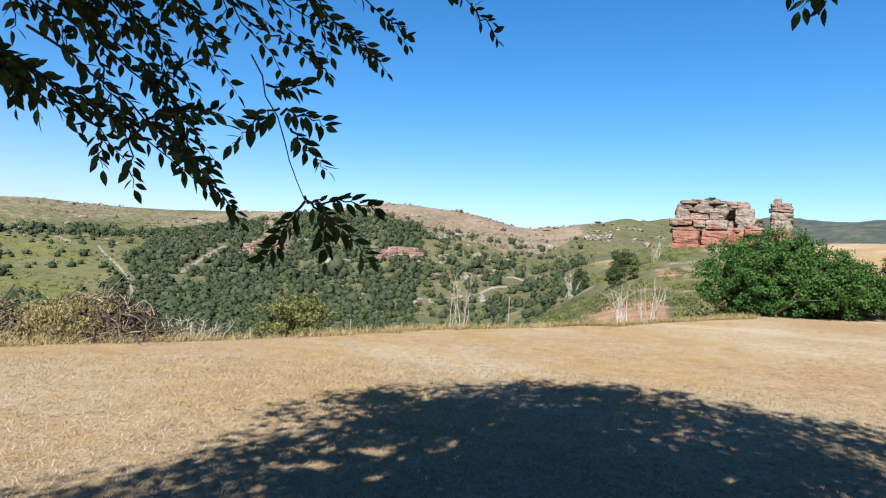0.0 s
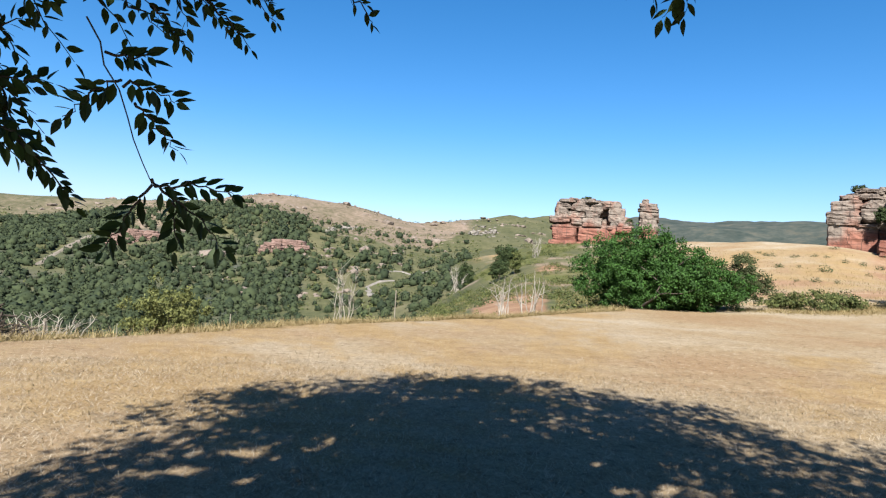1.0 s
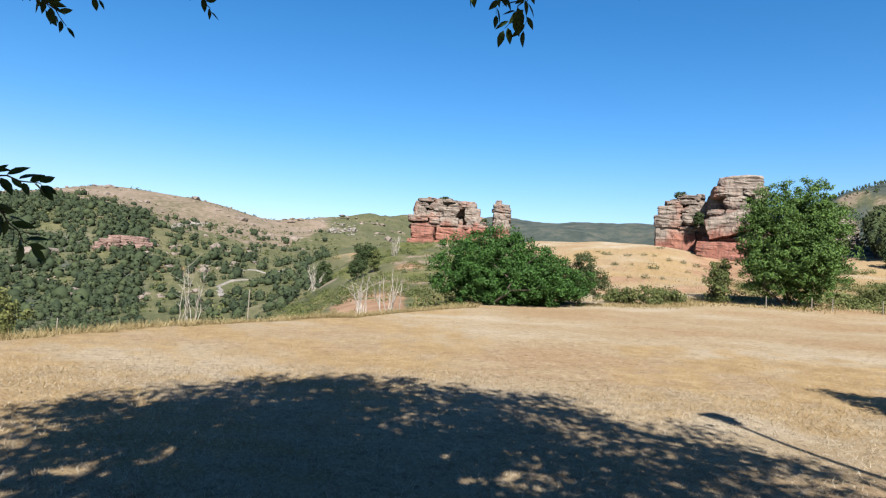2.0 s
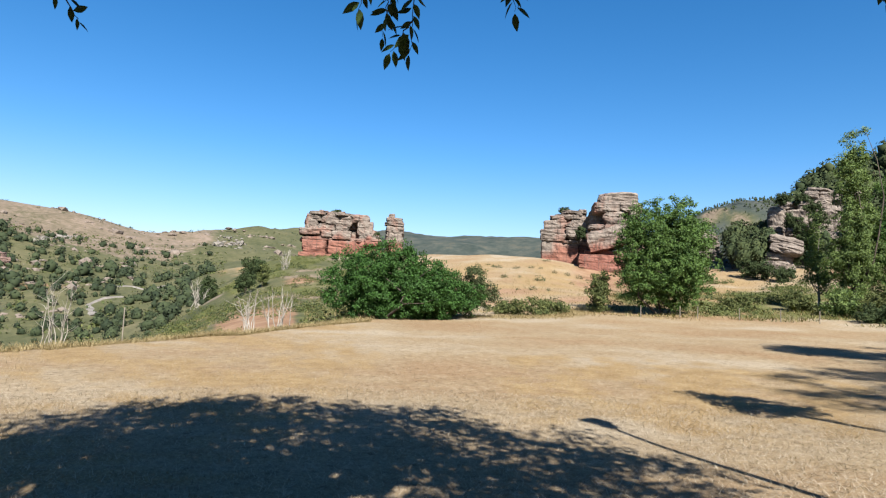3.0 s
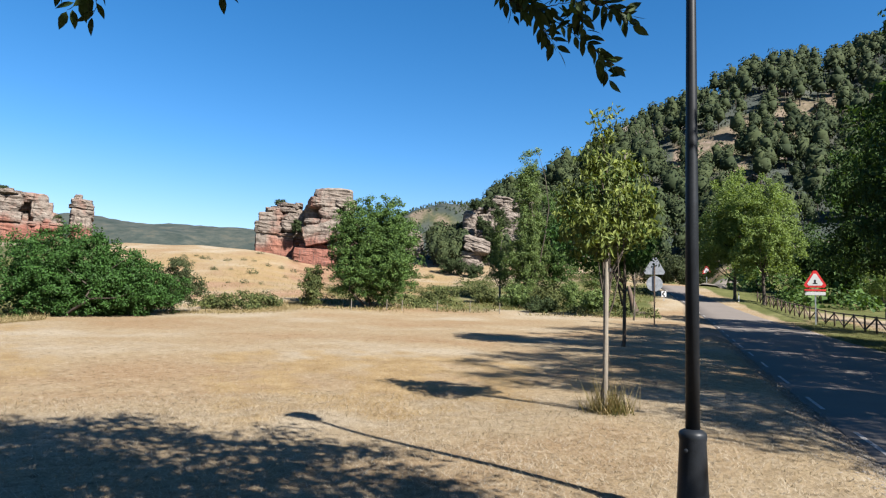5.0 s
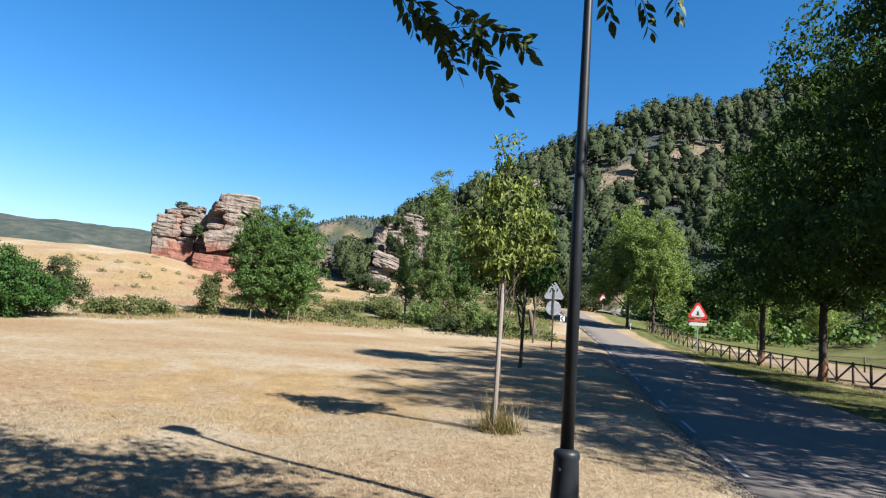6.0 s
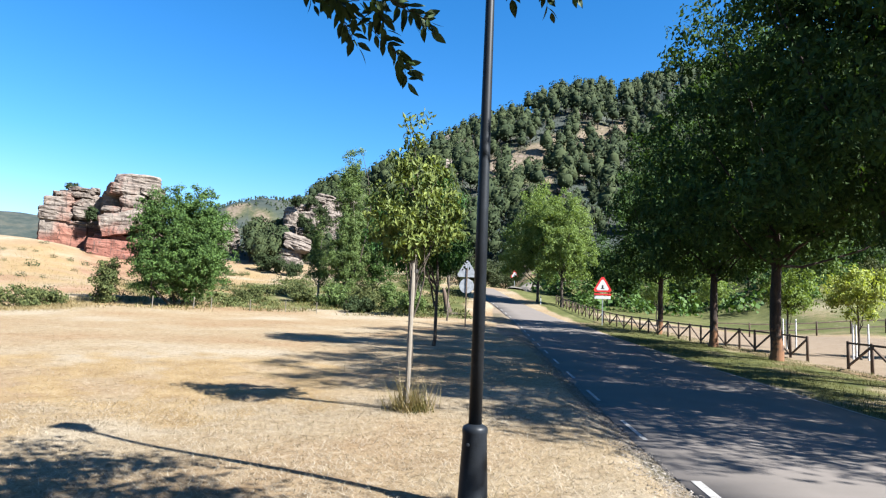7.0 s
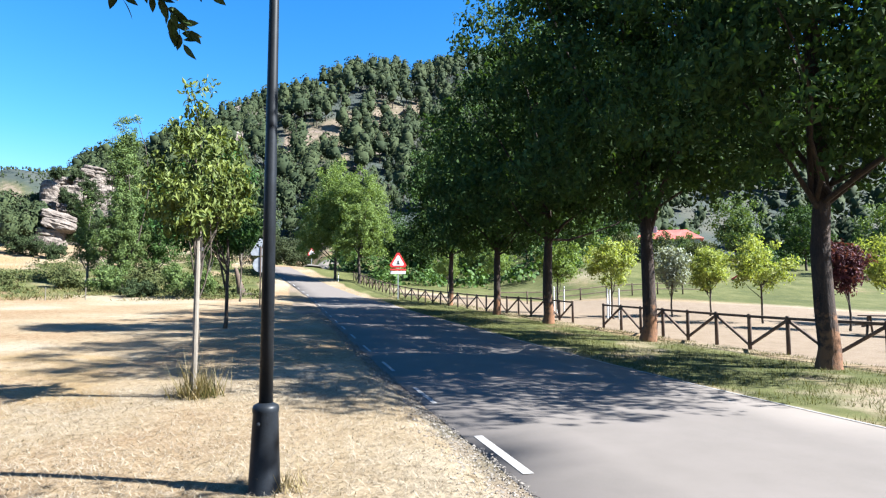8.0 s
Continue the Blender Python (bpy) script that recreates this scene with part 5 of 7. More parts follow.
def build_stones():
    rng = np.random.RandomState(41)
    crest = scatter(1500, 330, 560, -45, 20, rng, lambda x, y, r, a: (waves(x, y, 70, 63) > 0.25) & (r > 380 - 6 * np.abs(a + 4)))
    stones("hill_boulders", "pale boulders and ledges on the bare hills", crest[:600], 0.95, rng, PALE_STONE)
    ledge = scatter(900, 170, 300, -16, 8, rng, lambda x, y, r, a: waves(x, y, 34, 64) > 0.45)
    stones("valley_ledges", "pale stone ledges in the valley scrub", ledge[:150], 0.65, rng, PALE_STONE)
    band = scatter(2600, 290, 372, -0.6, 3.2, rng, lambda x, y, r, a: (np.abs(r - 300 - 26 * a + 10 * waves(x, y, 20, 61)) < 9) & (waves(x, y, 9, 60) > -0.1))
    stones("hill_scree", "pale broken scree on the bare hill", band[:170], 0.55, rng, SCREE)
    knoll = scatter(2400, 378, 455, 12.6, 15.9, rng, lambda x, y, r, a: (waves(x, y, 22, 62) > -0.1) & (np.abs(a - 14.2) < 1.4 - 0.010 * np.abs(r - 415)))
    stones("knoll_scree", "pale rocks on the green knoll", knoll[:190], 0.55, rng, SCREE)
    slope = scatter(500, 112, 230, 66, 100, rng, lambda x, y, r, a: waves(x, y, 30, 65) > 0.4)
    stones("wood_boulders", "grey boulders between the pines", slope[:110], 1.3, rng, ROCK_GREY)


build_scrub()
build_stones()
build_pines()

# ---- single trees and bushes round the field ----


def at(az, r, dz=0.0):
    x, y = polar(az, r)
    return x, y, ground(x, y) + dz


tree("large_bush", at(27.8, 35), "broad dense green bush at the field edge", "bush",
     [(-1.5, 0, 1.8, 2.0, 2.0, 2.2), (0.1, 0, 2.3, 2.2, 2.0, 2.3), (1.5, 0.2, 2.15, 2.1, 2.0, 2.1), (2.9, 0.3, 1.6, 1.8, 1.8, 1.75), (0.5, 0, 1.2, 3.6, 2.2, 1.3)], (0.07, 0.7), BARK, LEAF_BUSH, 780, 66, 0.14, 0.30, 10, 201, stems=3, turn=-27, spire=0.12)
tree("low_bush", at(32.6, 36.5), "lower dark green bush beside the large one", "bush",
     [(0, 0, 1.35, 2.1, 1.8, 1.7), (1.5, 0, 1.1, 1.6, 1.5, 1.4), (-1.0, 0, 1.5, 1.5, 1.5, 1.6)], (0.06, 0.6), BARK, LEAF_BUSH, 300, 100, 0.125, 0.33, 8, 202, stems=3, turn=-32, spire=0.15)
tree("small_oak", at(36.0, 38), "small dark oak standing at the field rim", "tree",
     [(0, 0, 1.7, 1.1, 0.9, 1.4), (0.9, 0.1, 1.4, 0.9, 0.8, 0.8), (-0.6, 0, 0.9, 1.0, 0.9, 0.9)], (0.06, 0.6), BARK, LEAF_OAK, 150, 70, 0.13, 0.3, 6, 203, turn=-36, spire=0.3)
tree("round_tree", at(52.8, 47), "dense upright green tree with low boughs", "tree",
     [(0, 0, 4.4, 3.3, 3.0, 3.6), (0, 0, 2.6, 3.5, 3.0, 2.5), (-1.0, 0, 6.5, 1.9, 1.8, 2.0), (1.3, 0, 6.4, 1.9, 1.8, 2.0), (-0.7, 0, 8.0, 0.35, 0.35, 1.0), (1.5, 0, 7.9, 0.4, 0.4, 0.9), (0.4, 0, 7.7, 0.5, 0.5, 0.9), (-1.7, 0, 4.3, 2.0, 2.2, 3.0), (1.8, 0, 4.2, 2.0, 2.2, 3.0)], (0.07, 1.2), BARK, LEAF_ROUND, 1180, 54, 0.165, 0.33, 16, 204, stems=3, turn=-53, spire=0.15)
tree("side_shrub", at(47.2, 47), "loose olive shrub beside the round tree", "shrub",
     [(0, 0, 1.2, 1.0, 1.0, 1.3), (0.4, 0, 2.2, 0.7, 0.7, 0.9)], (0.05, 0.5), BARK, LEAF_OLIVE, 60, 50, 0.2, 0.35, 5, 205)
for k, (az, r, w, h) in enumerate([(41.5, 42, 1.6, 1.0), (43.5, 44, 1.2, 0.8), (39.0, 43, 1.1, 0.7), (58.5, 52, 1.4, 1.1)]):
    tree("rim_shrub", at(az, r), "low green shrub along the field rim", "shrub", [(0, 0, h * 0.5, w, w * 0.8, h * 0.7)], (0.03, 0.2), BARK, LEAF_OLIVE, 40, 55, 0.16, 0.3, 4, 210 + k, "rim shrubs")
tree("poplar", at(66.8, 56), "tall ragged grey-green poplar", "tree",
     [(0, 0, 8.0, 1.35, 1.4, 4.8), (0.1, 0, 11.8, 1.05, 1.0, 2.7), (-0.5, 0, 10.2, 0.9, 0.8, 2.2), (0.4, 0, 4.8, 1.7, 1.6, 3.8), (-0.3, 0, 3.2, 1.9, 1.8, 2.8)], (0.17, 2.0), BARK, LEAF_POPLAR, 560, 66, 0.16, 0.40, 12, 221, turn=-66, spire=0.55)
tree("poplar", at(69.2, 57), "grey-green poplar with a broad crown", "tree",
     [(0, 0, 6.2, 1.8, 1.8, 4.4), (0.8, 0, 4.6, 1.8, 1.8, 3.2), (0.2, 0, 3.0, 2.1, 1.9, 2.4)], (0.15, 1.8), BARK, LEAF_ROUND, 330, 72, 0.16, 0.42, 12, 222, turn=-69, spire=0.6)
tree("poplar", at(64.4, 60), "slim young poplar leaning outward", "tree",
     [(-0.4, 0, 5.0, 0.7, 0.7, 2.9), (0, 0, 2.6, 1.0, 1.0, 1.8)], (0.1, 1.5), PALE_BARK, LEAF_POPLAR, 100, 60, 0.16, 0.42, 8, 223, turn=-64)
tree("poplar", at(73.5, 62), "poplar behind the young trees", "tree",
     [(0, 0, 6.6, 1.8, 1.8, 4.8), (0, 0, 3.2, 2.4, 2.4, 2.6)], (0.15, 1.8), PALE_BARK, LEAF_POPLAR, 200, 70, 0.16, 0.42, 10, 224)
for k, (az, r, w, h) in enumerate([(66.0, 52, 1.6, 1.5), (68.5, 51, 1.8, 1.9), (71.0, 53, 1.7, 1.8), (63.0, 55, 1.5, 1.2), (73.0, 50, 1.3, 1.4)]):
    tree("brake_bush", at(az, r), "bright green bush under the poplars", "bush", [(0, 0, h * 0.55, w, w * 0.8, h * 0.7)], (0.04, 0.3), BARK, LEAF_OLIVE if k % 2 else LEAF_POPLAR, 60, 60, 0.18, 0.35, 4, 230 + k, "bushes under the poplars")
# Dark bush in place of the shaded hollow under the brambles.
tree("bramble", at(68.3, 47.5), "bramble thicket at the field end, dark for the shaded hollow beneath", "bush", [(0, 0, 0.5, 2.0, 1.0, 0.6)], (0.03, 0.2), BARK, LEAF_SCRUB, 60, 60, 0.16, 0.3, 4, 236)
tree("light_tree", at(84.2, 72), "light green feathery tree beside the road", "tree",
     [(0, 0, 8.6, 2.9, 3.0, 5.2), (-1.8, 0, 6.4, 2.6, 2.4, 3.4), (-2.6, 0, 4.2, 1.8, 2.0, 1.8)], (0.15, 3.0), BARK, LEAF_LIGHT, 420, 70, 0.22, 0.55, 12, 241, "light trees", turn=-84)
tree("light_tree", at(86.3, 69), "light green feathery tree with a full crown", "tree",
     [(0, 0, 7.8, 2.9, 3.0, 5.0), (1.5, 0, 5.6, 2.3, 2.4, 3.2), (-1.2, 0, 4.4, 2.0, 2.0, 2.0)], (0.15, 3.0), BARK, LEAF_LIGHT, 380, 70, 0.22, 0.55, 12, 242, "light trees", turn=-86)
for k, (az, r, w, h) in enumerate([(77.0, 96, 2.6, 5.5), (78.6, 99, 2.4, 4.8), (80.1, 97, 2.2, 4.4), (81.2, 101, 2.3, 5.0), (75.2, 93, 2.8, 6.5)]):
    tree("road_end_tree", at(az, r), "dark leafy tree where the road goes over the crest", "tree", [(0, 0, h * 0.55, w, w, h * 0.5)], (0.12, h * 0.2), BARK, LEAF_OAK, 120, 50, 0.24, 0.6, 6, 245 + k, "trees at the crest")
tree("slope_oak", at(15.8, 92), "small dark oak on the slope", "tree", [(0, 0, 1.7, 1.25, 1.2, 1.3), (-0.7, 0, 1.3, 0.8, 0.8, 0.9), (0.5, 0, 2.2, 0.8, 0.8, 0.9)], (0.1, 0.7), BARK, LEAF_SCRUB, 90, 50, 0.24, 0.36, 5, 251)
tree("slope_oak", at(17.2, 94), "small green tree on the slope", "tree", [(0, 0, 1.8, 1.0, 1.0, 1.5)], (0.08, 0.8), BARK, LEAF_OLIVE, 40, 50, 0.28, 0.4, 5, 252)
tree("slope_oak", at(16.4, 120), "dark round oak below the crag", "tree", [(0, 0, 2.6, 2.5, 2.5, 1.9)], (0.14, 1.0), BARK, LEAF_SCRUB, 80, 50, 0.36, 0.6, 5, 253)
tree("rim_green_bush", (-3.9, 16.8, ground(-3.9, 16.8) - 0.1), "yellow-green bush on the bank", "bush", [(0, 0, 0.8, 1.0, 0.9, 0.85), (-0.6, 0, 0.5, 0.7, 0.6, 0.55), (0.6, 0, 0.5, 0.6, 0.6, 0.5)], (0.03, 0.25), BARK, LEAF_BROOM, 130, 60, 0.075, 0.17, 6, 261)

for k, (az, r, z, w, h) in enumerate([(45.7, 117.0, 14.4, 0.9, 2.2), (44.2, 122, 19.7, 1.1, 1.2), (23.4, 155, 22.2, 1.5, 1.0), (27.0, 153, 15.6, 1.3, 2.4), (61.6, 113, 12.6, 1.0, 1.7), (62.4, 115, 16.0, 1.0, 2.4), (63.6, 114, 13.2, 1.4, 2.4), (63.2, 121, 20.6, 1.2, 1.9), (64.4, 113, 15.2, 1.5, 2.8), (62.6, 111.5, 9.6, 1.2, 3.2), (63.0, 113, 14.2, 0.9, 3.4), (64.0, 116, 18.0, 1.5, 2.6), (61.9, 118.5, 20.6, 1.2, 1.8), (64.6, 111, 10.2, 1.7, 3.2)]):
    tree("crag_bush", (*polar(az, r), z), "dark bush rooted in a cleft of the crag", "bush", [(0, 0, h * 0.5, w, w, h * 0.55)], (0.06, 0.5), BARK, LEAF_SCRUB, 50, 50, 0.26, 0.4, 4, 270 + k, "crag bushes")

for k, (az, r, w, h) in enumerate([(60.6, 103, 1.8, 2.6), (62.0, 101, 1.5, 2.0), (59.4, 105, 1.6, 3.0)]):
    tree("cliff_bush", at(az, r), "dark bush at the foot of the cliff", "bush", [(0, 0, h * 0.5, w, w, h * 0.55)], (0.06, 0.5), BARK, LEAF_SCRUB, 60, 50, 0.26, 0.45, 4, 280 + k, "bushes below the cliff")

# ---- the row of trees along the road ----
ROW = [(13.15, -9.5, 301), (19.9, -8.3, 302), (27.7, -6.9, 303), (34.6, -5.6, 304), (44.5, -3.8, 305)]
for k, (x, y, seed) in enumerate(ROW):
    big = (1.06, 1.06, 1.06, 0.95, 0.86)[k]
    wide, tall = (1.38, 1.15, 1.0, 1.0, 1.0)[k], (0.97, 1.12, 1.06, 1.0, 1.0)[k]
    left = (-1.25, -0.4, 0, 0, 0)[k]
    tree("roadside_tree", (x, y, ground(x, y)), "tall broad dark green tree with a rough brown trunk", "tree",
         [(left, 0, 7.8 * big * tall, 4.9 * big * wide, 4.6 * big, 3.6 * big * tall), (left + 0.4, 0.4, 10.9 * big * tall, 3.8 * big * wide, 3.8 * big, 3.3 * big * tall), (-0.8, 0.3, 5.3 * big, 4.3 * big, 4.2 * big, 1.6 * big), (-0.6, -3.4, 6.6 * big, 3.8 * big, 3.0 * big, 2.4 * big)],
         (0.20 * big, 3.6), ROW_BARK, LEAF_DARK, (980, 760, 580, 480, 420)[k], (100, 80, 60, 50, 46)[k], (0.172, 0.215, 0.25, 0.27, 0.27)[k], 0.60, 14, seed, "trees along the road", droop=0.5, fork=0.9, limb=0.3,
         keep=lambda c: waves(c[:, 0] + 0.7 * c[:, 2], c[:, 1] - 0.5 * c[:, 2], 3.0, 31) + 0.5 * waves(c[:, 0], c[:, 2] + c[:, 1], 1.4, 32) < (0.52, 0.86, 0.95, 0.95, 0.95)[k])

# ---- young staked trees on the near verge ----


def young_tree(x, y, seed, h, w, label, stake=2.35, mat=LEAF_YOUNG, clumps=150):
    z = ground(x, y)
    ob = tree("young_tree", (x, y, z), label, "tree",
              [(0, 0, 0.70 * h, w * 0.85, w * 0.85, 0.16 * h), (0.3 * w, 0.1 * w, 0.60 * h, w * 0.7, w * 0.7, 0.10 * h), (-0.35 * w, 0.1 * w, 0.62 * h, w * 0.6, w * 0.6, 0.11 * h), (-0.3 * w, 0, 0.80 * h, w * 0.45, w * 0.45, 0.10 * h),
               (0.38 * w, -0.2 * w, 0.82 * h, w * 0.35, w * 0.35, 0.09 * h), (-0.22 * w, 0, 0.94 * h, w * 0.2, w * 0.2, 0.11 * h)],
              (0.028 if h < 5 else 0.055, 0.5 * h), BARK, mat, clumps, 38, 0.10 * (1 if h < 5 else 1.5), 0.15 * (1 if h < 5 else 1.9), 26, seed, "young trees", droop=0.9, aspect=0.42)
    part("stake", lathe([(0.038, -0.1), (0.037, stake - 0.02), (0.03, stake)], 10, m=pose(-0.075, -0.026, 0, 0, 0.4)), POST_WOOD, ob, "pale round wooden stake")
    part("tie", lathe([(0.06, stake - 0.3), (0.06, stake - 0.25)], 10, m=pose(-0.03, -0.03, 0)), SIGN_BLACK, ob)
    return ob


young_tree(9.25, 2.5, 401, 4.35, 0.98, "young staked tree with yellowing drooping leaves")
tree("verge_tree", (22.0, 5.6, ground(22.0, 5.6)), "dark trunked tree with a low spreading crown on the verge", "tree",
     [(-0.2, 0.5, 4.0, 2.0, 1.6, 1.4), (0.6, 0.2, 3.4, 1.5, 1.1, 0.8), (-1.0, 0.9, 3.6, 1.5, 1.4, 1.0), (0.0, 0.4, 5.3, 1.4, 1.3, 1.1)], (0.06, 2.1), BARK, LEAF_BUSH, 280, 50, 0.15, 0.34, 14, 402, droop=0.7, limb=0.6)
young_tree(43.0, 10.5, 403, 7.0, 1.8, "young tree further up the verge", 3.5, LEAF_ROUND, 260)


def broken_trunk(x, y):
    """A leaning stump, wide and splayed at the foot, with a few broken boughs lying round it."""
    rng = np.random.RandomState(406)
    ob = thing("broken_trunk", (x, y, ground(x, y)), "leaning brown broken tree trunk at the roadside", "tree trunk")
    line = np.array([(0, 0, -0.15), (0, 0, 0.1), (-0.06, 0.1, 0.6), (-0.13, 0.26, 1.3), (-0.2, 0.42, 2.0), (-0.22, 0.48, 2.15)])
    piece("trunk", *tube(line, [0.46, 0.36, 0.26, 0.19, 0.14, 0.04], 12), FENCE_WOOD, ob, smooth=True)
    for k in range(5):
        a = rng.uniform(0, 6.28)
        end = np.array([math.cos(a), math.sin(a), 0.12]) * rng.uniform(0.9, 2.0)
        piece("bough", *tube(bent(np.array([0, 0, 0.05]), end, rng, 0.15, 6), np.linspace(0.09, 0.025, 6), 7), BARK, ob, smooth=True)


broken_trunk(48.9, 11.9)
rng = np.random.RandomState(71)
tuft = np.array([9.25, 2.45]) + rng.normal(0, 0.15, (420, 2))
blades("stake_tuft", tuft, 0.5, 0.006, rng, TALL_GRASS, "tuft of tall dry grass round the stake", 0.45)
stalks = np.array([9.3, 2.4]) + rng.normal(0, 0.12, (16, 2))
blades("stake_stalks", stalks, 0.85, 0.007, rng, TALL_GRASS, "long seed stalks rising out of the tuft", 0.5)
green = np.array([9.25, 2.4]) + rng.normal(0, 0.11, (160, 2))
blades("stake_greens", green, 0.34, 0.008, rng, GREEN_GRASS, "green blades in the tuft round the stake", 0.4)

# ---- fence beyond the road ----


def build_fence():
    ob = thing("fence", (0, 0, 0), "dark brown wooden rail fence with slanting braces", "fence")
    line = [(9.6, -11.74), (30.0, -8.05), (40.0, -5.0), (54.0, 0.3), (72.0, 5.2)]
    seg = [math.dist(a, b) for a, b in zip(line, line[1:])]

    def along(s):
        for (a, b), l in zip(zip(line, line[1:]), seg):
            if s <= l or b == line[-1]:
                u = s / l
                x, y = a[0] + (b[0] - a[0]) * u, a[1] + (b[1] - a[1]) * u
                return Vector((x, y, ground(x, y)))
            s -= l

    post = part("post", lathe([(0.057, -0.15), (0.055, 0.98), (0.044, 1.01), (0.0, 1.015)], 10), FENCE_WOOD, ob, smooth=True)
    unit_bar = part("rail", box((1.0, 0.065, 0.075), (0.5, 0, 0), bevel=0.016), FENCE_WOOD, ob)
    bar_me, post_me = unit_bar.data, post.data

    def bar(name, a, b):
        o = new(name, bar_me)
        o.parent = ob
        d = b - a
        o.matrix_basis = Matrix.Translation(a) @ d.to_track_quat("X", "Z").to_matrix().to_4x4() @ Matrix.Diagonal((d.length, 1, 1, 1))

    pts = [along(0.98 + 1.42 * k) for k in range(12)] + [along(3.9 + 1.42 * k) for k in range(11, 44)]
    post.matrix_basis = Matrix.Translation(pts[0])
    gap = 11
    for k, p in enumerate(pts):
        if k:
            o = new("post", post_me)
            o.parent = ob
            o.matrix_basis = Matrix.Translation(p)
        if k + 1 < len(pts) and k != gap:
            q = pts[k + 1]
            up, low = Vector((0, 0, 0.94)), Vector((0, 0, 0.12))
            if k:
                bar("rail", p + up, q + up)
            else:
                unit_bar.matrix_basis = Matrix.Translation(p + up) @ (q - p).to_track_quat("X", "Z").to_matrix().to_4x4() @ Matrix.Diagonal(((q - p).length, 1, 1, 1))
            if k % 2:
                bar("brace", p + low, q + up * 0.96)
            else:
                bar("brace", p + up * 0.96, q + low)
    # a plain fence at the far side of the sand
    back = thing("back_fence", (0, 0, 0), "weathered wooden rail fence behind the sand court", "fence")
    prev = None
    for k in range(9):
        x, y = 49.0 + 0.2 * k, -8.0 - 2.2 * k
        p = Vector((x, y, ground(x, y)))
        o = new("post", post_me)
        o.parent = back
        o.matrix_basis = Matrix.Translation(p)
        if prev:
            for hgt in (0.9, 0.45):
                a, b = prev + Vector((0, 0, hgt)), p + Vector((0, 0, hgt))
                o = new("rail", bar_me)
                o.parent = back
                o.matrix_basis = Matrix.Translation(a) @ (b - a).to_track_quat("X", "Z").to_matrix().to_4x4() @ Matrix.Diagonal(((b - a).length, 1, 1, 1))
        prev = p


build_fence()

# ---- street lamp ----


def street_lamp(x, y):
    ob = thing("street_lamp", (x, y, ground(x, y) - 0.01), "dark grey painted steel street lamp on the verge", "street lamp")
    part("base_sleeve", lathe([(0.126, -0.1), (0.126, 0.01), (0.118, 0.03), (0.094, 0.585), (0.099, 0.60), (0.099, 0.625), (0.092, 0.645), (0.052, 0.665)], 28), LAMP_PAINT, ob, smooth=True)
    part("pole", lathe([(0.052, 0.64), (0.046, 2.4), (0.034, 4.45), (0.034, 4.48)], 24), LAMP_PAINT, ob, smooth=True)
    part("bolt", lathe([(0.014, 0), (0.014, 0.03), (0.006, 0.035)], 8, m=pose(-0.088, 0.03, 0.52, 0, -90, 0)), LAMP_PAINT, ob)
    lamp = part("lantern", lathe([(0.05, 4.45), (0.075, 4.50), (0.13, 4.53), (0.13, 4.55), (0.06, 4.56)], 4, m=pose(0, 0, 0, 0, 0, 45)), LAMP_PAINT, ob)
    part("glass", lathe([(0.12, 4.55), (0.20, 4.86)], 4, m=pose(0, 0, 0, 0, 0, 45)), LAMP_GLASS, lamp, "milky lantern panes")
    part("cap", lathe([(0.24, 4.86), (0.24, 4.88), (0.11, 5.00), (0.03, 5.03), (0.02, 5.08)], 4, m=pose(0, 0, 0, 0, 0, 45)), LAMP_PAINT, lamp)


street_lamp(5.04, 0.605)
rng = np.random.RandomState(72)
blades("lamp_tuft", np.array([5.1, 0.45]) + rng.normal(0, 0.09, (150, 2)), 0.14, 0.005, rng, TALL_GRASS, "tuft of dry grass at the foot of the lamp", 0.5)

# ---- road signs ----


def triangle(side, thick, z, y=0.0, bm=None):
    """An upright plate with cut corners, its point up, facing -y."""
    bm = bm or bmesh.new()
    h = side * 0.866
    pts = []
    for a in (90, 210, 330):
        for da in (-8, 8):
            r = h * 0.62
            pts.append((r * math.cos(radians(a + da)), r * math.sin(radians(a + da)) + z))
    front, back = [bm.verts.new((px, y, pz)) for px, pz in pts], [bm.verts.new((px, y + thick, pz)) for px, pz in pts]
    bm.faces.new(front)
    bm.faces.new(back[::-1])
    for k in range(len(pts)):
        bm.faces.new((front[k], back[k], back[(k + 1) % len(pts)], front[(k + 1) % len(pts)]))
    return bm


def warning_sign(x, y, face, high, side, plate, label, name="warning_sign"):
    ob = thing(name, (x, y, ground(x, y)), label, "road sign", turn=face)
    part("pole", box((0.08, 0.05, high + 0.25), (0, 0.045, (high + 0.05) / 2), bevel=0.008), STEEL, ob, "galvanised steel post")
    board = part("board", triangle(side, 0.02, high), SIGN_RED, ob, "red triangle")
    part("field", triangle(side * 0.70, 0.004, high, -0.006), SIGN_WHITE, board, "white centre")
    sym = box((side * 0.09, 0.004, side * 0.17), (0, -0.009, high - 0.03))
    box((side * 0.2, 0.004, side * 0.05), (0, -0.009, high - side * 0.13), bm=sym)
    part("symbol", sym, SIGN_BLACK, board)
    if plate:
        part("plate", box((side * 0.95, 0.02, side * 0.1), (0, 0, high - side * 0.47), bevel=0.006), SIGN_RED, ob, "red plate")
        part("plate", box((side * 0.9, 0.02, side * 0.17), (0, 0, high - side * 0.64), bevel=0.006), SIGN_WHITE, ob, "white plate")
    return ob


warning_sign(50.2, 0.0, -90, 3.0, 1.35, True, "red and white triangular warning sign with plates below")
warning_sign(*polar(82.0, 92), -85, 2.2, 1.2, False, "small triangular warning sign up the road")


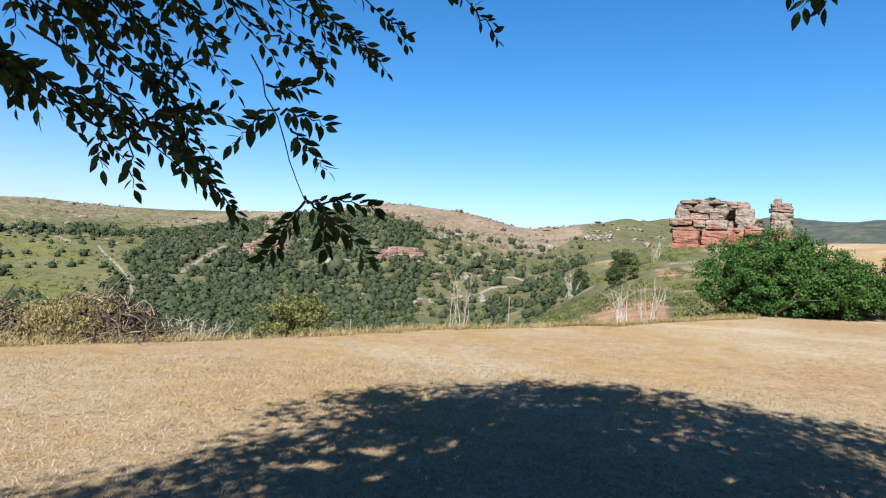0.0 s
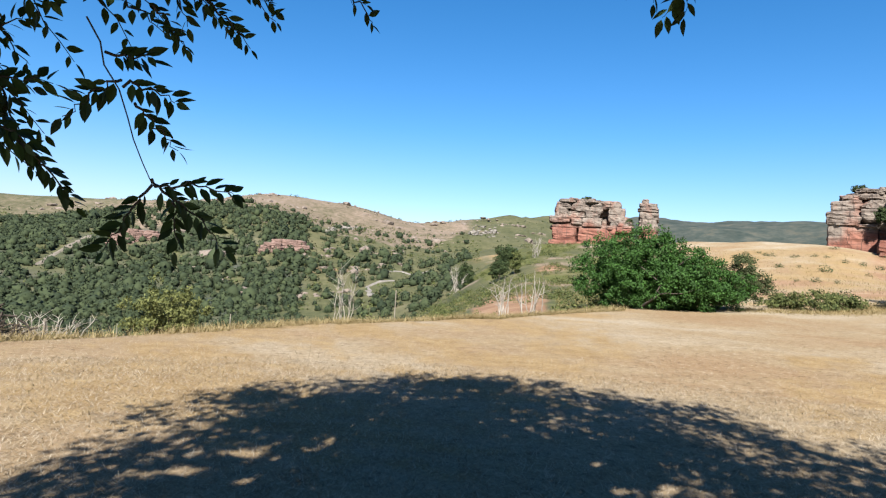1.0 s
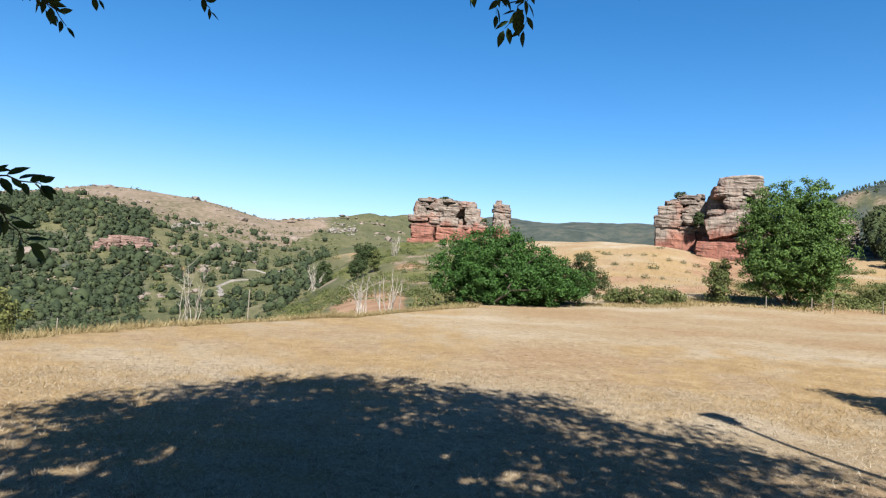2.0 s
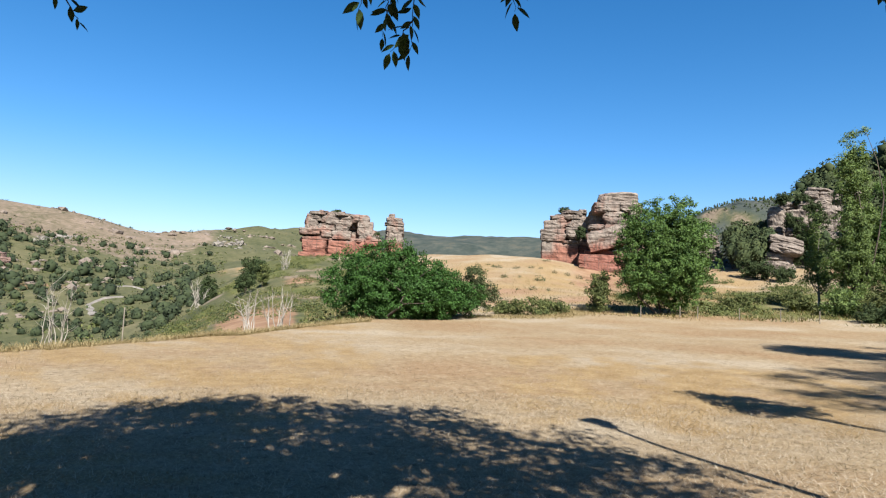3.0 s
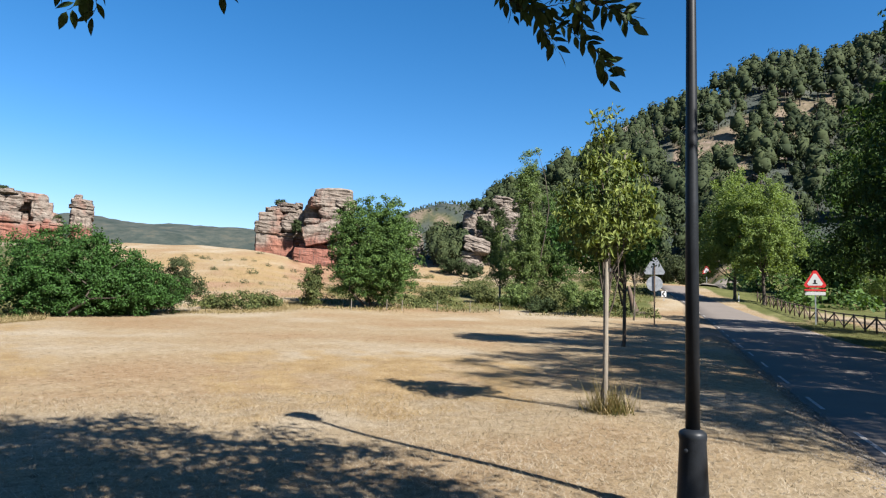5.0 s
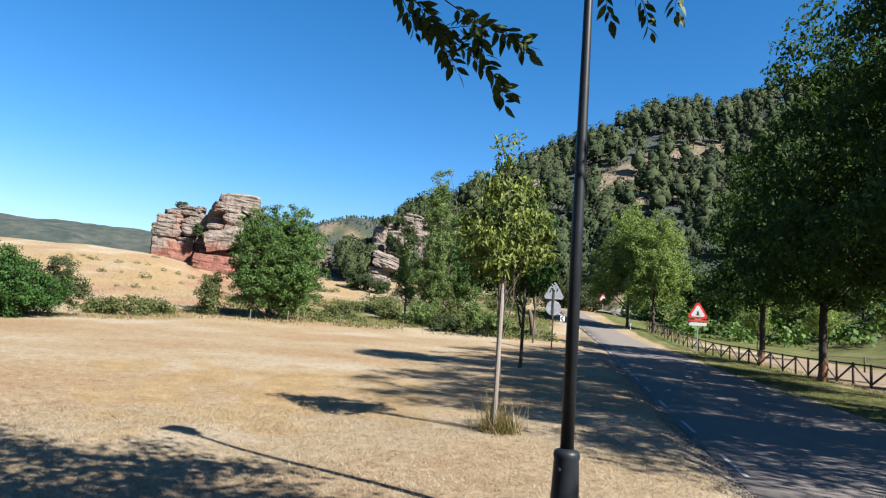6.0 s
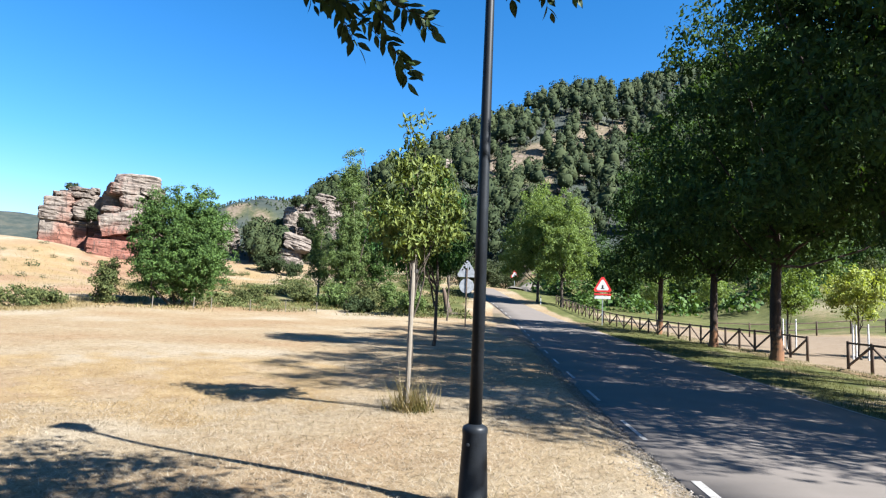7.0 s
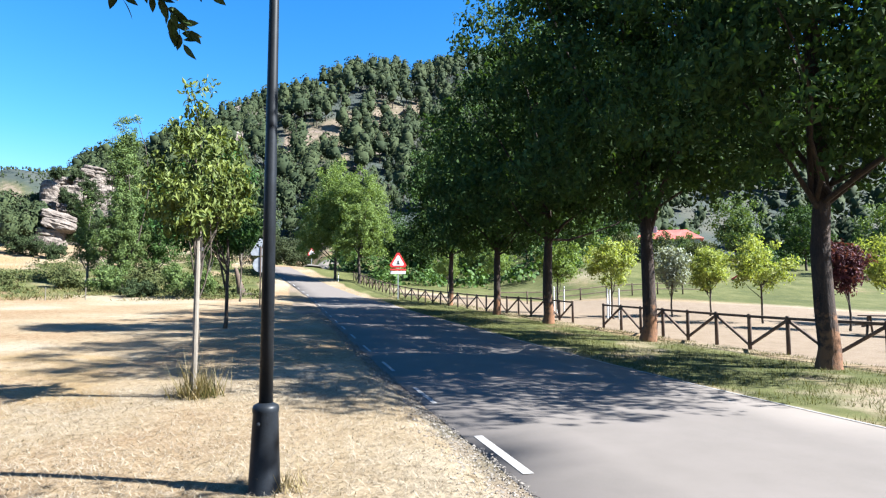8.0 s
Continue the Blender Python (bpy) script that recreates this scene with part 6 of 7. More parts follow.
def sign_back(x, y):
    ob = thing("road_sign", (x, y, ground(x, y)), "grey back of a triangle and round sign on one post", "road sign", turn=102)
    part("pole", box((0.08, 0.05, 3.7), (0, 0.045, 1.8), bevel=0.008), FENCE_WOOD, ob, "dark brown post")
    part("triangle_board", triangle(1.2, 0.02, 3.5, -0.0), SIGN_GREY, ob, "bare metal back")
    part("round_board", lathe([(0.45, -0.012), (0.46, 0), (0.45, 0.012)], 28, m=pose(0, 0.0, 2.55, 90, 0, 0)), SIGN_GREY, ob, "bare metal back")


sign_back(*polar(78.0, 39))


def marker(x, y):
    ob = thing("marker_post", (x, y, ground(x, y)), "white plastic road marker post with a dark band", "marker post", "marker posts")
    part("body", box((0.16, 0.09, 1.0), (0, 0, 0.45), bevel=0.03), SIGN_WHITE, ob)
    part("band", box((0.165, 0.095, 0.16), (0, 0, 0.72), bevel=0.02), SIGN_BLACK, ob)



def chevron_board(x, y):
    ob = thing("chevron_board", (x, y, ground(x, y)), "low white and black bend marker board on a post", "road sign", turn=-78)
    part("post", box((0.07, 0.05, 1.1), (0, 0.04, 0.45), bevel=0.006), STEEL, ob)
    board = part("board", box((0.46, 0.02, 0.56), (0, 0, 0.68), bevel=0.005), SIGN_WHITE, ob, "white board")
    for sg in (-1, 1):
        part("chevron_bar", box((0.13, 0.006, 0.33), (-0.03, -0.014, 0.68 + sg * 0.12), (0, sg * 42, 0)), SIGN_BLACK, board, "black slanting bar")


chevron_board(65.7, 13.2)
marker(69.3, 6.7)

# ---- the park beyond the fence ----


def park_tree(az, r, h, w, mat, label, seed, guards=False):
    x, y, z = at(az, r)
    ob = tree("park_tree", (x, y, z), label, "tree", [(0, 0, h * 0.72, w, w, h * 0.28), (0.1, 0, h * 0.55, w * 0.8, w * 0.8, h * 0.16)], (0.045, h * 0.45), BARK, mat, 70, 55, 0.16, 0.34, 8, seed, "park trees", droop=0.6)
    if guards:
        for k in range(3):
            a = 2.1 * k
            part("guard_post", lathe([(0.04, -0.1), (0.04, 1.55), (0.03, 1.58)], 8, m=pose(0.35 * math.cos(a), 0.35 * math.sin(a), 0)), SIGN_WHITE, ob, "white guard post")
    return ob


park_tree(109.3, 34, 4.3, 1.25, LEAF_LIME, "bright lime green young tree with white guard posts", 501, True)
park_tree(104.6, 38, 4.4, 1.3, LEAF_LIGHT, "light green young tree in the park", 502, True)
park_tree(114.2, 36, 3.9, 0.95, LEAF_SILVER, "small silvery white leaved tree", 503)
park_tree(117.2, 37, 3.6, 1.1, LEAF_LIME, "lime green young tree on the sand", 504)
park_tree(121.1, 33, 4.0, 1.45, LEAF_LIME, "wide lime green young tree", 505)
park_tree(127.0, 31, 3.9, 0.85, LEAF_PURPLE, "small purple leaved plum tree", 506)
park_tree(129.5, 36, 4.2, 1.5, LEAF_LIME, "yellow-green young tree beside the plum", 507)
park_tree(131.5, 42, 4.6, 1.6, LEAF_LIGHT, "light green park tree", 508)
park_tree(99.0, 55, 5.0, 1.6, LEAF_LIGHT, "light green tree at the park edge", 509)
park_tree(94.5, 57, 4.6, 1.5, LEAF_LIGHT, "light green tree near the fence", 510)
for k, (az, r, h, w) in enumerate([(92.0, 78, 8, 3.0), (97.0, 80, 9, 3.4), (101.5, 84, 9, 3.4), (106, 80, 8, 3.0), (109.5, 92, 10, 3.6), (119, 96, 10, 3.6), (124, 92, 9, 3.4), (129, 88, 9, 3.4), (89.5, 84, 9, 3.2)]):
    tree("park_edge_tree", at(az, r), "leafy green tree behind the park", "tree", [(0, 0, h * 0.6, w, w, h * 0.38), (0.5, 0, h * 0.35, w * 0.9, w * 0.9, h * 0.25)], (0.14, h * 0.25), BARK, LEAF_POPLAR if k % 2 else LEAF_DARK, 120, 40, 0.38, 0.75, 8, 520 + k, "trees behind the park")


def house():
    x, y = polar(113.6, 92)
    ob = thing("park_house", (x, y, ground(x, y) - 0.3), "low house with a red tiled roof behind the park", "house", turn=66)
    w, d, h = 8.4, 5.0, 2.9
    part("wall", box((w, d, h), (0, 0, h / 2), bevel=0.02), PLASTER, ob, "pale plaster")
    bm = bmesh.new()
    e, top = 0.5, 1.5
    low = [bm.verts.new((sx * (w / 2 + e), sy * (d / 2 + e), h)) for sx, sy in ((-1, -1), (1, -1), (1, 1), (-1, 1))]
    ridge = [bm.verts.new((-w / 2 + 1.6, 0, h + top)), bm.verts.new((w / 2 - 1.6, 0, h + top))]
    for f in ((low[0], low[1], ridge[1], ridge[0]), (low[2], low[3], ridge[0], ridge[1]), (low[1], low[2], ridge[1]), (low[3], low[0], ridge[0]), tuple(low[::-1])):
        bm.faces.new(f)
    roof = part("roof", bm, ROOF_RED, ob, "red tiles")
    part("chimney", box((0.55, 0.55, 1.4), (1.5, 0.5, h + 1.3), bevel=0.03), PLASTER, roof, "white chimney")
    for sx in (-2.4, 0.2, 2.6):
        win = part("window", box((1.0, 0.08, 1.1), (sx, -d / 2 - 0.02, 1.7), bevel=0.02), FENCE_WOOD, ob)
        part("pane", box((0.84, 0.02, 0.94), (sx, -d / 2 - 0.07, 1.7)), DARK_GLASS, win)
    for sy in (-1.2, 1.2):
        win = part("window", box((0.08, 1.0, 1.1), (-w / 2 - 0.02, sy, 1.7), bevel=0.02), FENCE_WOOD, ob)
        part("pane", box((0.02, 0.84, 0.94), (-w / 2 - 0.07, sy, 1.7)), DARK_GLASS, win)


def picnic_table(az, r, turn):
    ob = thing("picnic_table", at(az, r), "dark wooden picnic table with fixed benches", "picnic table", "picnic tables", turn)
    for k in range(4):
        part("top_board", box((1.8, 0.17, 0.045), (0, -0.285 + 0.19 * k, 0.75), bevel=0.008), FENCE_WOOD, ob)
    for sy in (-0.68, 0.68):
        part("bench_board", box((1.8, 0.24, 0.045), (0, sy, 0.44), bevel=0.008), FENCE_WOOD, ob)
    for sx in (-0.6, 0.6):
        for sg in (-1, 1):
            part("leg", box((0.07, 0.09, 0.86), (sx, sg * 0.3, 0.36), (sg * 24, 0, 0), bevel=0.006), FENCE_WOOD, ob)
        part("cross_beam", box((0.06, 1.5, 0.09), (sx + 0.07, 0, 0.38), bevel=0.006), FENCE_WOOD, ob)


def slide():
    ob = thing("playground_slide", at(120.5, 74), "red playground slide with a wooden tower", "slide", turn=150)
    for sx in (-0.28, 0.28):
        part("side_rail", box((0.04, 2.9, 0.16), (sx, -1.25, 0.95), (32, 0, 0), bevel=0.01), SIGN_RED, ob)
    part("chute", box((0.52, 2.9, 0.03), (0, -1.25, 0.9), (32, 0, 0), bevel=0.008), SIGN_RED, ob)
    for sx in (-0.45, 0.45):
        for sy in (0.05, 0.95):
            part("tower_post", box((0.09, 0.09, 2.5), (sx, sy, 1.2), bevel=0.01), FENCE_WOOD, ob)
    part("deck", box((1.0, 1.0, 0.06), (0, 0.5, 1.62), bevel=0.01), FENCE_WOOD, ob)
    for k in range(5):
        part("rung", box((0.8, 0.05, 0.05), (0, 1.0, 0.3 + 0.28 * k), bevel=0.008), FENCE_WOOD, ob)


house()
for k, (az, r, w, h) in enumerate([(110.2, 85, 1.9, 3.6), (111.7, 86.5, 2.0, 3.9), (113.2, 86, 2.0, 3.8), (114.8, 86.5, 2.0, 3.9), (116.3, 85, 1.9, 3.5)]):
    tree("house_shrub", at(az, r), "green shrub in front of the house", "shrub", [(0, 0, h * 0.5, w, w, h * 0.55)], (0.05, 0.5), BARK, LEAF_POPLAR if k % 2 else LEAF_OLIVE, 60, 50, 0.24, 0.45, 4, 560 + k, "shrubs by the house")
picnic_table(129.4, 29, 40)
picnic_table(121.3, 71, -30)
slide()

# ---- things along the field's rim ----


def bare_tree(name, place, label, stems, high, spread, seed, mat=DEAD_WOOD, thick=0.03, twigs=5):
    rng = np.random.RandomState(seed)
    ob = thing(name, place, label, "dead tree")
    for k in range(stems):
        foot = np.array([rng.normal(0, spread * 0.35), rng.normal(0, spread * 0.2), -0.1])
        tip = foot + np.array([rng.normal(0, spread * 0.5), rng.normal(0, spread * 0.4), high * rng.uniform(0.65, 1.05)])
        line = bent(foot, tip, rng, 0.06, 8)
        v, f = tube(line, np.linspace(thick, thick * 0.18, 8), 6)
        twig = [(v, f)]
        for _ in range(twigs):
            i = rng.randint(2, 7)
            end = line[i] + np.array([rng.normal(0, 0.16), rng.normal(0, 0.16), rng.uniform(0.1, 0.32)]) * high * 0.8
            twig.append(tube(bent(line[i], end, rng, 0.1, 5), np.linspace(thick * 0.45, thick * 0.08, 5), 4))
        v, f = joined(twig)
        piece("stem", v, f, mat, ob, smooth=True)
    return ob


bare_tree("bare_tree", (0.72, 21.5, ground(0.72, 21.5)), "bleached leafless tree with upright stems", 9, 2.1, 0.5, 601, thick=0.016)
bare_tree("bare_tree", (9.1, 31.0, ground(9.1, 31.0)), "bleached dead stems on the slope", 9, 2.4, 0.7, 602, thick=0.032, twigs=4)
bare_tree("bare_tree", (10.6, 31.2, ground(10.6, 31.2)), "pale broken dead stems beside the bush", 10, 2.3, 0.8, 603, thick=0.032, twigs=4)
bare_tree("dead_shrub", (-6.0, 15.2, ground(-6.0, 15.2) - 0.1), "grey leafless shrub on the rim", 26, 0.95, 0.9, 604, thick=0.02)
bare_tree("dead_shrub", (-9.6, 13.6, ground(-9.6, 13.6) - 0.1), "grey leafless shrub beside the brush pile", 14, 0.7, 0.7, 605, thick=0.014)
bare_tree("grey_tree", at(19.0, 124), "grey leafless tree near the crag", 9, 4.2, 1.6, 606, thick=0.07)
tree("slope_tree", at(12.7, 128), "tall green tree where the slope meets the valley", "tree", [(0, 0, 3.6, 2.0, 2.0, 2.8)], (0.14, 1.5), BARK, LEAF_SCRUB, 80, 50, 0.4, 0.6, 6, 254)
bare_tree("grey_tree", at(12.0, 112), "grey leafless trees above the valley", 10, 5.0, 2.6, 607, thick=0.08)
for k, (az, r, h) in enumerate([(75.6, 184, 7.5), (76.3, 181, 9.5), (76.9, 180, 9.0), (77.4, 178, 7.0)]):
    bare_tree("dead_pine", at(az, r), "bare grey dead pine on the hillside", 1, h, 0.8, 608 + k, thick=0.17, twigs=7)


def brush_pile(x, y, seed, label, dark_at=0.45):
    rng = np.random.RandomState(seed)
    ob = thing("brush_pile", (x, y, ground(x, y)), label, "brush pile")

    def height(c):
        return 1.05 * np.exp(-(c[..., 0] / 1.25) ** 2 - (c[..., 1] / 0.8) ** 2)

    def tangle(n, reach, thick, mid, wide, up):
        sticks = []
        for _ in range(n):
            c = np.array([rng.normal(mid, wide), rng.normal(0, 0.45), 0])
            c[2] = max(0.03, height(c) * rng.uniform(0.15, 1.0))
            d = unit(rng.normal(size=3) * (1, 1, up)) * rng.uniform(0.5, 1.2) * reach
            sticks.append(tube(bent(c - d, c + d, rng, 0.25, 6), np.linspace(thick, thick * 0.2, 6), 4))
        v, f = joined(sticks)
        v[:, 2] = np.maximum(v[:, 2], -0.02)
        return v, f

    tagged(piece("branch_tangle", *tangle(420, 0.5, 0.006, -0.1, 0.9, 0.5), BRUSH_WOOD, ob), "dry straw-coloured branches", kind="stuff")
    # Dark bark boughs gathered where the heap's hollow is in shade.
    tagged(piece("bough_tangle", *tangle(380, 0.42, 0.019, dark_at, 0.42, 0.8), BARK, ob), "dark boughs for the shade inside the heap", kind="stuff")
    tagged(piece("bleached_branch", *tangle(16, 0.6, 0.012, dark_at - 0.1, 0.5, 1.3), DEAD_WOOD, ob), "bleached grey branches", kind="stuff")
    fans = []
    for _ in range(95):
        foot = np.array([rng.normal(-0.35, 0.55), rng.normal(-0.1, 0.35), 0])
        foot[2] = height(foot) * rng.uniform(0.6, 1.0)
        tip = foot + np.array([rng.normal(-0.5, 0.4), rng.normal(-0.35, 0.3), -0.9 * foot[2] + rng.uniform(0, 0.2)])
        line = bent(foot, tip, rng, 0.2, 12)
        line[:, 2] += 0.25 * np.sin(np.linspace(0, 3.14, 12))
        fans.append(np.repeat(line, 9, 0) + rng.normal(size=(108, 3)) * (0.07, 0.07, 0.05))
    c = np.concatenate(fans)
    c[:, 2] = np.maximum(c[:, 2], 0.03)
    v, f = leaves(c, 0.075, rng, 0.32, 0.5)
    tagged(piece("withered_leaves", v, f, WITHERED, ob), "withered straw-coloured leaves", kind="stuff")


brush_pile(-6.9, 12.7, 611, "heap of cut dry branches with dark boughs for its shaded hollow")
brush_pile(-8.9, 12.0, 612, "heap of cut dry branches and faded leaves", 0.0)


def stake(x, y, h, label, mat=POST_WOOD, r=0.035):
    ob = thing("stake", (x, y, ground(x, y)), label, "stake", "rim stakes")
    part("shaft", lathe([(r, -0.15), (r, h), (r * 0.6, h + 0.02)], 8), mat, ob)


stake(-6.35, 16.0, 0.75, "short grey wooden stake on the rim")
for az, r, h in ((-16.5, 60, 3.6), (-7.8, 66, 3.8), (-22.5, 75, 3.8), (6.5, 58, 3.2)):
    stake(*polar(az, r), h, "thin wooden pole in the valley", r=0.05)
for az in (51.0, 54.2, 55.6, 58.8, 61.8, 64.5):
    stake(*polar(az, 44.0), 0.75, "thin wooden stake at the field end", r=0.03)

# ---- the shade tree over the path ----


def twig(a, b, count, rng, size, sag):
    """A hanging leafy shoot from a to b: a thin stem with alternate pointed leaves. Returns stem and leaves."""
    a, b = np.asarray(a, float), np.asarray(b, float)
    n = 12
    t = np.linspace(0, 1, n)[:, None]
    line = a + (b - a) * t + np.array([0, 0, 1.0]) * sag * (t * (1 - t)) * 4 * np.linalg.norm(b - a) + rng.normal(size=(n, 3)) * 0.006
    stem = tube(line, np.linspace(0.005, 0.0012, n), 5)
    d = unit(b - a)
    eye = unit(np.array([1.9, 2.1, 1.6]) - (a + b) / 2)
    flat = unit(unit(np.cross(d, eye)) * 0.8 + np.cross(d, [0.1, 0.2, 1.0]) * 0.35 + rng.normal(size=3) * 0.2)
    vs, fs = [], []
    for k in range(count):
        u = 0.12 + 0.88 * k / max(1, count - 1)
        i = min(n - 2, int(u * (n - 1)))
        p = line[i] + (line[i + 1] - line[i]) * (u * (n - 1) - i)
        side = 1 if k % 2 else -1
        if k == count - 1:
            side = 0
        s = size * rng.uniform(0.7, 1.2)
        way = unit(d * 0.75 + flat * side * 0.8 + np.array([0, 0, -0.12]) + rng.normal(size=3) * 0.16)
        wide = unit(np.cross(way, rng.normal(size=3) * 0.45 + eye * 0.7 + np.array([0, 0, 0.5])))
        nrm = np.cross(wide, way)
        prof = [(0, 0, 0), (0.22, 0.17, 0.03), (0.48, 0.215, 0.04), (0.75, 0.13, 0.03), (1.0, 0, -0.05)]
        p0 = p + way * s * 0.1
        mid = [p0 + way * s * q - nrm * s * 0.12 * q * q for q, _, _ in prof]
        left = [m + wide * s * w + nrm * s * z for m, (q, w, z) in zip(mid[1:4], prof[1:4])]
        right = [m - wide * s * w + nrm * s * z for m, (q, w, z) in zip(mid[1:4], prof[1:4])]
        base = len(vs)
        vs += mid + left + right
        for s0 in (5, 8):
            q = [(0, 1, s0, s0), (1, 2, s0 + 1, s0), (2, 3, s0 + 2, s0 + 1), (3, 4, s0 + 2, s0 + 2)]
            fs += [[base + i for i in f] for f in q]
    return stem, (np.array(vs), fs)


def leaf_mesh(name, sets, mat, parent, label=""):
    me = bpy.data.meshes.new(name)
    vs, fs = [], []
    for v, f in sets:
        n = len(vs)
        vs += [tuple(p) for p in v]
        for q in f:
            r = []
            for i in q:
                if i + n not in r:
                    r.append(i + n)
            fs.append(r)
    me.from_pydata(vs, [], fs)
    me.materials.append(mat)
    ob = new(name, me)
    ob.parent = parent
    return tagged(ob, label)


def shade_tree():
    rng = np.random.RandomState(701)
    bx, by = -1.9, -2.2
    bz = ground(bx, by)

    def high(c):
        u, v = c[:, 0] + 0.336 * c[:, 2], c[:, 1] + 1.10 * c[:, 2]
        gaps = (waves(u, v, 0.70, 78) + 0.6 * waves(u, v, 2.6, 77) > 1.22) & (np.abs(u - 3.0) < 2.4) & (v < 8.2)
        return (c[:, 2] + bz > 1.7 + 0.60 * np.hypot(c[:, 0] + bx, c[:, 1] + by)) & (c[:, 2] > 2.6) & ~gaps

    # Last three lobes lie out of view, added to cut skylight in the shadow.
    ob = tree("shade_tree", (bx, by, bz), "broad shade tree with dark pointed leaves and hanging shoots", "tree",
              [(1.95, 1.5, 5.0, 4.3, 4.1, 2.5), (1.2, 1.0, 6.9, 3.1, 2.9, 1.8), (0.6, -1.3, 4.6, 4.6, 3.4, 2.2), (2.0, 3.3, 4.2, 3.4, 2.7, 1.2), (0.9, -3.3, 4.4, 5.4, 3.2, 2.2)], (0.24, 2.3), BARK, LEAF_SHADE, 1500, 60, 0.15, 0.42, 16, 702, keep=high)
    west, north, east = np.array([-0.06, -0.06, 1.562]), np.array([0.02, -0.14, 1.59]), np.array([0.12, -0.28, 1.607])

    def spot(az, el, r, eye):
        a, e = radians(az), radians(el)
        return eye + r * np.array([math.sin(a) * math.cos(e), math.cos(a) * math.cos(e), math.sin(e)]) - np.array([bx, by, bz])

    def shoot(start, end, r0, r1, count=17, size=0.075, sag=0.1, side=3, eye=north):
        """A leafy shoot between two directions seen from under the tree, at given distances, with side shoots."""
        a, b = spot(*start, r0, eye), spot(*end, r1, eye)
        stems, sets = [], []
        s, l = twig(a, b, count, rng, size, sag)
        stems.append(s)
        sets.append(l)
        span = np.linalg.norm(b - a)
        for k in range(side):
            u = rng.uniform(0.15, 0.8)
            p = a + (b - a) * u + np.array([0, 0, sag * u * (1 - u) * 4 * span])
            q = p + unit((b - a) / span + rng.normal(size=3) * 0.5 + np.array([0, 0, -0.12])) * span * rng.uniform(0.25, 0.45)
            s, l = twig(p, q, max(6, int(count * 0.55)), rng, size, 0.05)
            stems.append(s)
            sets.append(l)
        v, f = joined(stems)
        st = piece("shoot", v, f, BARK, ob)
        leaf_mesh("leaves", sets, LEAF_SHADE, st)

    # the low bough that reaches forward and its hanging shoots
    v, f = tube(bent(np.array([0, 0, 2.2]), spot(-32, 33, 2.4, west), rng, 0.08, 8), np.linspace(0.07, 0.018, 8), 8)
    piece("limb", v, f, BARK, ob, smooth=True)
    for start, end, r0, r1, n, side in [
        ((-37, 17), (-20.4, 5.0), 2.2, 2.2, 30, 5), ((-37, 14), (-22.5, 6.2), 2.2, 2.2, 24, 4), ((-36, 19), (-22.0, 9.2), 2.3, 2.4, 26, 5), ((-39, 15), (-28.5, 7.7), 2.3, 2.3, 20, 4),
        ((-38, 21), (-24.5, 12.8), 2.3, 2.4, 22, 5), ((-42, 16), (-33, 10.0), 2.2, 2.2, 18, 4), ((-36, 25), (-26, 15.3), 2.3, 2.5, 22, 5), ((-33, 27), (-20.6, 14.6), 2.4, 2.5, 24, 5),
        ((-30, 28), (-16, 15.8), 2.4, 2.5, 24, 5), ((-27, 28), (-13.0, 17.6), 2.5, 2.6, 22, 5), ((-23, 28), (-9.2, 19.3), 2.5, 2.6, 22, 5), ((-17, 28), (-5.4, 20.8), 2.5, 2.6, 20, 4),
        ((-8, 28), (2.4, 23.2), 2.6, 2.7, 16, 3), ((-43, 24), (-33, 15), 2.3, 2.4, 20, 5), ((-40, 27), (-30, 18), 2.4, 2.5, 22, 5), ((-44, 20), (-37, 12), 2.2, 2.2, 16, 3),
        ((-31, 26), (-23, 17.5), 2.2, 2.3, 20, 4), ((-42, 29), (-34, 21), 2.3, 2.4, 18, 5)]:
        shoot(start, end, r0, r1, int(n * 1.15), 0.053, 0.05, max(2, side - 1), west)
    # one long bare shoot with leaves at its end
    a, b = spot(-20.0, 18.5, 2.1, west), spot(-14.3, 6.2, 2.1, west)
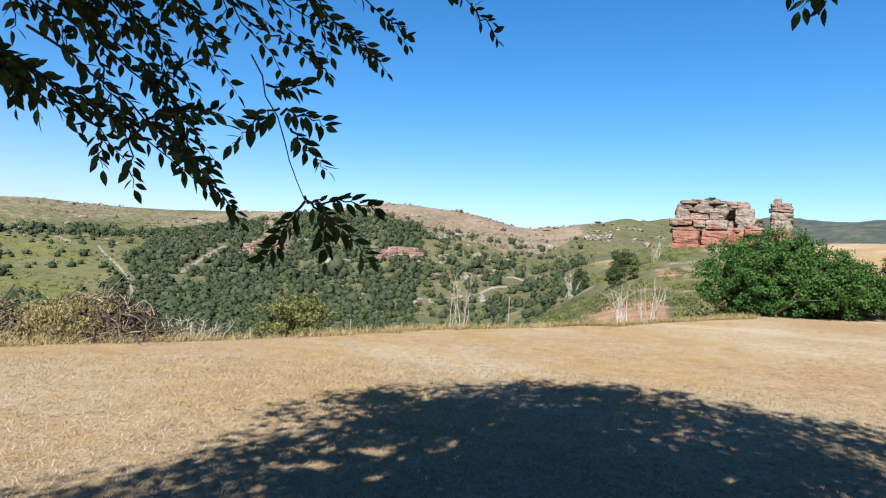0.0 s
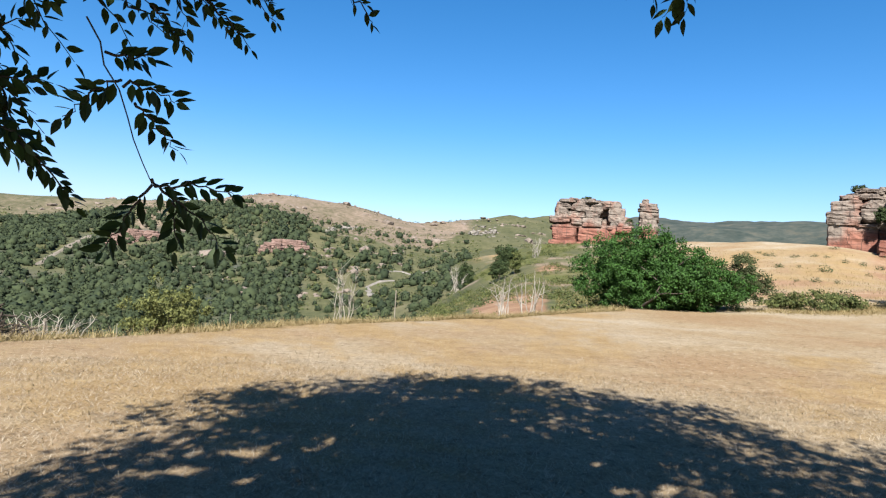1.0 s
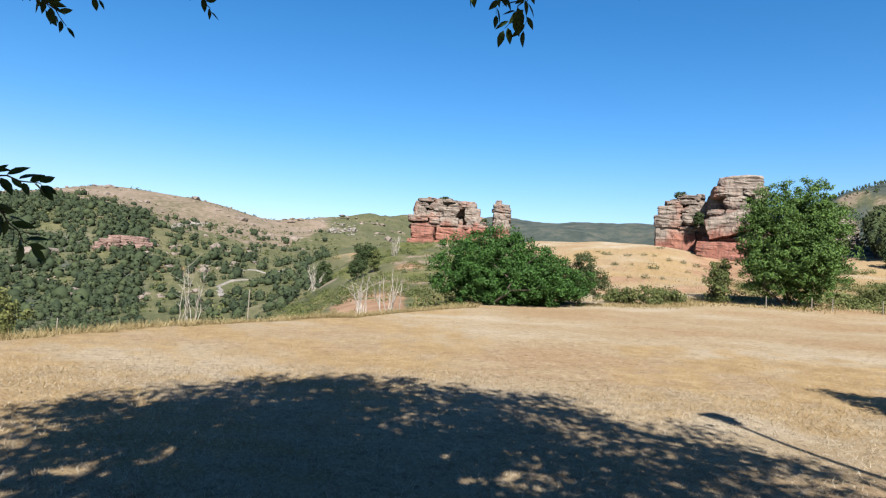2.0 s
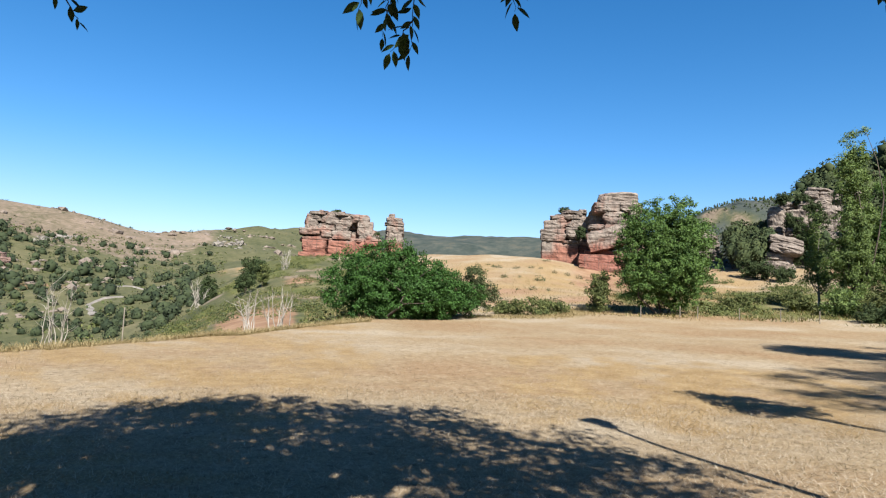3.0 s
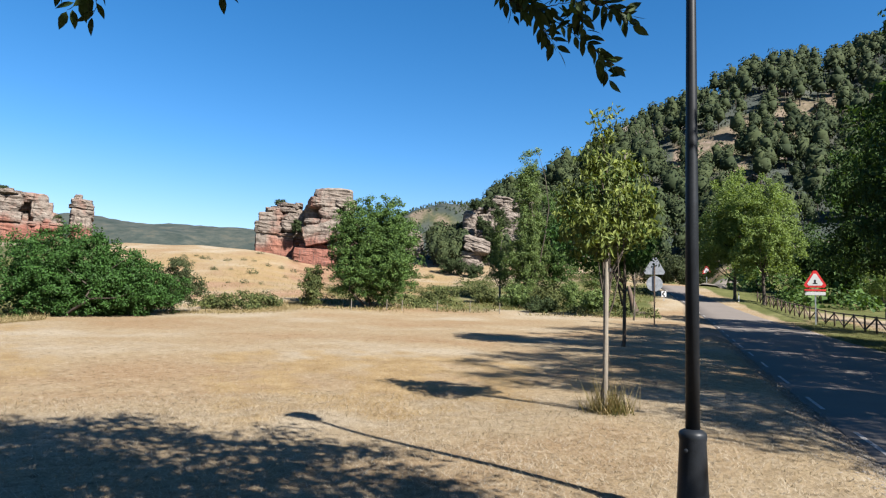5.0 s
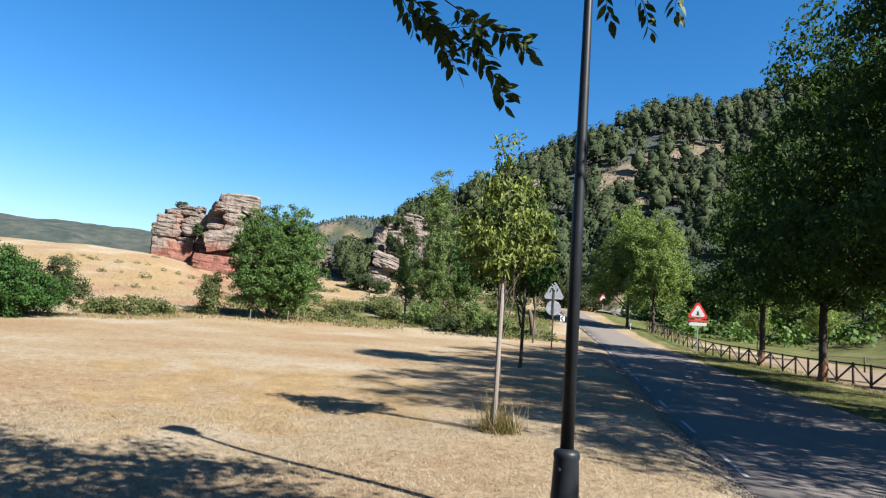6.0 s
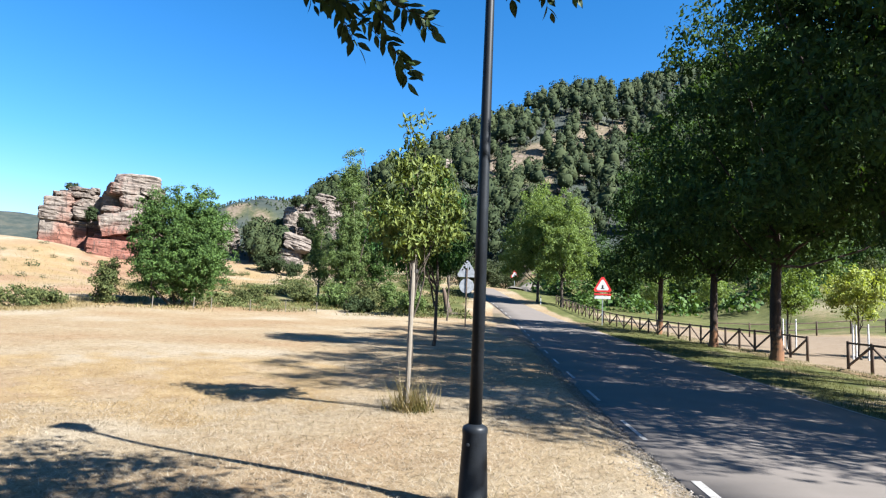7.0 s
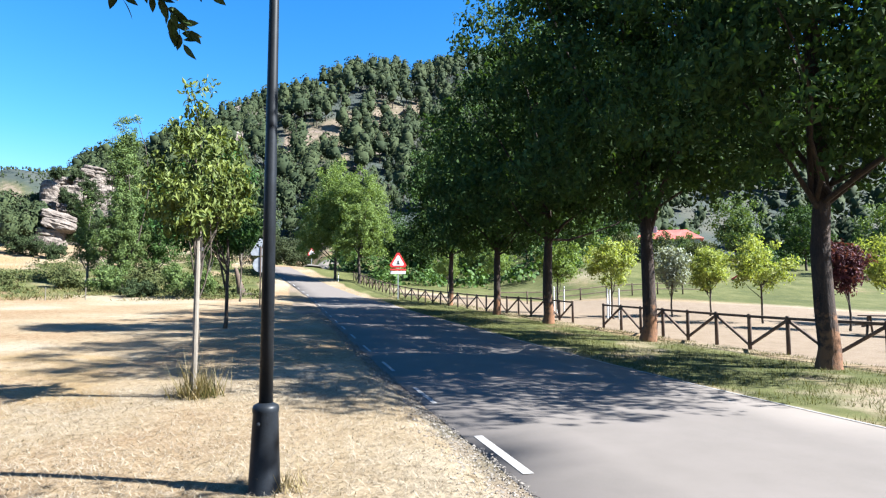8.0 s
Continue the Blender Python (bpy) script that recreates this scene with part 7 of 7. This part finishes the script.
    stem_ob = piece("shoot", *tube(bent(a, b, rng, 0.05, 8), np.linspace(0.0028, 0.0016, 8), 5), BARK, ob)
    for start, end, n in (((-14.3, 6.2), (-8.0, 1.2), 16), ((-14.3, 6.2), (-7.6, 6.2), 13), ((-14.4, 6.0), (-17.4, 0.4), 14), ((-12.5, 5.6), (-12.0, 1.0), 9),
                          ((-16.2, 12.5), (-12.6, 9.2), 10), ((-17.0, 14.0), (-13.2, 13.2), 11), ((-17.4, 14.2), (-20.8, 10.8), 12), ((-18.4, 15.8), (-15.2, 16.2), 9)):
        s, l = twig(spot(*start, 2.1, west), spot(*end, 2.05, west), int(n * 1.5), rng, 0.056, 0.05)
        piece("side_shoot", *s, BARK, stem_ob)
        leaf_mesh("leaves", [l], LEAF_SHADE, stem_ob)
    # shoots that hang in front of the open sky
    for start, end, r0, r1, n, side in [((29.0, 29), (28.6, 21.4), 2.4, 2.35, 13, 1), ((27.0, 28), (26.0, 22.6), 2.4, 2.4, 9, 1), ((24.5, 28), (23.6, 24.2), 2.4, 2.4, 7, 0), ((38, 29), (38.4, 25.0), 2.5, 2.5, 9, 1),
                                        ((63, 28), (73.4, 20.8), 2.4, 2.4, 20, 3), ((62, 30), (68.2, 22.3), 2.4, 2.4, 15, 3), ((66, 29), (75.0, 24.0), 2.4, 2.4, 15, 3), ((61, 30), (64.0, 25.4), 2.4, 2.4, 11, 2), ((69, 28), (71, 23), 2.4, 2.4, 12, 2),
                                        ((84, 31), (86.0, 25.6), 2.5, 2.5, 11, 1), ((81, 31), (82.4, 26.8), 2.5, 2.5, 8, 1), ((88, 32), (88.0, 26.8), 2.6, 2.6, 9, 1)]:
        if start[0] < 50:
            shoot((start[0] + 0.6, start[1] + 1.0), (end[0] + 0.6, end[1] + 1.0), r0 * 1.6, r1 * 1.6, int(n * 1.2), 0.100, 0.03, side, north)
        else:
            shoot(start, (end[0] - 0.4, end[1] + 0.9), r0 * 1.9, r1 * 1.9, int(n * 1.35), 0.112, 0.03, max(0, side - 1), east)

shade_tree()
